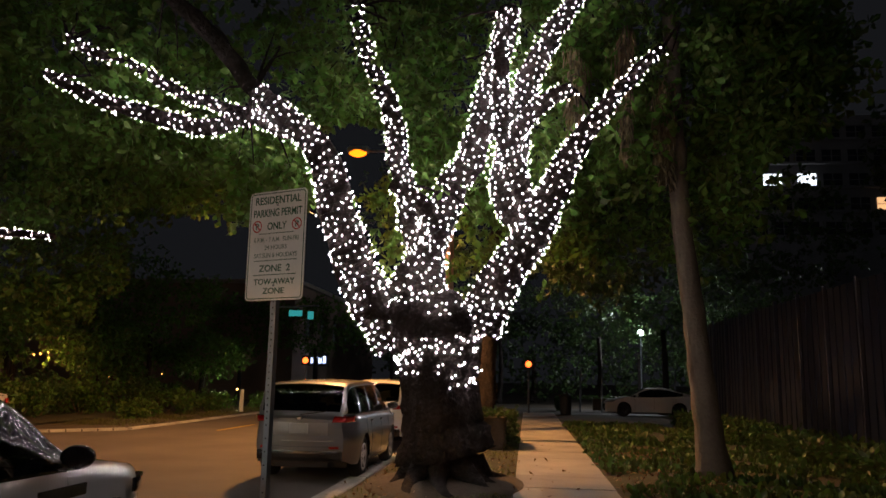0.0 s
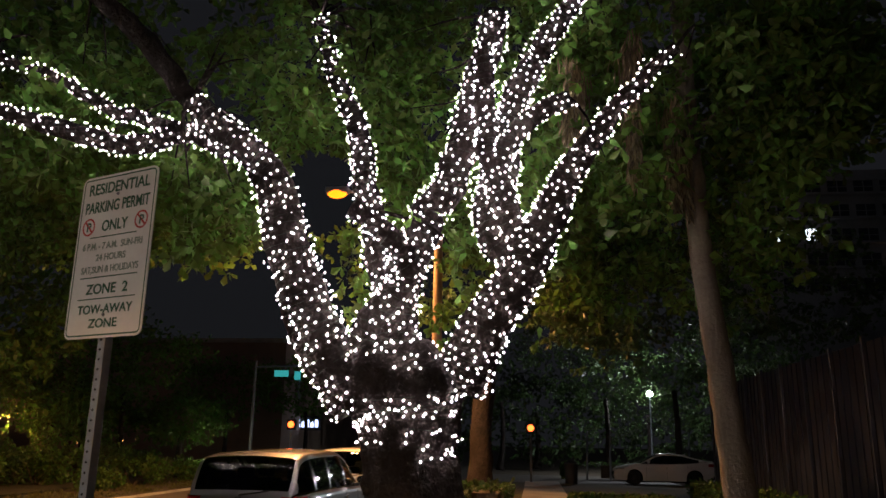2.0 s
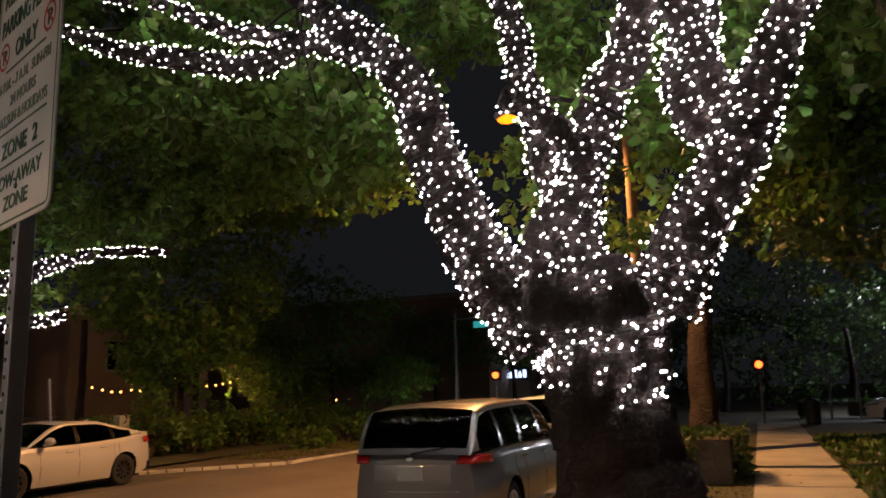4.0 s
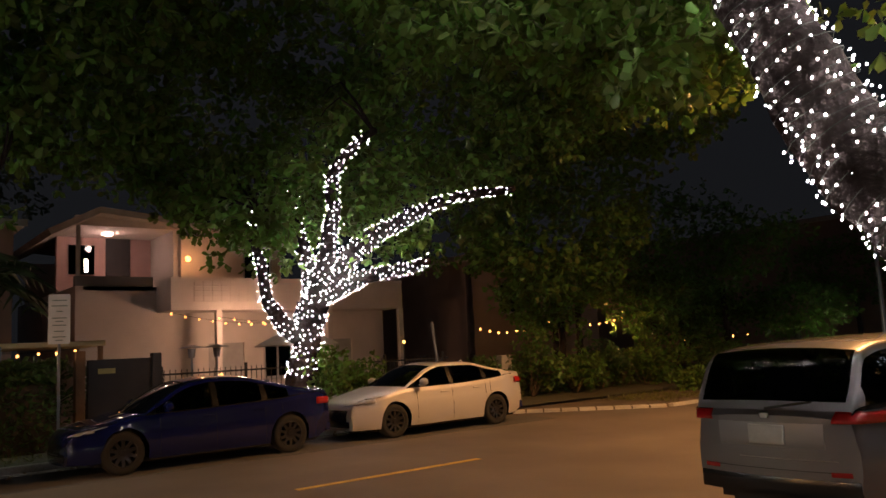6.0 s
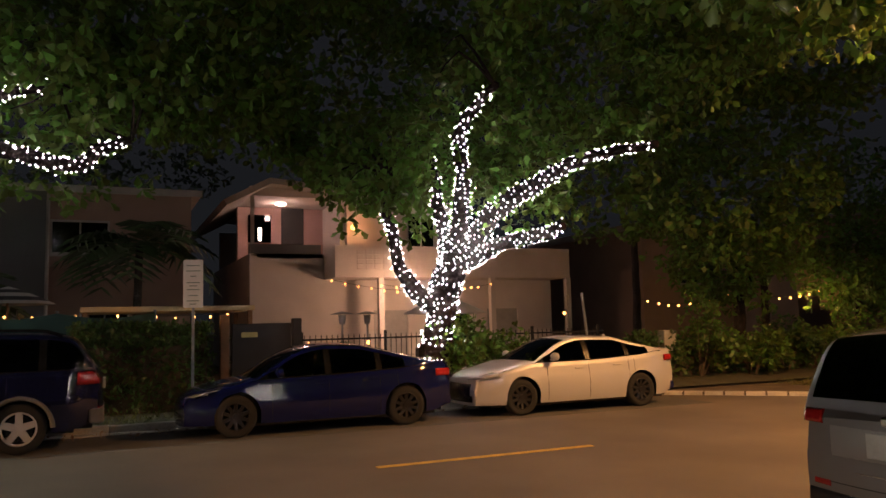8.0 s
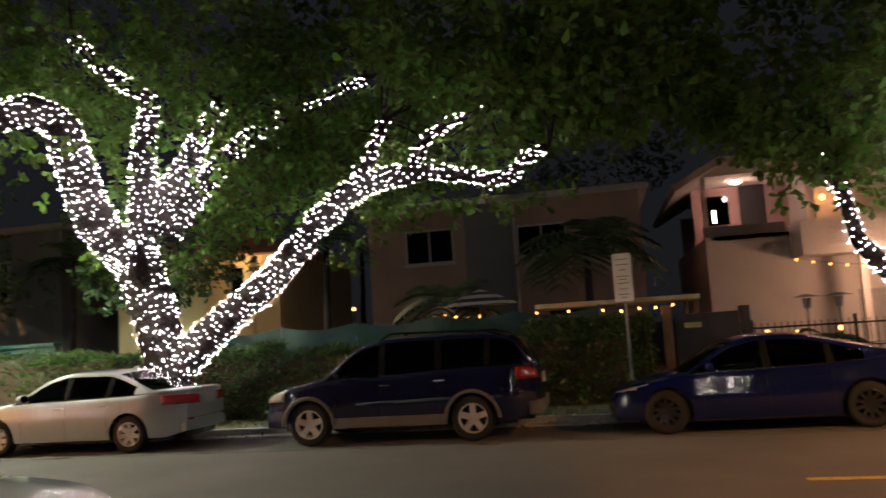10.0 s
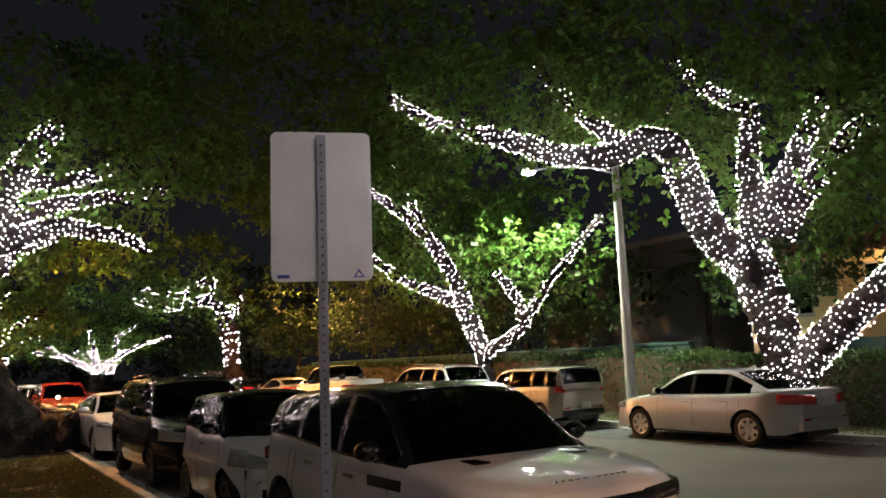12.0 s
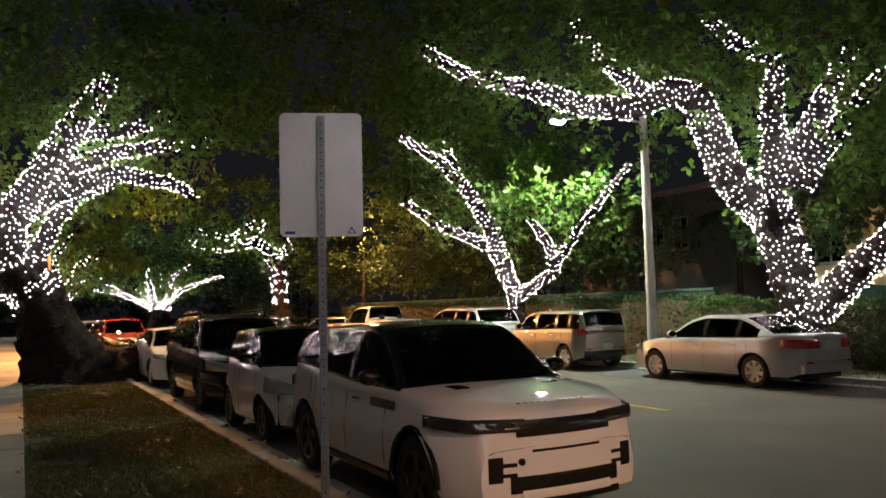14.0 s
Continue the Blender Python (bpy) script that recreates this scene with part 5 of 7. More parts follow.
TREE_F = []
TREE_F.append([(-16.00, -40.57, 0.70, 0.66), (-16.00, -41.49, 2.24, 0.50), (-16.00, -42.19, 4.64, 0.51), (-16.00, -43.61, 5.95, 0.52)])
TREE_F.append([(-16.00, -42.89, 5.49, 0.41), (-14.83, -42.45, 6.65, 0.34), (-13.67, -49.75, 6.80, 0.30), (-12.50, -57.88, 8.16, 0.25)])
TREE_F.append([(-16.00, -42.90, 5.89, 0.41), (-16.00, -39.55, 6.04, 0.26), (-16.00, -40.19, 6.67, 0.17)])
TREE_F.append([(-16.00, -46.67, 7.03, 0.33), (-14.83, -42.77, 8.09, 0.24), (-13.67, -46.02, 7.35, 0.21), (-12.50, -52.89, 8.42, 0.20)])

lit_tree("large spreading street tree wound with white lights", TREE_A,
         [(-5.2, 14.2, 7.6, 4.0, 2.2, 2.4, 560), (-1.0, 15.0, 7.4, 3.6, 2.0, 3.0, 560), (2.4, 15.0, 8.0, 2.6, 2.0, 2.4, 260), (-4.3, 12.6, 5.2, 1.1, 0.7, 0.9, 70), (-1.6, 15.5, 5.4, 2.2, 1.0, 2.0, 180), (-7.5, 12.8, 7.4, 2.6, 1.8, 1.8, 240), (-2.0, 8.0, 10.4, 5.0, 4.5, 1.0, 300), (-6.2, 15.8, 6.3, 1.5, 1.6, 1.2, 130), (-9.2, 17.0, 6.9, 2.4, 2.0, 1.5, 210)],
         11, 1.62, 9.6, unlit=(11,), leaf=0.17, per=30, pitch=0.118, gap=0.112, near_leaves=0.6, away=(0, 0.9, 0.2), singles=(-1.2, 11.0, 2.4), dark_bands=((2.45, 2.62),), bulb=0.0100, spread=0.24,
         gaps=[((0.0, 1.0, 1.7), (-5.0, 21.0, 7.95), 0.8), ((0.0, 1.0, 1.7), (-2.1, 21.0, 5.6), 0.35), ((0.0, 1.0, 1.7), (-2.1, 21.0, 6.6), 0.3)])
lit_tree("street tree with forked lit limbs by the patio fence", TREE_B,
         [(-17.4, 14.5, 6.6, 2.0, 3.8, 2.4, 480), (-13.5, 18.6, 7.8, 3.6, 4.2, 2.1, 460), (-14.0, 15.5, 9.4, 6.0, 7.0, 1.8, 620), (-15.6, 22.5, 5.8, 2.6, 3.4, 2.8, 420), (-14.8, 12.8, 4.9, 1.2, 1.0, 0.9, 70), (-12.0, 11.0, 8.8, 4.0, 4.2, 1.6, 420), (-14.8, 9.4, 6.6, 1.8, 2.2, 1.3, 230), (-13.0, 23.8, 8.8, 3.0, 3.8, 2.0, 400)],
         12, 1.2, 7.4, leaf=0.21, per=26, pitch=0.132, gap=0.126, bulb=0.0108, away=(-0.9, 0, 0.2))
lit_tree("broad street tree with long low lit limbs", TREE_C,
         [(-17.6, 4.0, 7.2, 2.2, 5.0, 2.3, 600), (-15.6, -1.0, 9.2, 4.5, 5.0, 2.2, 600), (-12.6, -7.5, 8.8, 3.8, 5.0, 2.0, 460), (-16.8, 2.4, 5.4, 1.2, 2.4, 1.2, 150), (-13.5, 7.8, 7.4, 2.8, 2.8, 1.8, 300), (-10.0, 0.0, 10.0, 4.0, 7.0, 1.4, 460)],
         13, 1.15, 13.0, leaf=0.21, per=26, pitch=0.135, gap=0.13, bulb=0.0112, away=(-0.9, 0, 0.2))
lit_tree("slender forked street tree wound with lights", TREE_D,
         [(-14.8, -13.5, 6.6, 3.0, 4.6, 1.8, 520), (-12.6, -18.0, 8.8, 3.6, 5.2, 1.8, 420), (-15.2, -9.5, 6.0, 1.8, 3.2, 1.6, 180), (-8.5, -14, 10.5, 4.5, 7.0, 1.5, 420)],
         14, 1.6, 13.0, leaf=0.22, per=24, pitch=0.16, gap=0.155, bulb=0.0126, away=(-0.8, -0.3, 0.2))
lit_tree("massive leaning street tree thickly wound with lights", TREE_E,
         [(-0.8, -11.5, 8.4, 4.0, 3.6, 1.9, 460), (-4.2, -10.5, 8.0, 2.6, 3.2, 1.6, 340), (2.6, -11.5, 8.2, 2.6, 3.2, 1.8, 200), (-2.8, -15.5, 5.8, 2.0, 1.6, 1.1, 130), (-4.0, -3.0, 10.0, 4.0, 5.0, 1.2, 300)],
         15, 2.2, 9.0, leaf=0.21, per=24, pitch=0.138, gap=0.132, bulb=0.0120, away=(0, -0.9, 0.2))
lit_tree("distant street tree wound with lights", TREE_F,
         [(-14.0, -46, 9.6, 4.0, 7.0, 2.0, 260), (-11.0, -60, 9.6, 4.0, 7.0, 2.0, 200)],
         16, 2.0, 12.0, leaf=0.26, per=22, pitch=0.36, gap=0.34, bulb=0.028, step=0.6)


def plain_tree(label, rows, limbs, crown, seed, bark, leaf_mat, leaf=0.18, per=22, spread=0.32):
    """A tree without lights."""
    rng = np.random.default_rng(seed)
    base = np.array([rows[0][0], rows[0][1], 0.08])
    tree = thing("tree", base, label, "tree")
    tips = []
    for i, l_ in enumerate([rows] + limbs):
        line = smooth_line(l_, 0.3)
        rr = line[:, 3].copy()
        if i == 0:
            rr = rr * (1 + 0.5 * np.exp(-np.maximum(line[:, 2] - 0.1, 0) / 0.3))
        pts = line[:, :3] - base + rng.standard_normal((len(line), 3)) * 0.012
        v, f = tube_mesh(pts, rr, 14 if i == 0 else 8, 0.05, rng)
        mesh_object("limb" if i else "trunk", v, f, bark, tree, smooth=True)
        tips.append(line[-1, :3])
    places, ways = clumps(crown, per, spread, rng)
    leaf_sheet("crown", places - base, leaf, rng, leaf_mat, tree, outward=ways)
    return tree


TREE_R = []
TREE_R.append([(3.22, 14.0, 0.05, 0.25), (3.08, 14.0, 1.6, 0.22), (2.91, 14.0, 3.3, 0.185), (2.77, 14.0, 5.2, 0.165), (2.74, 14.0, 7.1, 0.15), (2.71, 14.0, 8.5, 0.135), (2.68, 14.0, 10.5, 0.11)])
TREE_R.append([(2.77, 14.0, 5.6, 0.09), (1.9, 13.6, 6.0, 0.06), (1.2, 13.2, 6.3, 0.03)])
TREE_R.append([(2.7, 14.0, 6.6, 0.09), (3.8, 14.2, 7.2, 0.06), (4.9, 14.2, 7.3, 0.03)])
right_tree = plain_tree("slim pale-barked tree on the lawn hung with moss", TREE_R[0], TREE_R[1:],
                        [(4.2, 13.8, 7.2, 0.9, 0.9, 1.6, 150), (4.4, 14.6, 8.8, 1.6, 1.4, 1.4, 160), (3.75, 13.7, 5.4, 0.55, 0.6, 1.0, 50), (4.9, 14.6, 7.6, 1.3, 1.0, 1.2, 130), (1.9, 13.8, 6.1, 0.45, 0.5, 0.5, 24), (1.7, 18.0, 5.2, 1.5, 1.0, 1.1, 170), (3.6, 16.5, 5.0, 0.9, 1.0, 1.2, 60), (2.4, 16.0, 8.6, 2.0, 1.2, 1.6, 160)], 21, M_BARK_PALE, M_LEAF, 0.19, 26, 0.26)


def moss(place, length, seed):
    rng = np.random.default_rng(seed)
    ob = thing("hanging_moss", place, "dry brown moss hanging from a branch", "moss")
    n = 420
    t = rng.uniform(0, 1, n)
    p = np.stack([rng.standard_normal(n) * 0.06 * (1.2 - t), rng.standard_normal(n) * 0.05 * (1.2 - t), -t * length], 1)
    leaf_sheet("moss_strand", p, 0.26, rng, M_MOSS, ob, "", 0.07, 6.0)
    return ob


for k, (x, y, z, ln) in enumerate([(0.88, 12.95, 7.5, 1.6), (0.95, 13.0, 7.2, 1.5), (0.8, 12.9, 7.0, 1.2), (1.76, 12.95, 7.9, 2.4), (1.68, 13.0, 7.6, 2.0), (2.52, 13.65, 7.2, 1.8), (2.44, 13.7, 7.0, 1.7), (2.36, 13.6, 6.8, 1.3), (2.58, 13.75, 6.6, 1.3)]):
    moss((x, y, z), ln, k + 1)

# leaf mass at (1.9, 20) added to keep the lamp off the panel wall
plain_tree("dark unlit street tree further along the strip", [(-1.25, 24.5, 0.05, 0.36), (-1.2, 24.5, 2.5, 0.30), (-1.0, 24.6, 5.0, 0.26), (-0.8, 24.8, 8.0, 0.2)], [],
           [(-1.0, 26.0, 7.6, 4.5, 4.5, 2.4, 420), (2.2, 24.0, 6.0, 2.2, 2.2, 1.8, 150), (1.9, 20.0, 5.6, 1.5, 2.4, 1.9, 240), (3.4, 22.0, 7.4, 2.4, 3.0, 1.6, 200)], 22, M_BARK, M_LEAF_SHADE, 0.2, 20)
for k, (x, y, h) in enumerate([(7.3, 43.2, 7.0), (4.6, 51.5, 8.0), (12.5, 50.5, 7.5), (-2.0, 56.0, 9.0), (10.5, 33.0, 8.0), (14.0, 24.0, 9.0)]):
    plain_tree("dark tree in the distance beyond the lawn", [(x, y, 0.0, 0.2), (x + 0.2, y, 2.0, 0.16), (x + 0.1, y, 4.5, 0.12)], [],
               [(x, y, h, 3.4, 3.2, 2.4, 170)], 30 + k, M_BARK, M_LEAF_SHADE, 0.26, 20, 0.4)
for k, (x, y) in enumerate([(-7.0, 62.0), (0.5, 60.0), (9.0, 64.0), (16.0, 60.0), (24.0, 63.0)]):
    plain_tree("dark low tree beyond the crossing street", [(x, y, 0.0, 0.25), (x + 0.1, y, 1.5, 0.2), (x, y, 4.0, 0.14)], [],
               [(x, y, 3.6, 4.6, 2.4, 3.2, 230), (x + 2, y + 2, 6.4, 4.0, 2.4, 2.4, 120)], 110 + k, M_BARK, M_LEAF_SHADE, 0.34, 20, 0.5)
# gardens at y 20 to 52 look lamp-lit through the brighter leaf colour
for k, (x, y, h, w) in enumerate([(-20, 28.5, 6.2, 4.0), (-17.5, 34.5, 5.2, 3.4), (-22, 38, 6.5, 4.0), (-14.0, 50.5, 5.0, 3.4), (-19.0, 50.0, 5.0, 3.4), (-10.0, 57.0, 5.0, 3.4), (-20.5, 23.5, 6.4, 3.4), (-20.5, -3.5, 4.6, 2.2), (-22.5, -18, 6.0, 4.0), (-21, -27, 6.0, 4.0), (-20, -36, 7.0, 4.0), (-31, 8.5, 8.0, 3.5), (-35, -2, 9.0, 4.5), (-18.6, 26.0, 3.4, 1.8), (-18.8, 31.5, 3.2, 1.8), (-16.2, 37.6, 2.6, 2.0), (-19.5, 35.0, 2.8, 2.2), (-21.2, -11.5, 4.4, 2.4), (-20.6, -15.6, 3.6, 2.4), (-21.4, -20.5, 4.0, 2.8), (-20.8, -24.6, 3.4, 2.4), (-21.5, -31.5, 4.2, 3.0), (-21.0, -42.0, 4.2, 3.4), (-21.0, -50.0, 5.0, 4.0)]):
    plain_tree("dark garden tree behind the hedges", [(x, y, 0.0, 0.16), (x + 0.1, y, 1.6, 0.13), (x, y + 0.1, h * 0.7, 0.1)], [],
               [(x, y, h, w, w, h * 0.36, 200)], 50 + k, M_BARK, M_LEAF if 20 < y < 52 else M_LEAF_SHADE, 0.24, 20, 0.4)
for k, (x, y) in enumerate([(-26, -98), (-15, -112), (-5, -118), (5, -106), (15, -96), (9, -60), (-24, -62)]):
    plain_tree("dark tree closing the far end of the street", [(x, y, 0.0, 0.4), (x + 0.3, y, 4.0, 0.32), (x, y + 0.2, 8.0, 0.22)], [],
               [(x, y, 8.5, 7.0, 4.0, 3.6, 240), (x + 1, y, 4.0, 6.0, 3.5, 3.0, 160)], 90 + k, M_BARK, M_LEAF_SHADE, 0.5, 20, 0.7)
# trees with lights far down the street
for k, (x, y, w) in enumerate([(-11.5, -70, 2.1), (-15.5, -88, 1.0), (-3.0, -66, 1.0), (-1.0, -40, 1.0)]):
    far = [[(x, y, 0.1, 0.45), (x - 0.3, y, 2.6, 0.4)], [(x - 0.3, y, 2.4, 0.3), (x - 1.6 * w, y, 4.4, 0.2), (x - 3.4 * w, y, 5.6, 0.1)], [(x - 0.2, y, 2.5, 0.3), (x + 1.4 * w, y, 3.8, 0.2), (x + 3.6 * w, y, 4.9, 0.1)],
           [(x - 0.2, y, 2.6, 0.3), (x + 0.2, y, 5.0, 0.2), (x + 0.6, y, 7.0, 0.1)], [(x + 1.4 * w, y, 3.9, 0.2), (x + 2.2 * w, y - 1, 5.8, 0.12), (x + 1.6 * w, y - 2, 7.2, 0.08)],
           [(x - 1.0 * w, y, 3.7, 0.2), (x - 0.9 * w, y, 5.4, 0.14), (x - 1.9 * w, y, 6.8, 0.08)]]
    lit_tree("distant lit tree down the street", far, [(x, y - 1, 8.0, 6.0, 4.0, 2.0, 220), (x, y - 4, 5.6, 6.5, 3.0, 2.4, 240)], 70 + k, 2.0, 9.0, leaf=0.3, per=20, pitch=0.28, gap=0.28, bulb=0.026, step=0.8)


# ---- hedges, shrubs and palms ----
def hedge(label, x, y0, y1, height, depth, seed, n, leaf=0.13, material=None, name="hedge"):
    rng = np.random.default_rng(seed)
    ob = thing(name, (x, (y0 + y1) / 2, 0.08), label, name)
    L_ = y1 - y0
    core = boxes((-depth * 0.3, depth * 0.3, -L_ / 2 + 0.1, L_ / 2 - 0.1, 0.0, height * 0.86))
    part("core", core, M_DIRT, ob)
    y = rng.uniform(-L_ / 2, L_ / 2, n)
    top = np.array([height * (0.92 + 0.14 * noise.noise(Vector((q * 0.7, seed, 0)))) for q in y])
    side = rng.integers(0, 3, n)
    z = np.where(side == 2, top, rng.uniform(0.05, 1, n) * top)
    xx = np.where(side == 0, depth / 2, np.where(side == 1, -depth / 2, rng.uniform(-depth / 2, depth / 2, n)))
    bul = np.array([0.14 * noise.noise(Vector((a * 1.3, b * 1.3, seed))) for a, b in zip(y, z)])
    xx = xx + np.sign(xx) * bul + rng.standard_normal(n) * 0.05
    out = np.stack([np.sign(xx) * 0.8, rng.standard_normal(n) * 0.4, np.full(n, 0.5)], 1)
    leaf_sheet("leaves", np.stack([xx, y, z + rng.standard_normal(n) * 0.04], 1), leaf, rng, material or M_HEDGE, ob, outward=out)
    return ob


hedge("clipped green hedge before the fabric fence", -17.0, -1.5, 9.6, 1.55, 0.8, 1, 12000)
hedge("tall leafy hedge beside the dark gate", -17.6, 7.3, 10.0, 1.85, 0.8, 2, 4000)
hedge("tall leafy hedge under the broad lit tree", -17.3, -5.0, 1.6, 1.75, 0.9, 3, 6500)
hedge("dark green hedge along the far verge", -18.1, -34.0, -5.2, 1.95, 0.9, 4, 14000, 0.13, M_LEAF_SHADE)
hedge("low ragged shrubs growing along the far verge", -17.9, 20.3, 38.0, 1.05, 1.0, 5, 8000, 0.17)


def bush(label, x, y, h, w, seed, material, leaf=0.17, n=110):
    """A loose shrub: bare stems under an uneven head of leaves."""
    rng = np.random.default_rng(seed)
    ob = thing("shrub", (x, y, 0.06), label, "shrub")
    blobs = []
    for k in range(6):
        a, hh = rng.uniform(0, 6.28), h * rng.uniform(0.45, 0.95)
        tip = Vector((math.cos(a) * w * 0.42, math.sin(a) * w * 0.42, hh))
        part("stem", rod(bmesh.new(), (0.04 * math.cos(a), 0.04 * math.sin(a), -0.05), tip, 0.018, 0.006, 5), M_DIRT, ob)
        blobs.append((tip.x, tip.y, tip.z * 0.78, w * 0.24, w * 0.24, max(0.2, h * 0.22), n // 6))
    places, ways = clumps(blobs, 14, 0.2, rng)
    places[:, 2] = np.maximum(places[:, 2], 0.06)
    leaf_sheet("leaves", places, leaf, rng, material, ob, outward=ways)
    return ob


for k, (x, y, h, w) in enumerate([(-16.9, 21.3, 1.5, 1.3), (-17.1, 23.0, 2.5, 1.5), (-16.8, 24.6, 1.3, 1.2), (-17.3, 26.4, 2.0, 1.6), (-16.9, 28.3, 1.2, 1.3), (-17.2, 29.9, 2.2, 1.6), (-16.9, 31.8, 1.5, 1.4), (-17.3, 33.8, 2.3, 1.7), (-17.0, 36.0, 1.6, 1.5)]):
    bush("loose green shrub on the far verge", x, y, h, w, 300 + k, M_LEAF if k % 3 else M_HEDGE)
for k, (x, y, h, w) in enumerate([(-14.4, 27.5, 0.7, 1.3), (-14.6, 30.6, 0.9, 1.5), (-14.3, 33.2, 0.7, 1.3), (-14.6, 35.4, 1.0, 1.4), (-13.2, 37.8, 0.7, 1.2)]):
    bush("low green shrub on the widened verge", x, y, h, w, 340 + k, M_LEAF)
bush("upright leafy shrub between two parked sedans", -15.7, 15.15, 1.9, 0.7, 321, M_LEAF, 0.16)
bush("upright leafy shrub behind the parked silver car", -16.3, 15.75, 1.75, 0.8, 322, M_LEAF, 0.16)
bush("low leafy shrub behind the parked silver car", -16.5, 16.5, 1.35, 0.9, 323, M_LEAF, 0.16)
hedge("low clipped hedge across the crossing street", 6.6, 44.6, 45.4, 0.75, 9.5, 7, 3000, 0.16)
hedge("dark low bush beside the pavement", -0.75, 18.3, 20.2, 0.85, 0.9, 8, 1600, 0.12, M_LEAF_SHADE)
hedge("dark bushes at the edge of the lawn", 6.2, 13.0, 31.0, 0.5, 1.1, 9, 7000, 0.16)


def palm(label, place, height, fronds, size, seed):
    rng = np.random.default_rng(seed)
    ob = thing("palm", place, label, "palm")
    line = smooth_line([(0, 0, 0, 0.13), (0.06, 0.05, height * 0.5, 0.11), (0.0, 0.1, height, 0.09)], 0.3)
    v, f = tube_mesh(line[:, :3], line[:, 3], 10, 0.06, rng)
    mesh_object("trunk", v, f, M_BARK, ob, smooth=True)
    for k in range(fronds):
        a, e = 2 * math.pi * k / fronds + rng.uniform(-0.2, 0.2), rng.uniform(-0.2, 1.0)
        d = np.array([math.cos(a) * math.cos(e), math.sin(a) * math.cos(e), math.sin(e)])
        pts = np.array([np.array([0, 0.1, height]) + d * size * t + np.array([0, 0, -0.5 * size * t * t]) for t in np.linspace(0, 1, 9)])
        t_, u_, w_ = ring_frames(pts)
        vs, fs = [], []
        for j in range(1, 9):
            for sgn in (-1, 1):
                k0 = len(vs)
                wd = np.cross(t_[j], np.array([0, 0, 1.0]))
                wd /= np.linalg.norm(wd) + 1e-6
                ln = size * 0.42 * math.sin(math.pi * (j + 1) / 11)
                tip = pts[j] + sgn * wd * ln + t_[j] * ln * 0.6 + np.array([0, 0, -0.25 * ln])
                vs += [pts[j] - t_[j] * 0.03, pts[j] + t_[j] * 0.04, tip, pts[j] + sgn * wd * ln * 0.5 + t_[j] * ln * 0.3 + np.array([0, 0, 0.02])]
                fs += [(k0, k0 + 3, k0 + 1), (k0 + 1, k0 + 3, k0 + 2), (k0, k0 + 2, k0 + 3)]
        mesh_object("frond", vs, fs, M_PALM, ob)
    return ob


palm("dark fan palm before the beige house", (-21.5, 8.6, 0.08), 3.9, 18, 1.9, 1)
palm("bushy dark palm below the windows", (-22.0, 4.6, 0.08), 2.6, 16, 1.6, 2)
palm("small palm on the patio", (-23.5, 11.9, 0.08), 1.3, 12, 0.9, 3)
palm("slim palm in the dark garden", (-21.5, 1.2, 0.08), 4.6, 10, 1.3, 4)
palm("tall palm in the dark garden", (-24.0, -9.0, 0.08), 5.0, 12, 1.6, 5)
palm("young palm by the patio fence", (-18.6, 13.6, 0.08), 1.0, 10, 0.8, 6)
palm("dark palm behind the roadside shrubs", (-20.4, 27.6, 0.08), 4.4, 14, 1.8, 7)

# ---- signs, poles and signals ----
M_SIGN = surface("sign_white", (0.74, 0.75, 0.74), 0.4, 0, 40, 4, 0.10, 0.02, 0.001)
M_SIGNBACK = surface("sign_back", (0.55, 0.56, 0.57), 0.45, 0.35, 40, 3, 0.12, 0.02, 0.001)
M_INK = surface("sign_green", (0.015, 0.10, 0.055), 0.5, 0, 60, 8, 0.15, 0)
M_INKGREY = surface("faded_green", (0.20, 0.28, 0.24), 0.5, 0, 60, 8, 0.15, 0)
M_INKRED = surface("sign_red", (0.50, 0.03, 0.03), 0.5, 0, 60, 8, 0.15, 0)
M_INKBLUE = surface("sticker_blue", (0.02, 0.05, 0.30), 0.5, 0, 60, 8, 0.15, 0)


def letters(text, size, material, parent, x, z, y, width=None, flip=False, name="lettering"):
    """Raised flat letters in the plane y, centred on x, standing on z."""
    cu = bpy.data.curves.new("lettering", "FONT")
    cu.body, cu.size, cu.align_x, cu.extrude, cu.offset = text, size, "CENTER", 0.0008, size * 0.018
    tmp = new("lettering_source", cu)
    me = bpy.data.meshes.new_from_object(tmp.evaluated_get(bpy.context.evaluated_depsgraph_get()))
    bpy.data.objects.remove(tmp)
    xs = [v.co.x for v in me.vertices]
    k = width / (max(xs) - min(xs)) if width else 1.0
    me.transform(pose(x, y, z, 90, 0, 180 if flip else 0) @ Matrix.Diagonal((k, 1, 1, 1)))
    me.materials.clear()
    me.materials.append(material)
    ob = new(name, me)
    ob.parent = parent
    return ob


def plate(bm, w, h, t, r):
    """A thin upright plate with round corners, its face toward -y, standing on z = 0."""
    pts = []
    for cx, cz, a0 in ((w / 2 - r, r, -90), (w / 2 - r, h - r, 0), (-w / 2 + r, h - r, 90), (-w / 2 + r, r, 180)):
        pts += [(cx + r * math.cos(radians(a0 + a)), cz + r * math.sin(radians(a0 + a))) for a in (0, 30, 60, 90)]
    f = [bm.verts.new((x, 0, z)) for x, z in pts]
    b = [bm.verts.new((x, t, z)) for x, z in pts]
    n = len(pts)
    bm.faces.new(f)
    bm.faces.new(b[::-1])
    for k in range(n):
        bm.faces.new((f[k], b[k], b[(k + 1) % n], f[(k + 1) % n]))
    return bm


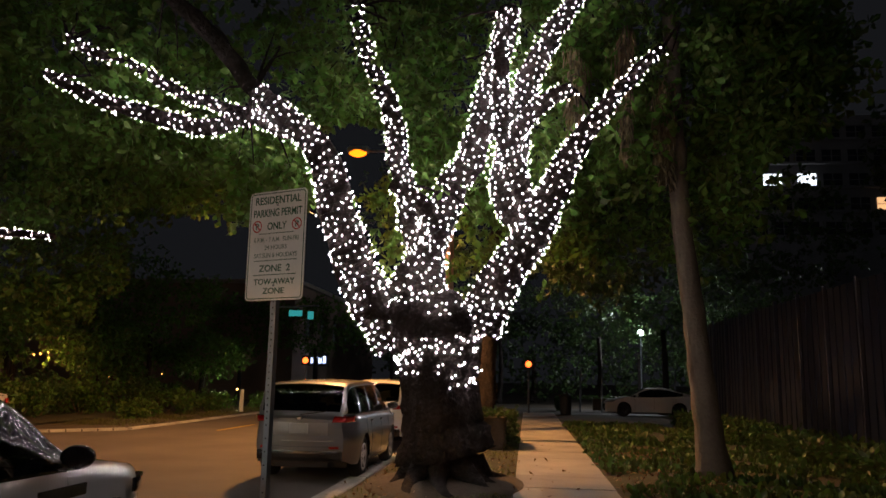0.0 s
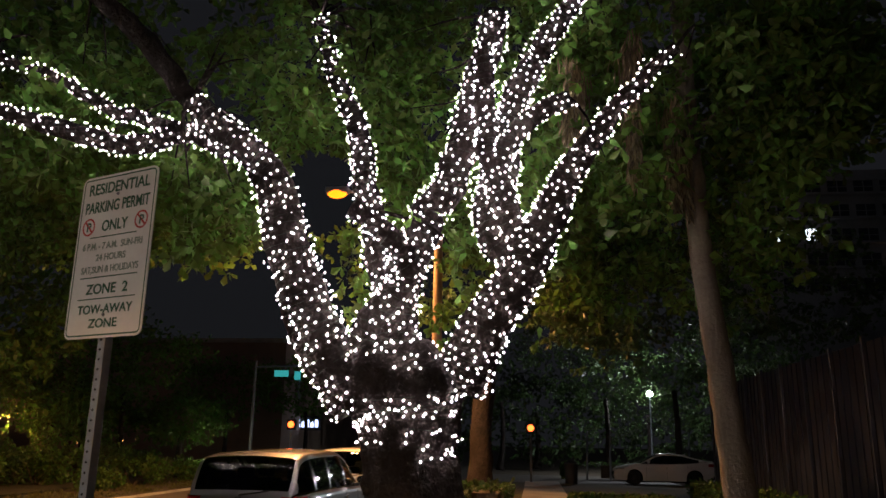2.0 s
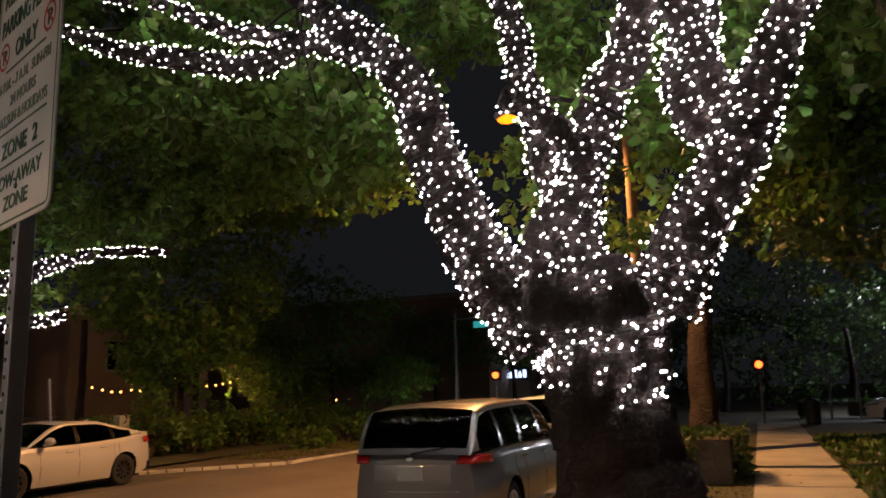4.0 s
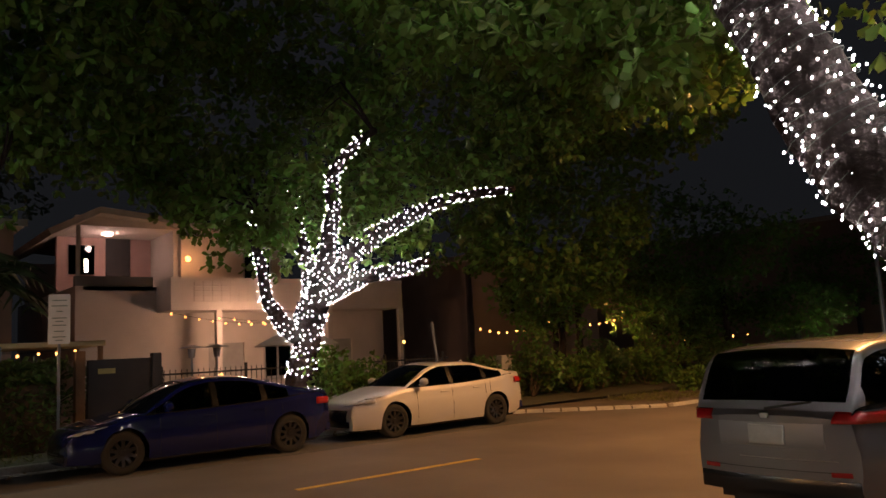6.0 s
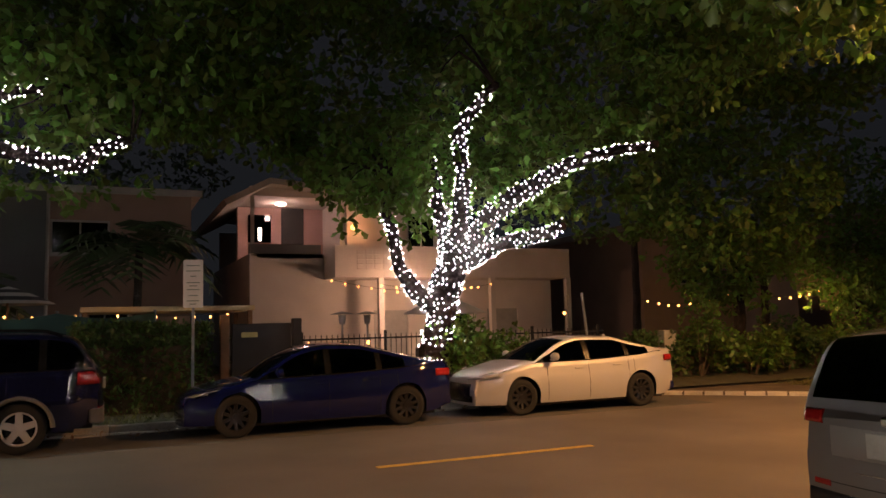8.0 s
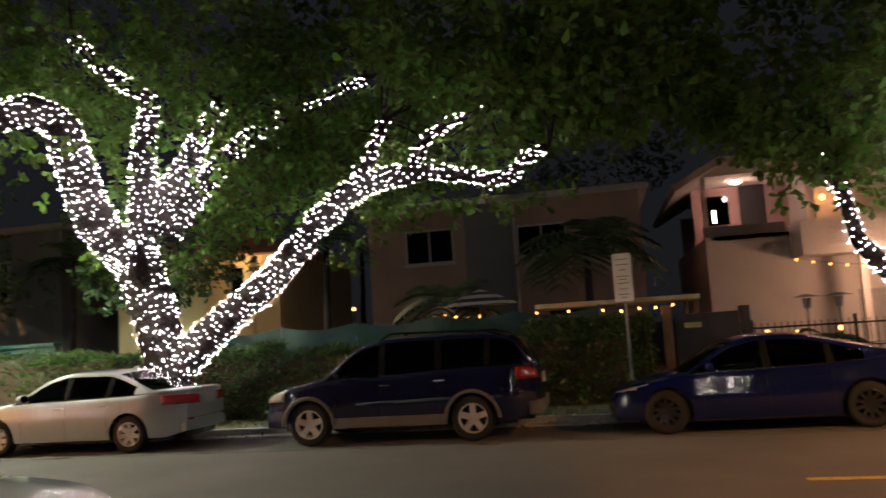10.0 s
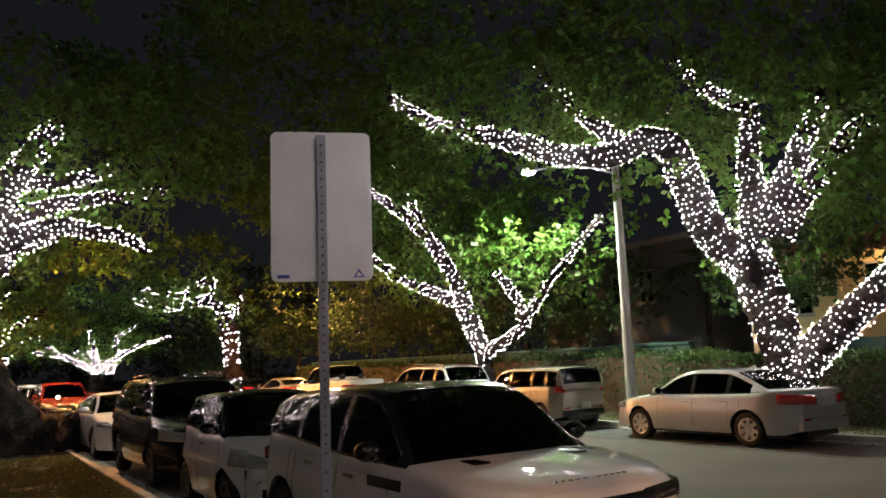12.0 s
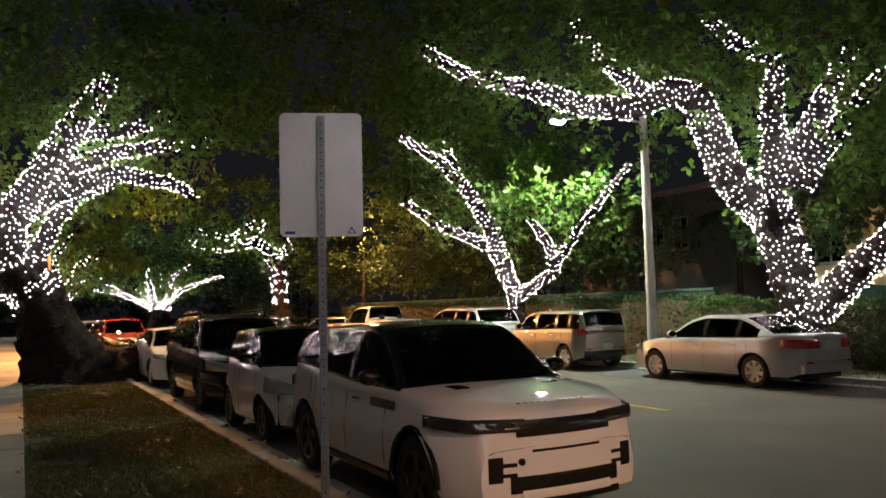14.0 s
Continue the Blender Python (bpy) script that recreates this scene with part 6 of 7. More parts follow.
def outline(bm, w, h, r, inset, wd, y):
    """A thin printed border, just proud of the plate."""
    def loop(d):
        q = []
        rr = max(r - d, 0.004)
        for cx, cz, a0 in ((w / 2 - d - rr, d + rr, -90), (w / 2 - d - rr, h - d - rr, 0), (-w / 2 + d + rr, h - d - rr, 90), (-w / 2 + d + rr, d + rr, 180)):
            q += [bm.verts.new((cx + rr * math.cos(radians(a0 + a)), y, cz + rr * math.sin(radians(a0 + a)))) for a in (0, 30, 60, 90)]
        return q
    a, b = loop(inset), loop(inset + wd)
    n = len(a)
    for k in range(n):
        bm.faces.new((a[k], a[(k + 1) % n], b[(k + 1) % n], b[k]))
    return bm


def perforated_post(parent, height, y0):
    """A square steel post with a row of punched holes."""
    part("post", boxes((-0.028, 0.028, y0, y0 + 0.05, 0, height), bevel=0.004), M_GALV, parent, "galvanised square post")
    me = bpy.data.meshes.new("hole")
    bm = rod(bmesh.new(), (0, 0, 0), (0, 0.003, 0), 0.0065, None, 8)
    bm.to_mesh(me)
    bm.free()
    me.materials.append(M_SEAM)
    z = 0.2
    while z < height - 0.03:
        for yy in (y0 + 0.0505, y0 - 0.0035):
            ob = new("hole", me)
            ob.parent = parent
            ob.location = (0, yy, z)
        z += 0.0508 if z > 1.2 else 0.1016


SW, SH_ = 0.59, 0.90
sign = thing("parking_sign", (-1.985, 5.97, 0.10), "white residential parking permit sign with green letters on a post", "sign", turn=-21.8)
face = part("panel", plate(bmesh.new(), SW, SH_, 0.003, 0.04), M_SIGN, sign, "white sign panel with round corners")
face.location = (0, 0, 2.19)
back = part("back_sheet", plate(bmesh.new(), SW, SH_, 0.002, 0.04), M_SIGNBACK, sign, "bare aluminium back")
back.location = (0, 0.004, 2.19)
rim_ = part("border", outline(bmesh.new(), SW, SH_, 0.04, 0.012, 0.008, -0.0012), M_INK, sign, "green border")
rim_.location = (0, 0, 2.19)
Z0 = 2.19
for text, size, z, wd, mt in (("RESIDENTIAL", 0.088, 0.795, 0.475, M_INK), ("PARKING PERMIT", 0.088, 0.690, 0.50, M_INK), ("ONLY", 0.084, 0.580, 0.20, M_INK),
                              ("6 P.M. - 7 A.M.  SUN-FRI", 0.052, 0.480, 0.46, M_INKGREY), ("24 HOURS", 0.052, 0.415, 0.23, M_INKGREY), ("SAT,SUN & HOLIDAYS", 0.052, 0.350, 0.44, M_INKGREY),
                              ("ZONE  2", 0.076, 0.235, 0.32, M_INK), ("TOW-AWAY", 0.066, 0.130, 0.42, M_INK), ("ZONE", 0.066, 0.055, 0.22, M_INK)):
    letters(text, size, mt, sign, 0, Z0 + z, -0.0018, wd)
for z, wd in ((0.545, 0.36), (0.322, 0.44), (0.205, 0.44)):
    part("rule", boxes((-wd / 2, wd / 2, -0.0022, -0.0008, Z0 + z, Z0 + z + 0.006)), M_INK, sign)
for x in (-0.205, 0.205):
    ring = part("no_parking_ring", bmesh.new(), M_INKRED, sign, "red no-parking ring")
    bm = bmesh.new()
    seg = 28
    for k in range(seg):
        a0, a1 = 2 * math.pi * k / seg, 2 * math.pi * (k + 1) / seg
        q = [bm.verts.new((x + r * math.cos(a), -0.0022, Z0 + 0.612 + r * math.sin(a))) for r, a in ((0.040, a0), (0.050, a0), (0.050, a1), (0.040, a1))]
        bm.faces.new(q)
    c45 = 0.043 * math.cos(radians(45))
    q = [bm.verts.new((x + sx * c45 + ox, -0.0024, Z0 + 0.612 + sz * c45 + oz)) for sx, sz, ox, oz in ((-1, 1, -0.004, -0.004), (1, -1, -0.004, -0.004), (1, -1, 0.004, 0.004), (-1, 1, 0.004, 0.004))]
    bm.faces.new(q)
    bm.to_mesh(ring.data)
    bm.free()
    letters("P", 0.07, M_INK, sign, x, Z0 + 0.588, -0.0016)
perforated_post(sign, 3.06, 0.006)
part("sticker", boxes((0.19, 0.26, 0.0062, 0.0072, Z0 + 0.02, Z0 + 0.04)), M_INKBLUE, sign, "small blue sticker")
bm = bmesh.new()
bm.faces.new([bm.verts.new(q) for q in ((-0.245, 0.0068, Z0 + 0.02), (-0.18, 0.0068, Z0 + 0.02), (-0.212, 0.0068, Z0 + 0.072))])
part("sticker", bm, M_INKBLUE, sign, "blue triangular sticker")
bm = bmesh.new()
bm.faces.new([bm.verts.new(q) for q in ((-0.232, 0.0074, Z0 + 0.026), (-0.193, 0.0074, Z0 + 0.026), (-0.212, 0.0074, Z0 + 0.056))])
part("sticker_field", bm, M_SIGNBACK, sign)
for z in (0.12, 0.78):
    part("bolt", rod(bmesh.new(), (0, -0.006, Z0 + z), (0, 0, Z0 + z), 0.009, None, 8), M_GALV, sign)

sign2 = thing("parking_sign", (-15.3, 9.41, 0.10), "pale faded parking sign on a thin post by the hedge", "sign", turn=75)
p2 = part("panel", plate(bmesh.new(), 0.36, 0.90, 0.003, 0.03), M_SIGN, sign2, "white sign panel")
p2.location = (0, 0, 2.03)
for z, wd in ((0.78, 0.32), (0.68, 0.34), (0.58, 0.14), (0.46, 0.32), (0.40, 0.18), (0.33, 0.30), (0.22, 0.22), (0.12, 0.28), (0.06, 0.16)):
    part("text_bar", boxes((-wd * 0.38, wd * 0.38, -0.002, -0.0006, 2.03 + z, 2.048 + z)), M_INKGREY, sign2)
part("post", boxes((-0.024, 0.024, 0.005, 0.05, 0, 2.9), bevel=0.003), M_GALV, sign2)


def lamp_post(label, x, y, arm, height, material, lens, name="street_lamp", arm_y=0.0):
    ob = thing(name, (x, y, 0.1), label, "street lamp")
    part("pole", rod(bmesh.new(), (0, 0, 0), (0, 0, height), 0.15, 0.10, 16), material, ob, "round tapered pole", smooth=False)
    part("base", rod(bmesh.new(), (0, 0, 0), (0, 0, 0.25), 0.2, 0.17, 16), material, ob)
    bm = bmesh.new()
    pts = [(0, 0, height - 0.25), (arm * 0.3, arm_y * 0.3, height + 0.05), (arm * 0.7, arm_y * 0.7, height + 0.22), (arm, arm_y, height + 0.25)]
    for a, b in zip(pts[:-1], pts[1:]):
        rod(bm, a, b, 0.035, None, 8)
    part("arm", bm, M_GALV, ob)
    bm = bmesh.new()
    s = 1 if arm > 0 else -1
    box(bm, arm - 0.12 * s, arm + 0.5 * s, arm_y - 0.15, arm_y + 0.15, height + 0.2, height + 0.36, bevel=0.05)
    part("lamp_head", bm, M_GALV, ob)
    bm = bmesh.new()
    bmesh.ops.create_uvsphere(bm, u_segments=14, v_segments=8, radius=1, matrix=Matrix.Translation((arm + 0.2 * s, arm_y, height + 0.2)) @ Matrix.Diagonal((0.26, 0.17, 0.12, 1)))
    part("lens", bm, lens, ob, "glowing lamp lens", smooth=True)
    return ob


M_LED = glow("led_lens", (0.85, 1.0, 0.85), 40.0)
lamp_post("wooden street lamp pole with a glowing orange lamp", -2.1, 21.0, -2.5, 7.75, M_WOODPOLE, M_SODIUM)
lamp_post("wooden street lamp pole with an orange lamp down the street", -1.0, -24.0, -2.5, 7.5, M_WOODPOLE, M_SODIUM)
lamp_post("grey concrete lamp post by the far kerb", -15.3, -4.66, 1.1, 6.9, M_POLE, M_LED, arm_y=-2.2)

M_SIG_RED = glow("signal_red", (1.0, 0.03, 0.02), 4.0)
M_SIG_AMBER = glow("signal_hand", (1.0, 0.12, 0.02), 4.0)
M_NEON = glow("shop_sign", (0.55, 0.65, 1.0), 2.0)
M_TEAL = glow("lit_street_sign", (0.03, 0.30, 0.30), 0.7)


def signal(label, x, y, z, lit, size=0.3, lamps=1):
    ob = thing("traffic_signal", (x, y, 0.0), label, "traffic signal")
    part("pole", rod(bmesh.new(), (0, 0, 0), (0, 0, z - 0.05 if lamps == 1 else z + 1.2), 0.06, 0.05, 10), M_GALV, ob)
    part("housing", boxes((-size * 0.7, size * 0.7, -0.14, 0.1, z - size * 0.8 * lamps, z + size * 0.8), bevel=0.03), M_DARK, ob)
    bm = bmesh.new()
    rod(bm, (0, -0.17, z), (0, -0.13, z), size * 0.5, None, 16)
    part("lamp", bm, lit, ob, "glowing signal lamp")
    return ob


signal("pedestrian signal glowing red beside the crossing", 0.12, 38.2, 2.45, M_SIG_AMBER)
signal("pedestrian signal glowing amber across the street", -11.0, 38.2, 2.45, M_SIG_AMBER)
signal("traffic signal showing red over the crossing", -6.4, 50.0, 5.2, M_SIG_RED, 0.36, 3)
mast = thing("street_name_sign", (-12.4, 38.6, 0.05), "glowing green street name signs on a mast", "sign")
part("pole", rod(bmesh.new(), (-0.7, 0, 0), (-0.7, 0, 5.4), 0.09, 0.06, 10), M_GALV, mast)
part("arm", rod(bmesh.new(), (-0.7, 0, 5.1), (1.8, 0, 5.2), 0.05, None, 8), M_GALV, mast)
part("panel", boxes((0.25, 0.95, -0.03, 0.03, 4.65, 4.95), bevel=0.01), M_TEAL, mast, "lit green panel")
part("panel", boxes((1.25, 1.55, -0.03, 0.03, 4.5, 4.9), bevel=0.01), M_TEAL, mast, "lit green panel")
shop = thing("shop_sign", (-15.6, 56, 2.6), "blurred blue-white lit sign in the distance", "sign")
for k in range(6):
    part("letter_bar", boxes((-0.9 + k * 0.32, -0.68 + k * 0.32, -0.03, 0.03, 0.0, 0.42 + 0.1 * (k % 2)), bevel=0.02), M_NEON, shop)
part("backing", boxes((-1.1, 1.1, 0.05, 0.1, -0.2, 0.8)), M_DARK, shop)
part("post", boxes((-0.05, 0.05, 0.1, 0.2, -2.6, 0.4)), M_DARK, shop)

bin_ = thing("litter_bin", (1.85, 37.4, 0.12), "dark litter bin beside the pavement", "bin")
part("drum", rod(bmesh.new(), (0, 0, 0), (0, 0, 0.85), 0.26, 0.30, 16), M_DARK, bin_)
part("lid", rod(bmesh.new(), (0, 0, 0.85), (0, 0, 0.98), 0.31, 0.14, 16), M_DARK, bin_)

M_WHITELAMP = glow("white_lamp", (0.9, 0.95, 1.0), 60.0)
yard_lamp = thing("street_lamp", (8.9, 62.0, 0.0), "distant white street lamp", "street lamp")
part("pole", rod(bmesh.new(), (0, 0, 0), (0, 0, 5.4), 0.07, 0.05, 10), M_GALV, yard_lamp)
bm = bmesh.new()
bmesh.ops.create_uvsphere(bm, u_segments=12, v_segments=8, radius=0.22, matrix=Matrix.Translation((0, 0, 5.5)))
part("globe", bm, M_WHITELAMP, yard_lamp, "glowing white globe")
for k, (x, y) in enumerate([(4.0, 42.5), (2.9, 43.0), (8.0, 43.5)]):
    ob = thing("bollard_post", (x, y, 0.05), "slim pale post beyond the lawn", "post")
    part("post", rod(bmesh.new(), (0, 0, 0), (0.05, 0, 2.4), 0.05, None, 8), M_GALV, ob)
for k, (x, y) in enumerate([(-12.3, 33.0)]):
    ob = thing("marker_post", (x, y, 0.1), "stout pale marker post on the verge", "post")
    part("post", rod(bmesh.new(), (0, 0, 0), (0, 0, 0.95), 0.09, None, 12), M_SIGN, ob)
box_ = thing("utility_box", (-17.1, 21.9, 0.1), "small pale utility cabinet on a post", "utility box")
part("cabinet", boxes((-0.15, 0.15, -0.2, 0.2, 0.75, 1.3), bevel=0.02), M_POLE, box_)
part("post", boxes((-0.04, 0.04, -0.04, 0.04, 0, 0.75)), M_GALV, box_)
pole2 = thing("guy_pole", (-16.4, 19.0, 0.1), "thin leaning pole with a white band", "pole")
part("pole", rod(bmesh.new(), (0, 0, 0), (0, -0.25, 2.3), 0.035, None, 8), M_GALV, pole2)
part("band", rod(bmesh.new(), (0, -0.08, 0.85), (0, -0.13, 1.25), 0.045, None, 8), M_SIGN, pole2, "white plastic band")
M_HEADON = glow("headlights_on", (0.8, 0.88, 1.0), 70.0)
for x in (-0.62, 0.62):
    bm = bmesh.new()
    bmesh.ops.create_uvsphere(bm, u_segments=12, v_segments=8, radius=0.13, matrix=Matrix.Translation((x, 2.38, 0.70)))
    part("headlamp", bm, M_HEADON, far_car, "bright white headlamp")

# ---- houses and fences across the street ----
M_FRAME = surface("window_frame", (0.30, 0.29, 0.28), 0.6, 0, 50, 4, 0.15, 0.05, 0.001)
M_PORCH = surface("red_porch_wall", (0.42, 0.27, 0.25), 0.9, 0, 35, 1, 0.2, 0.2, 0.004)
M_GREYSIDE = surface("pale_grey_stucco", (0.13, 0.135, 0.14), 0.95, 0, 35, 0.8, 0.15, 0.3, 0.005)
M_AWNING = surface("awning_canvas", (0.45, 0.44, 0.42), 0.9, 0, 60, 2, 0.15, 0.1, 0.002)
M_AWNING_DARK = surface("dark_canvas", (0.03, 0.03, 0.035), 0.9, 0, 60, 2, 0.15, 0.1, 0.002)
M_IRON = surface("wrought_iron", (0.012, 0.012, 0.013), 0.5, 0.4, 60, 4, 0.3, 0.1, 0.001)
M_WOOD = surface("patio_wood", (0.22, 0.12, 0.06), 0.8, 0, 40, 3, 0.4, 0.3, 0.003)


def wall_with_holes(parent, name, x, thick, y0, y1, z0, z1, holes, material):
    """A wall across the view with real openings: holes are (y0, y1, z0, z1)."""
    ysp = sorted({y0, y1, *[h[0] for h in holes], *[h[1] for h in holes]})
    zsp = sorted({z0, z1, *[h[2] for h in holes], *[h[3] for h in holes]})
    bm = bmesh.new()
    for a, b in zip(ysp[:-1], ysp[1:]):
        for c, d in zip(zsp[:-1], zsp[1:]):
            if not any(h[0] <= a and b <= h[1] and h[2] <= c and d <= h[3] for h in holes):
                box(bm, x - thick, x, a, b, c, d)
    bmesh.ops.remove_doubles(bm, verts=bm.verts, dist=0.0005)
    return part(name, bm, material, parent)


def window(parent, x, y0, y1, z0, z1, bars=1, lit=None):
    """Frame, bars and pane set into a wall's opening."""
    w = new("window")
    w.parent = parent
    bm = bmesh.new()
    f = 0.06
    for r in ((x - 0.1, x + 0.02, y0, y0 + f, z0, z1), (x - 0.1, x + 0.02, y1 - f, y1, z0, z1), (x - 0.1, x + 0.02, y0 + f, y1 - f, z0, z0 + f), (x - 0.1, x + 0.02, y0 + f, y1 - f, z1 - f, z1)):
        box(bm, *r)
    for k in range(bars):
        yy = y0 + (y1 - y0) * (k + 1) / (bars + 1)
        box(bm, x - 0.08, x, yy - 0.025, yy + 0.025, z0 + f, z1 - f)
    part("frame", bm, M_FRAME, w)
    part("pane", boxes((x - 0.06, x - 0.05, y0 + f, y1 - f, z0 + f, z1 - f)), lit or M_WINDOW, w)
    part("sill", boxes((x + 0.0, x + 0.08, y0 - 0.05, y1 + 0.05, z0 - 0.07, z0 - 0.005), bevel=0.01), M_FRAME, w)
    return w


# white two-storey house with the balcony and the patio
house = thing("house", (0, 0, 0), "white stuccoed house with a balcony and a warm-lit patio", "house")
wall_with_holes(house, "wall", -28.0, 0.25, 12.6, 25.0, 0, 4.4, [(17.2, 18.6, 0.1, 2.3), (19.4, 21.2, 0.9, 2.3), (22.0, 23.4, 0.1, 2.3)], M_STUCCO)
wall_with_holes(house, "wall", -28.0, 0.25, 16.2, 20.2, 4.4, 6.3, [(18.6, 19.8, 4.6, 6.0)], M_STUCCO)
part("side_wall", boxes((-38, -28.25, 12.6, 12.85, 0, 4.4)), M_STUCCO, house)
part("side_wall", boxes((-38, -28.25, 24.75, 25.0, 0, 4.4)), M_STUCCO, house)
part("side_wall", boxes((-38, -37.75, 12.85, 24.75, 0, 6.3)), M_STUCCO, house)
part("porch_back", boxes((-31.0, -30.8, 12.6, 16.2, 4.4, 6.9)), M_PORCH, house, "reddish porch wall")
part("porch_door", boxes((-30.79, -30.72, 14.3, 15.2, 4.45, 6.5), bevel=0.02), M_DARK, house, "dark door")
part("porch_side", boxes((-31.0, -28.25, 16.0, 16.2, 4.4, 6.6)), M_STUCCO, house)
part("upper_floor", boxes((-38, -28.0, 12.85, 24.75, 4.25, 4.4)), M_STUCCO, house)
part("porch_ceiling", boxes((-31.0, -28.0, 12.6, 16.0, 6.5, 6.56)), M_STUCCO, house, "pale loggia ceiling")
bm = bmesh.new()
bmesh.ops.create_uvsphere(bm, u_segments=14, v_segments=8, radius=1, matrix=Matrix.Translation((-29.4, 14.0, 6.45)) @ Matrix.Diagonal((0.22, 0.22, 0.08, 1)))
part("ceiling_lamp", bm, glow("ceiling_lamp_glass", (1.0, 0.75, 0.62), 3.0), house, "glowing round ceiling lamp", smooth=True)
part("porch_window", boxes((-30.79, -30.74, 13.0, 13.9, 5.1, 6.2), bevel=0.01), M_WINDOW, house)
part("porch_parapet", boxes((-28.3, -28.05, 12.6, 15.2, 4.4, 4.75)), M_GREYSIDE, house)
part("porch_post", boxes((-28.2, -28.08, 12.65, 12.77, 4.75, 6.6)), M_FRAME, house)
roof = bmesh.new()
v = [roof.verts.new(q) for q in ((-27.3, 11.6, 6.2), (-27.3, 13.2, 7.05), (-27.3, 16.6, 6.75), (-27.3, 20.6, 6.35), (-38.4, 11.6, 6.2), (-38.4, 13.2, 7.05), (-38.4, 16.6, 6.75), (-38.4, 20.6, 6.35))]
for f in ((0, 1, 5, 4), (1, 2, 6, 5), (2, 3, 7, 6)):
    roof.faces.new([v[i] for i in f])
rf = part("roof", roof, M_ROOF, house)
so = rf.modifiers.new("thickness", "SOLIDIFY")
so.thickness = 0.22
part("gable", boxes((-28.2, -28.0, 12.6, 16.2, 6.55, 6.85)), M_STUCCO, house)
part("balcony_floor", boxes((-27.98, -26.5, 15.3, 25.0, 3.45, 3.6)), M_STUCCO, house)
balc = part("balcony_parapet", boxes((-26.62, -26.5, 15.3, 25.0, 3.6, 4.6), (-27.98, -26.62, 15.3, 15.42, 3.6, 4.6)), M_STUCCO, house)
for j in range(4):
    for k in range(8):
        part("grille_block", boxes((-26.49, -26.46, 16.1 + k * 0.33, 16.36 + k * 0.33, 3.75 + j * 0.19, 3.9 + j * 0.19), bevel=0.01), M_STUCCO, house)
for y in (16.9, 21.4, 24.8):
    part("balcony_post", boxes((-26.66, -26.46, y, y + 0.2, 0, 3.44)), M_STUCCO, house)
window(house, -28.0, 19.4, 21.2, 0.9, 2.3, 2)
window(house, -28.0, 18.6, 19.8, 4.6, 6.0, 1)
for y in (17.2, 22.0):
    part("patio_door", boxes((-28.15, -28.08, y, y + 1.4, 0.1, 2.3)), M_FRAME, house, "pale patio door")
part("ground_slab", boxes((-38, -24.0, 12.6, 25.0, 0, 0.14)), M_CONCRETE, house)
bm = bmesh.new()
bmesh.ops.create_uvsphere(bm, u_segments=12, v_segments=8, radius=0.10, matrix=Matrix.Translation((-27.85, 16.4, 5.42)))
part("wall_lamp", bm, M_WARMBULB, house, "glowing wall lamp")
part("porch_lamp", boxes((-28.3, -28.2, 12.95, 13.05, 4.9, 5.35), bevel=0.02), glow("porch_tube", (1.0, 0.8, 0.65), 8.0), house, "glowing porch lamp")

# beige apartment house
apart_ = thing("house", (0, 0, 0), "beige two-storey apartment house with flat roof and dark windows", "house")
wall_with_holes(apart_, "wall", -26.0, 0.25, 1.2, 4.6, 0, 6.0, [(2.5, 4.2, 4.1, 5.28)], M_BEIGE)
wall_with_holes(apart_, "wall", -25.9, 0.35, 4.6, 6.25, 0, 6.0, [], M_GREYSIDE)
wall_with_holes(apart_, "wall", -26.0, 0.25, 6.25, 10.4, 0, 6.0, [(6.35, 8.0, 4.1, 5.15), (7.2, 8.6, 1.2, 2.4)], M_BEIGE)
part("side_wall", boxes((-36, -26.25, 1.2, 1.45, 0, 6.0)), M_BEIGE, apart_)
part("side_wall", boxes((-36, -26.25, 10.15, 10.4, 0, 6.0)), M_BEIGE, apart_)
part("side_wall", boxes((-36, -35.75, 1.45, 10.15, 0, 6.0)), M_BEIGE, apart_)
part("roof", boxes((-36.2, -25.55, 0.9, 10.7, 6.0, 6.16), bevel=0.02), M_ROOF, apart_, "flat roof with pale edge")
part("fascia", boxes((-25.56, -25.5, 0.9, 10.7, 5.94, 6.14)), M_FRAME, apart_, "pale roof fascia")
window(apart_, -26.0, 2.5, 4.2, 4.1, 5.28, 1)
window(apart_, -26.0, 6.35, 8.0, 4.1, 5.15, 1)
window(apart_, -26.0, 7.2, 8.6, 1.2, 2.4, 1)
part("downpipe", rod(bmesh.new(), (-25.86, 6.3, 0.1), (-25.86, 6.3, 5.9), 0.05, None, 8), M_FRAME, apart_)

# cream bungalow with the porch light
bung = thing("house", (0, 0, 0), "cream bungalow with clay-tiled roof and a lit porch", "house")
wall_with_holes(bung, "wall", -26.0, 0.25, -8.6, -2.2, 0, 4.95, [(-4.1, -3.5, 3.4, 4.6), (-7.2, -6.0, 3.0, 4.4)], M_CREAM)
part("side_wall", boxes((-34, -26.25, -8.6, -8.35, 0, 4.95)), M_CREAM, bung)
part("side_wall", boxes((-34, -26.25, -2.45, -2.2, 0, 4.95)), M_CREAM, bung)
bm = bmesh.new()
v = [bm.verts.new(q) for q in ((-25.4, -9.2, 4.95), (-25.4, -1.7, 4.95), (-34.6, -1.7, 4.95), (-34.6, -9.2, 4.95), (-28.5, -6.6, 6.2), (-28.5, -4.2, 6.2), (-31.5, -4.2, 6.2), (-31.5, -6.6, 6.2))]
for f in ((0, 1, 5, 4), (1, 2, 6, 5), (2, 3, 7, 6), (3, 0, 4, 7), (4, 5, 6, 7), (3, 2, 1, 0)):
    bm.faces.new([v[i] for i in f])
part("roof", bm, M_TILE, bung, "hipped clay-tile roof")
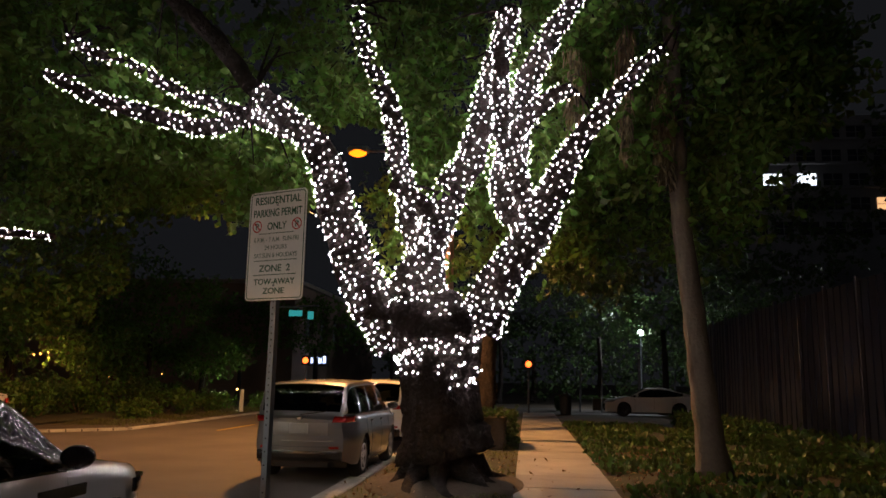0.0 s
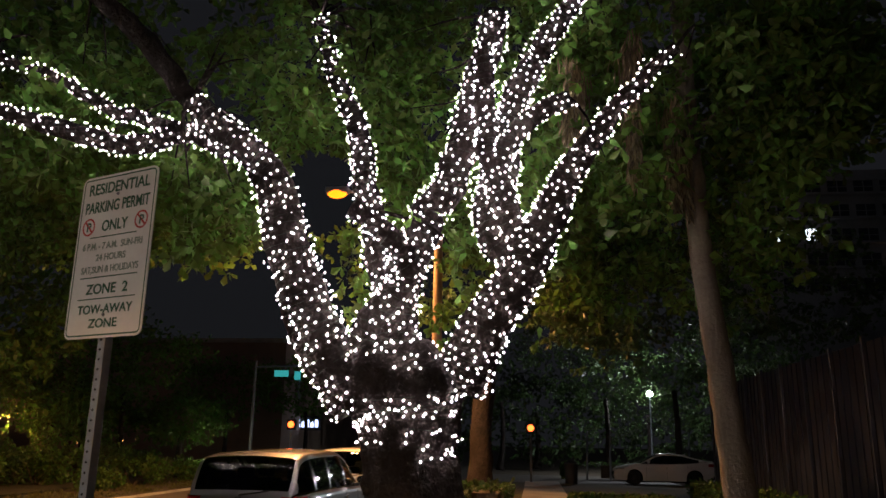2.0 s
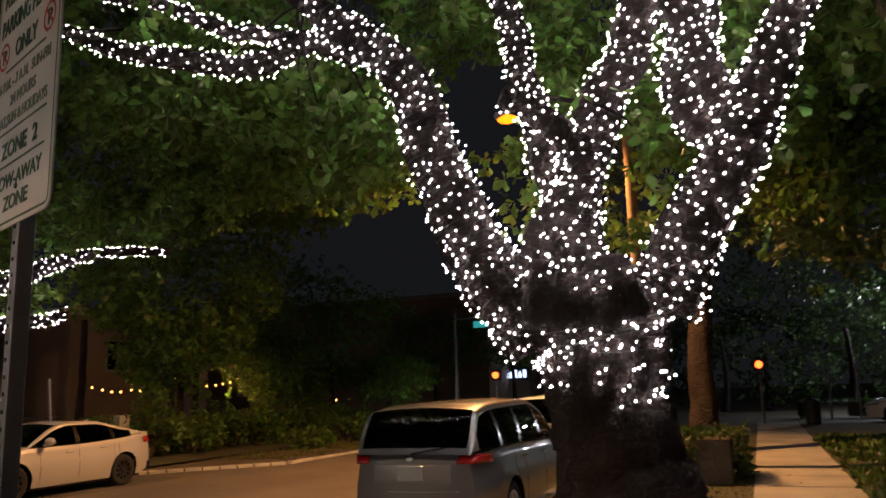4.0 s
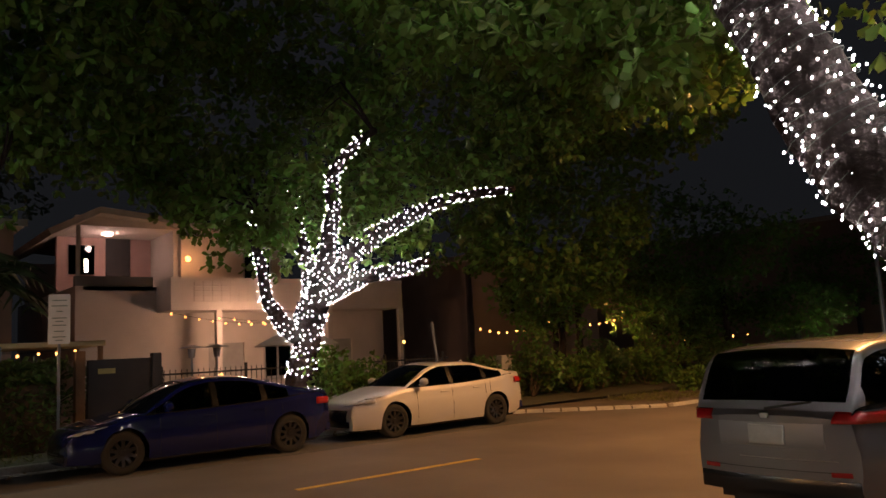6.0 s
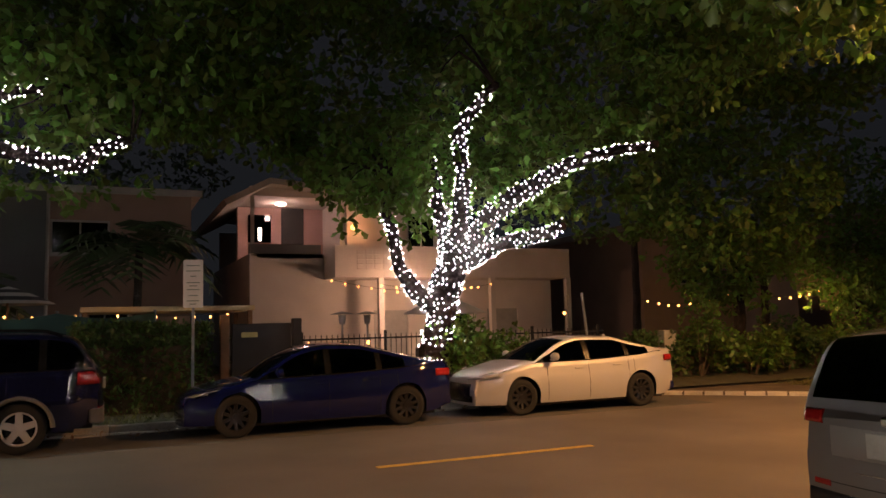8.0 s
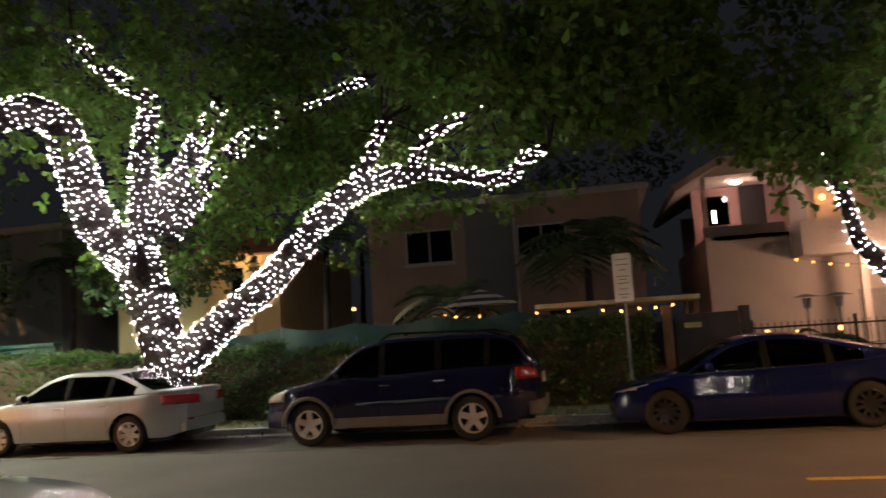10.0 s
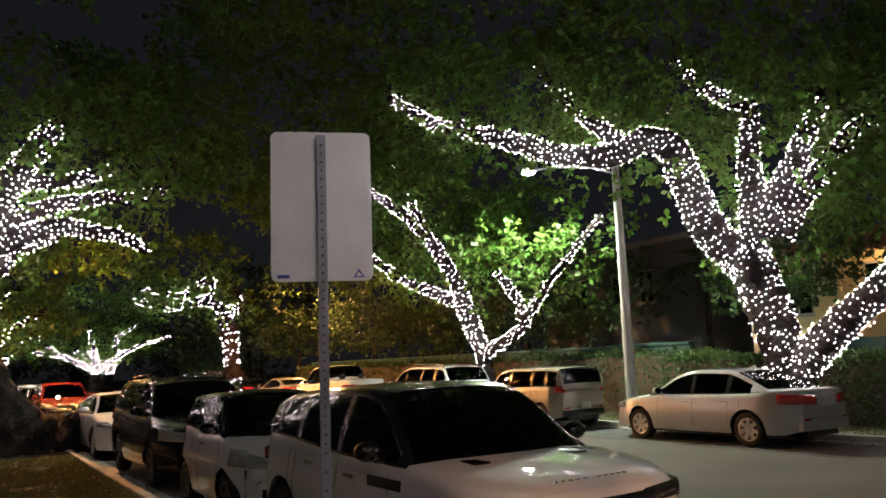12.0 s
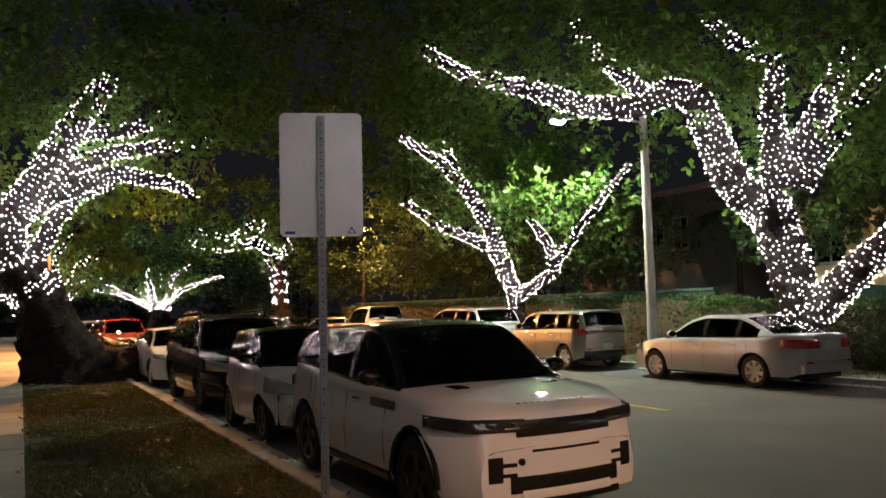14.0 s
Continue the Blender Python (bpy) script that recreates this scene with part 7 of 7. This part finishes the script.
window(bung, -26.0, -4.1, -3.5, 3.4, 4.6, 0)
window(bung, -26.0, -7.2, -6.0, 3.0, 4.4, 1)
part("column", rod(bmesh.new(), (-25.3, -2.9, 0.1), (-25.3, -2.9, 4.8), 0.12, 0.1, 14), M_CREAM, bung)
part("column", rod(bmesh.new(), (-25.3, -4.6, 0.1), (-25.3, -4.6, 4.8), 0.12, 0.1, 14), M_CREAM, bung)

# grey apartment house further along, and dim blocks behind
grey = thing("house", (0, 0, 0), "dim grey apartment house behind the hedge", "house")
wall_with_holes(grey, "wall", -25.0, 0.25, -19.5, -10.2, 0, 6.4, [(-14.9, -13.8, 4.0, 5.4), (-13.3, -12.4, 4.0, 5.4), (-17.6, -16.4, 4.0, 5.4)], M_GREYSIDE)
part("side_wall", boxes((-34, -25.25, -19.5, -19.25, 0, 6.4)), M_GREYSIDE, grey)
part("side_wall", boxes((-34, -25.25, -10.45, -10.2, 0, 6.4)), M_GREYSIDE, grey)
part("roof", boxes((-34.2, -24.6, -19.9, -9.9, 6.4, 6.6)), M_ROOF, grey)
for a, b in ((-14.9, -13.8), (-13.3, -12.4), (-17.6, -16.4)):
    window(grey, -25.0, a, b, 4.0, 5.4, 1)
dim = thing("house", (0, 0, 0), "dark low building behind the roadside trees", "house")
wall_with_holes(dim, "wall", -27.0, 0.25, 29.0, 38.0, 0, 5.6, [(31, 32.4, 3.2, 4.6), (34, 35.4, 3.2, 4.6)], M_BEIGE)
part("roof", boxes((-36, -26.5, 28.6, 38.4, 5.6, 5.85)), M_ROOF, dim)
part("side_wall", boxes((-36, -27.25, 29.0, 29.25, 0, 5.6)), M_BEIGE, dim)
window(dim, -27.0, 31, 32.4, 3.2, 4.6)
window(dim, -27.0, 34, 35.4, 3.2, 4.6)
block = thing("building", (0, 0, 0), "dark long building across the crossing street", "building")
wall_with_holes(block, "wall", -16.0, 0.3, 52, 80, 0, 8, [(55 + 4 * k, 57 + 4 * k, 4.5, 6.2) for k in range(5)], M_BEIGE)
part("end_wall", boxes((-40, -16.3, 52, 52.3, 0, 8)), M_BEIGE, block)
part("roof", boxes((-40, -15.6, 51.6, 80, 8, 8.25)), M_ROOF, block)

# tower block far behind the lawn
tower = thing("tower_block", (0, 0, 0), "distant dark apartment tower with a few lit windows", "building")
part("wall", boxes((25.5, 70, 92, 110, 0, 32)), M_TOWER, tower)
part("parapet", boxes((25.2, 70, 91.6, 92, 32, 33.2)), M_TOWER, tower)
for fl in range(7, 11):
    part("balcony_slab", boxes((25.5, 70, 91.2, 92, fl * 2.9 + 1.2, fl * 2.9 + 1.45)), M_TOWER, tower)
LIT = {(1, 8): 1, (2, 8): 1, (5, 7): 2, (6, 7): 2, (4, 9): 0}
M_TWIN = surface("tower_window", (0.02, 0.022, 0.026), 0.15, 0, 5, 1, 0.3, 0)
M_WARMWIN = glow("warm_window", (1.0, 0.55, 0.25), 0.8)
for fl in range(6, 11):
    for k in range(9):
        x, z = 25.9 + k * 2.9, fl * 2.9 + 1.55
        if k == 1 and fl == 8:
            x -= 1.0
        tone = LIT.get((k, fl), 0)
        w = new("window")
        w.parent = tower
        part("pane", boxes((x, x + 2.1, 91.93, 91.99, z, z + 1.5)), (M_TWIN, M_LITWINDOW, M_WARMWIN)[tone], w)
        part("mullion", boxes((x + 1.0, x + 1.1, 91.9, 91.929, z, z + 1.5), (x, x + 2.1, 91.9, 91.929, z + 0.7, z + 0.76)), M_TOWER, w)

# dark panelled wall beside the lawn
pwall = thing("panel_wall", (7.3, 20, 0.1), "dark corrugated panel wall beside the lawn", "wall")
for k in range(12):
    y = -8 + k * 1.9
    bm = bmesh.new()
    for j in range(9):
        box(bm, -0.02 - 0.03 * (j % 2), 0.05, y + j * 0.2, y + j * 0.2 + 0.195, 0.3, 3.9)
    part("panel", bm, M_METAL_WALL, pwall)
    part("post", boxes((-0.12, -0.03, y - 0.09, y - 0.01, 0, 4.0), bevel=0.01), M_STEEL, pwall, "pale steel post")
part("plinth", boxes((-0.06, 0.2, -8.2, 15, -0.1, 0.295)), M_CONCRETE, pwall)
rear = thing("panel_wall", (9.2, -30, 0.1), "plain dark boundary wall behind the lawn", "wall")
part("panel", boxes((0, 0.2, -40, 41, -0.1, 2.2)), M_METAL_WALL, rear)

# fabric fence, gate and patio railing
fence = thing("fabric_fence", (-18.1, 0, 0.08), "sagging green fabric fence on steel posts", "fence")
for k in range(6):
    y = -0.6 + k * 1.9
    part("post", rod(bmesh.new(), (0, y, 0), (0, y, 2.1), 0.03, None, 8), M_GALV, fence)
    if k < 5:
        vs, fs = [], []
        for j in range(9):
            for i in range(5):
                yy = y + 1.9 * j / 8
                sag = 0.12 * math.sin(math.pi * j / 8)
                vs.append((0.03 + 0.05 * noise.noise(Vector((yy * 2, i, 1))), yy, 0.1 + (1.95 - sag) * i / 4))
        for j in range(8):
            for i in range(4):
                a = j * 5 + i
                fs.append((a, a + 5, a + 6, a + 1))
        mesh_object("fabric", vs, fs, M_MESH, fence, smooth=True)
gate = thing("gate", (-17.6, 11.2, 0.08), "dark solid gate between hedge and patio fence", "gate")
part("panel", boxes((-0.05, 0.05, -0.75, 0.55, 0.05, 1.75), bevel=0.015), M_DARK, gate)
part("post", boxes((-0.1, 0.1, -1.0, -0.8, 0, 1.95), bevel=0.02), M_WOOD, gate, "brown gate post")
part("post", boxes((-0.1, 0.1, 0.58, 0.78, 0, 1.85), bevel=0.02), M_DARK, gate)
part("notice", boxes((0.055, 0.07, -0.55, -0.2, 1.45, 1.56)), surface("notice_yellow", (0.45, 0.40, 0.15), 0.6, 0, 40, 4, 0.2, 0), gate, "small yellow notice")


def railing(label, x, y0, y1, h):
    ob = thing("iron_fence", (x, y0, 0.08), label, "fence")
    L_ = y1 - y0
    for z in (0.15, h - 0.12):
        part("rail", boxes((-0.02, 0.02, 0, L_, z, z + 0.04)), M_IRON, ob)
    me = bpy.data.meshes.new("picket")
    bm = rod(bmesh.new(), (0, 0, 0.05), (0, 0, h), 0.011, None, 6)
    bm.to_mesh(me)
    bm.free()
    me.materials.append(M_IRON)
    for k in range(int(L_ / 0.13)):
        o = new("picket", me)
        o.parent = ob
        o.location = (0, 0.06 + k * 0.13, 0)
    for k in range(int(L_ / 2) + 1):
        part("post", boxes((-0.03, 0.03, min(k * 2, L_) - 0.03, min(k * 2, L_) + 0.03, 0, h + 0.08), bevel=0.005), M_IRON, ob)
    return ob


railing("black wrought-iron patio fence", -17.6, 12.0, 20.2, 1.45)
wall_low = thing("garden_wall", (-18.7, -20, 0.08), "dark green garden wall behind the hedge", "wall")
part("wall", boxes((-0.1, 0.1, -14, 14.6, 0, 1.98)), M_MESH, wall_low)
part("coping", boxes((-0.16, 0.16, -14, 14.6, 1.984, 2.08), bevel=0.015), M_MESH, wall_low)
hut = thing("patio_cover", (-20.2, 9.6, 0.08), "low flat patio cover hung with warm bulbs", "shelter")
part("roof", boxes((-1.2, 1.2, -2.2, 1.6, 2.08, 2.2), bevel=0.02), M_CREAM, hut)
for x in (-1.1, 1.1):
    for y in (-2.1, 1.5):
        part("post", boxes((x - 0.05, x + 0.05, y - 0.05, y + 0.05, 0, 2.08)), M_WOOD, hut)


def parasol(label, place, r, h, striped=False, tilt=0):
    ob = thing("parasol", place, label, "parasol", turn=tilt)
    part("pole", rod(bmesh.new(), (0, 0, 0), (0, 0, h), 0.025, None, 8), M_WOOD, ob)
    for k in range(8):
        a0, a1 = 2 * math.pi * k / 8, 2 * math.pi * (k + 1) / 8
        rows = [0.02, 0.25, 0.45, 0.65, 0.85, 1.0]
        for j in range(5):
            q = [(rr * r * math.cos(a), rr * r * math.sin(a), h - 0.42 * r * rr ** 1.2) for rr, a in ((rows[j], a0), (rows[j + 1], a0), (rows[j + 1], a1), (rows[j], a1))]
            o = mesh_object("canopy", q, [(0, 1, 2, 3)], M_AWNING_DARK if striped and j % 2 else M_AWNING, ob)
            m_ = o.modifiers.new("thickness", "SOLIDIFY")
            m_.thickness = 0.006
    return ob


parasol("black and white striped parasol in the garden", (-20.5, 5.85, 0.08), 1.0, 2.75, True)
parasol("pale parasol on the patio", (-20.0, 16.6, 0.08), 1.25, 2.45)


def heater(place):
    ob = thing("patio_heater", place, "tall patio heater with a round hood", "heater")
    part("base", rod(bmesh.new(), (0, 0, 0), (0, 0, 0.5), 0.2, 0.18, 14), M_GALV, ob)
    part("pole", rod(bmesh.new(), (0, 0, 0.5), (0, 0, 1.75), 0.03, None, 8), M_GALV, ob)
    part("burner", rod(bmesh.new(), (0, 0, 1.7), (0, 0, 1.95), 0.08, 0.11, 12), M_GALV, ob)
    part("hood", rod(bmesh.new(), (0, 0, 1.97), (0, 0, 2.05), 0.36, 0.05, 16), M_GALV, ob)


heater((-20.8, 13.88, 0.08))
heater((-20.9, 14.63, 0.08))


def patio_set(place, turn):
    ob = thing("patio_table", place, "dark square patio table on the terrace", "table", turn=turn)
    part("tabletop", boxes((-0.4, 0.4, -0.4, 0.4, 0.70, 0.74), bevel=0.01), M_IRON, ob)
    for x in (-0.35, 0.35):
        for y in (-0.35, 0.35):
            part("leg", boxes((x - 0.02, x + 0.02, y - 0.02, y + 0.02, 0, 0.70)), M_IRON, ob)
    ch = thing("patio_chair", (place[0] + 0.1, place[1] + 0.75, place[2]), "dark metal patio chair", "chair", "patio chairs", turn=turn)
    part("seat", boxes((-0.22, 0.22, -0.22, 0.22, 0.43, 0.47), bevel=0.01), M_IRON, ch)
    part("backrest", boxes((-0.22, 0.22, 0.2, 0.23, 0.5, 0.95), bevel=0.01), M_IRON, ch)
    for x in (-0.2, 0.2):
        for y in (-0.2, 0.2):
            part("leg", boxes((x - 0.015, x + 0.015, y - 0.015, y + 0.015, 0, 0.43)), M_IRON, ch)


for x, y, t in ((-20.5, 12.7, 10), (-21.6, 15.4, -5), (-19.6, 17.8, 20), (-22.5, 18.6, 0)):
    patio_set((x, y, 0.09), t)


def festoon(label, a, b, n, sag, r=0.045, seed=0, material=None):
    """Warm bulbs on a sagging cable."""
    rng = np.random.default_rng(seed)
    a, b = np.array(a), np.array(b)
    ob = thing("festoon_lights", a, label, "string lights")
    t = np.linspace(0, 1, n)
    p = (b - a)[None] * t[:, None]
    p[:, 2] -= 4 * sag * t * (1 - t)
    v, f = tube_mesh(p, np.full(n, 0.006), 4)
    mesh_object("cable", v, f, M_WIRE, ob)
    me = bulb_mesh(r)
    me.materials.append(material or M_WARMBULB)
    for q in p:
        o = new("bulb", me)
        o.parent = ob
        o.location = q + np.array([0, 0, -r * 1.4]) + rng.standard_normal(3) * 0.02


festoon("warm bulbs strung over the patio", (-24.5, 14.6, 3.25), (-24.5, 19.6, 3.0), 12, 0.25, 0.034, 1)
festoon("warm bulbs strung along the patio", (-26.45, 17.0, 3.2), (-26.45, 21.4, 3.2), 9, 0.2, 0.034, 2)
festoon("warm bulbs along the fence top", (-18.6, 12.6, 1.05), (-18.6, 17.0, 1.0), 6, 0.05, 0.034, 3)
festoon("warm bulbs strung in the garden", (-21.0, 4.8, 2.25), (-21.0, 7.3, 2.15), 9, 0.08, 0.03, 4)
festoon("warm bulbs under the patio cover", (-19.2, 8.2, 2.12), (-19.2, 10.6, 2.12), 7, 0.06, 0.03, 5)
festoon("warm bulbs strung among the roadside trees", (-20.5, 23.6, 2.4), (-20.0, 27.4, 2.6), 11, 0.3, 0.036, 6)
festoon("warm bulbs glowing among the shrubs", (-20.0, 28.8, 2.4), (-20.0, 31.2, 2.6), 6, 0.1, 0.036, 7)
festoon("warm bulbs in the dark garden", (-19.0, 34.0, 1.6), (-18.0, 37.0, 1.7), 5, 0.05, 0.04, 8)
for k, (x, y, z) in enumerate([(-19.0, 11.85, 1.62), (-20.0, 12.76, 1.3), (-20.0, 13.43, 1.25), (-20.0, 14.37, 1.3), (-24.0, 1.2, 2.7), (-21.0, 0.7, 2.0), (-22.0, 21.8, 2.0), (-13.9, 36.6, 1.0)]):
    ob = thing("garden_lamp", (x, y, 0.08), "small round garden lamp glowing warm", "lamp")
    part("stem", rod(bmesh.new(), (0, 0, 0), (0, 0, z - 0.16), 0.02, None, 6), M_IRON, ob)
    bm = bmesh.new()
    bmesh.ops.create_uvsphere(bm, u_segments=12, v_segments=8, radius=0.10 if k == 0 else 0.055, matrix=Matrix.Translation((0, 0, z - 0.1)))
    part("globe", bm, M_WARMGLOBE if k == 0 else M_WARMBULB, ob, "glowing globe")


# motorcycles at the kerb
def motorcycle(place, turn):
    ob = thing("motorcycle", place, "dark motorcycle parked at the kerb", "motorcycle", "parked motorcycles", turn=turn)
    for y in (-0.68, 0.68):
        w = wheel(ob, 0.06, y, 0.31, 1, M_RIM, 9, 0.12)
    part("tank", boxes((-0.13, 0.13, 0.0, 0.45, 0.72, 0.92), bevel=0.06), P_BLACK, ob)
    part("seat", boxes((-0.13, 0.13, -0.65, 0.0, 0.70, 0.80), bevel=0.04), M_TRIM, ob)
    part("engine", boxes((-0.18, 0.18, -0.2, 0.3, 0.3, 0.65), bevel=0.05), M_GALV, ob)
    bm = bmesh.new()
    for s in (-1, 1):
        rod(bm, (s * 0.09, 0.68, 0.31), (s * 0.08, 0.42, 0.98), 0.025, None, 8)
    part("fork", bm, M_CHROME, ob)
    part("handlebar", rod(bmesh.new(), (-0.36, 0.34, 1.05), (0.36, 0.34, 1.05), 0.016, None, 8), M_TRIM, ob)
    bm = bmesh.new()
    bmesh.ops.create_uvsphere(bm, u_segments=12, v_segments=8, radius=0.1, matrix=Matrix.Translation((0, 0.56, 0.88)))
    part("headlight", bm, M_HEAD, ob)


motorcycle((-3.5, -17.6, 0.0), 60)
motorcycle((-3.6, -19.4, 0.0), 70)

# roots and soil mound round the near trunk
mound = bmesh.new()
bmesh.ops.create_uvsphere(mound, u_segments=28, v_segments=10, radius=1, matrix=Matrix.Translation((-1.2, 12.2, 0.08)) @ Matrix.Diagonal((1.25, 1.9, 0.16, 1)))
tagged(part("soil_mound", mound, M_DIRT, None, smooth=True), "bare soil mound round the trunk", "soil", "", "structure")
rng_ = np.random.default_rng(5)
roots = thing("tree_roots", (-1.22, 12.2, 0.12), "gnarled surface roots of the near street tree", "roots")
for k in range(11):
    a = 2 * math.pi * k / 11 + rng_.uniform(-0.2, 0.2)
    ln = rng_.uniform(1.1, 1.7)
    ex = 0.8 if abs(math.cos(a)) > 0.6 else 1.1
    pts = [(0.45 * math.cos(a), 0.45 * math.sin(a), 0.32, 0.2), (0.8 * math.cos(a + 0.1) * ex, 0.8 * math.sin(a + 0.1), 0.1, 0.12), (ln * 0.75 * math.cos(a + 0.25) * ex, ln * math.sin(a + 0.25), 0.02, 0.07), (ln * 0.85 * math.cos(a + 0.4) * ex, ln * 1.15 * math.sin(a + 0.4), -0.03, 0.03)]
    l_ = smooth_line(pts, 0.12)
    v, f = tube_mesh(l_[:, :3], l_[:, 3], 9, 0.08, rng_)
    mesh_object("root", v, f, M_BARK, roots, smooth=True)
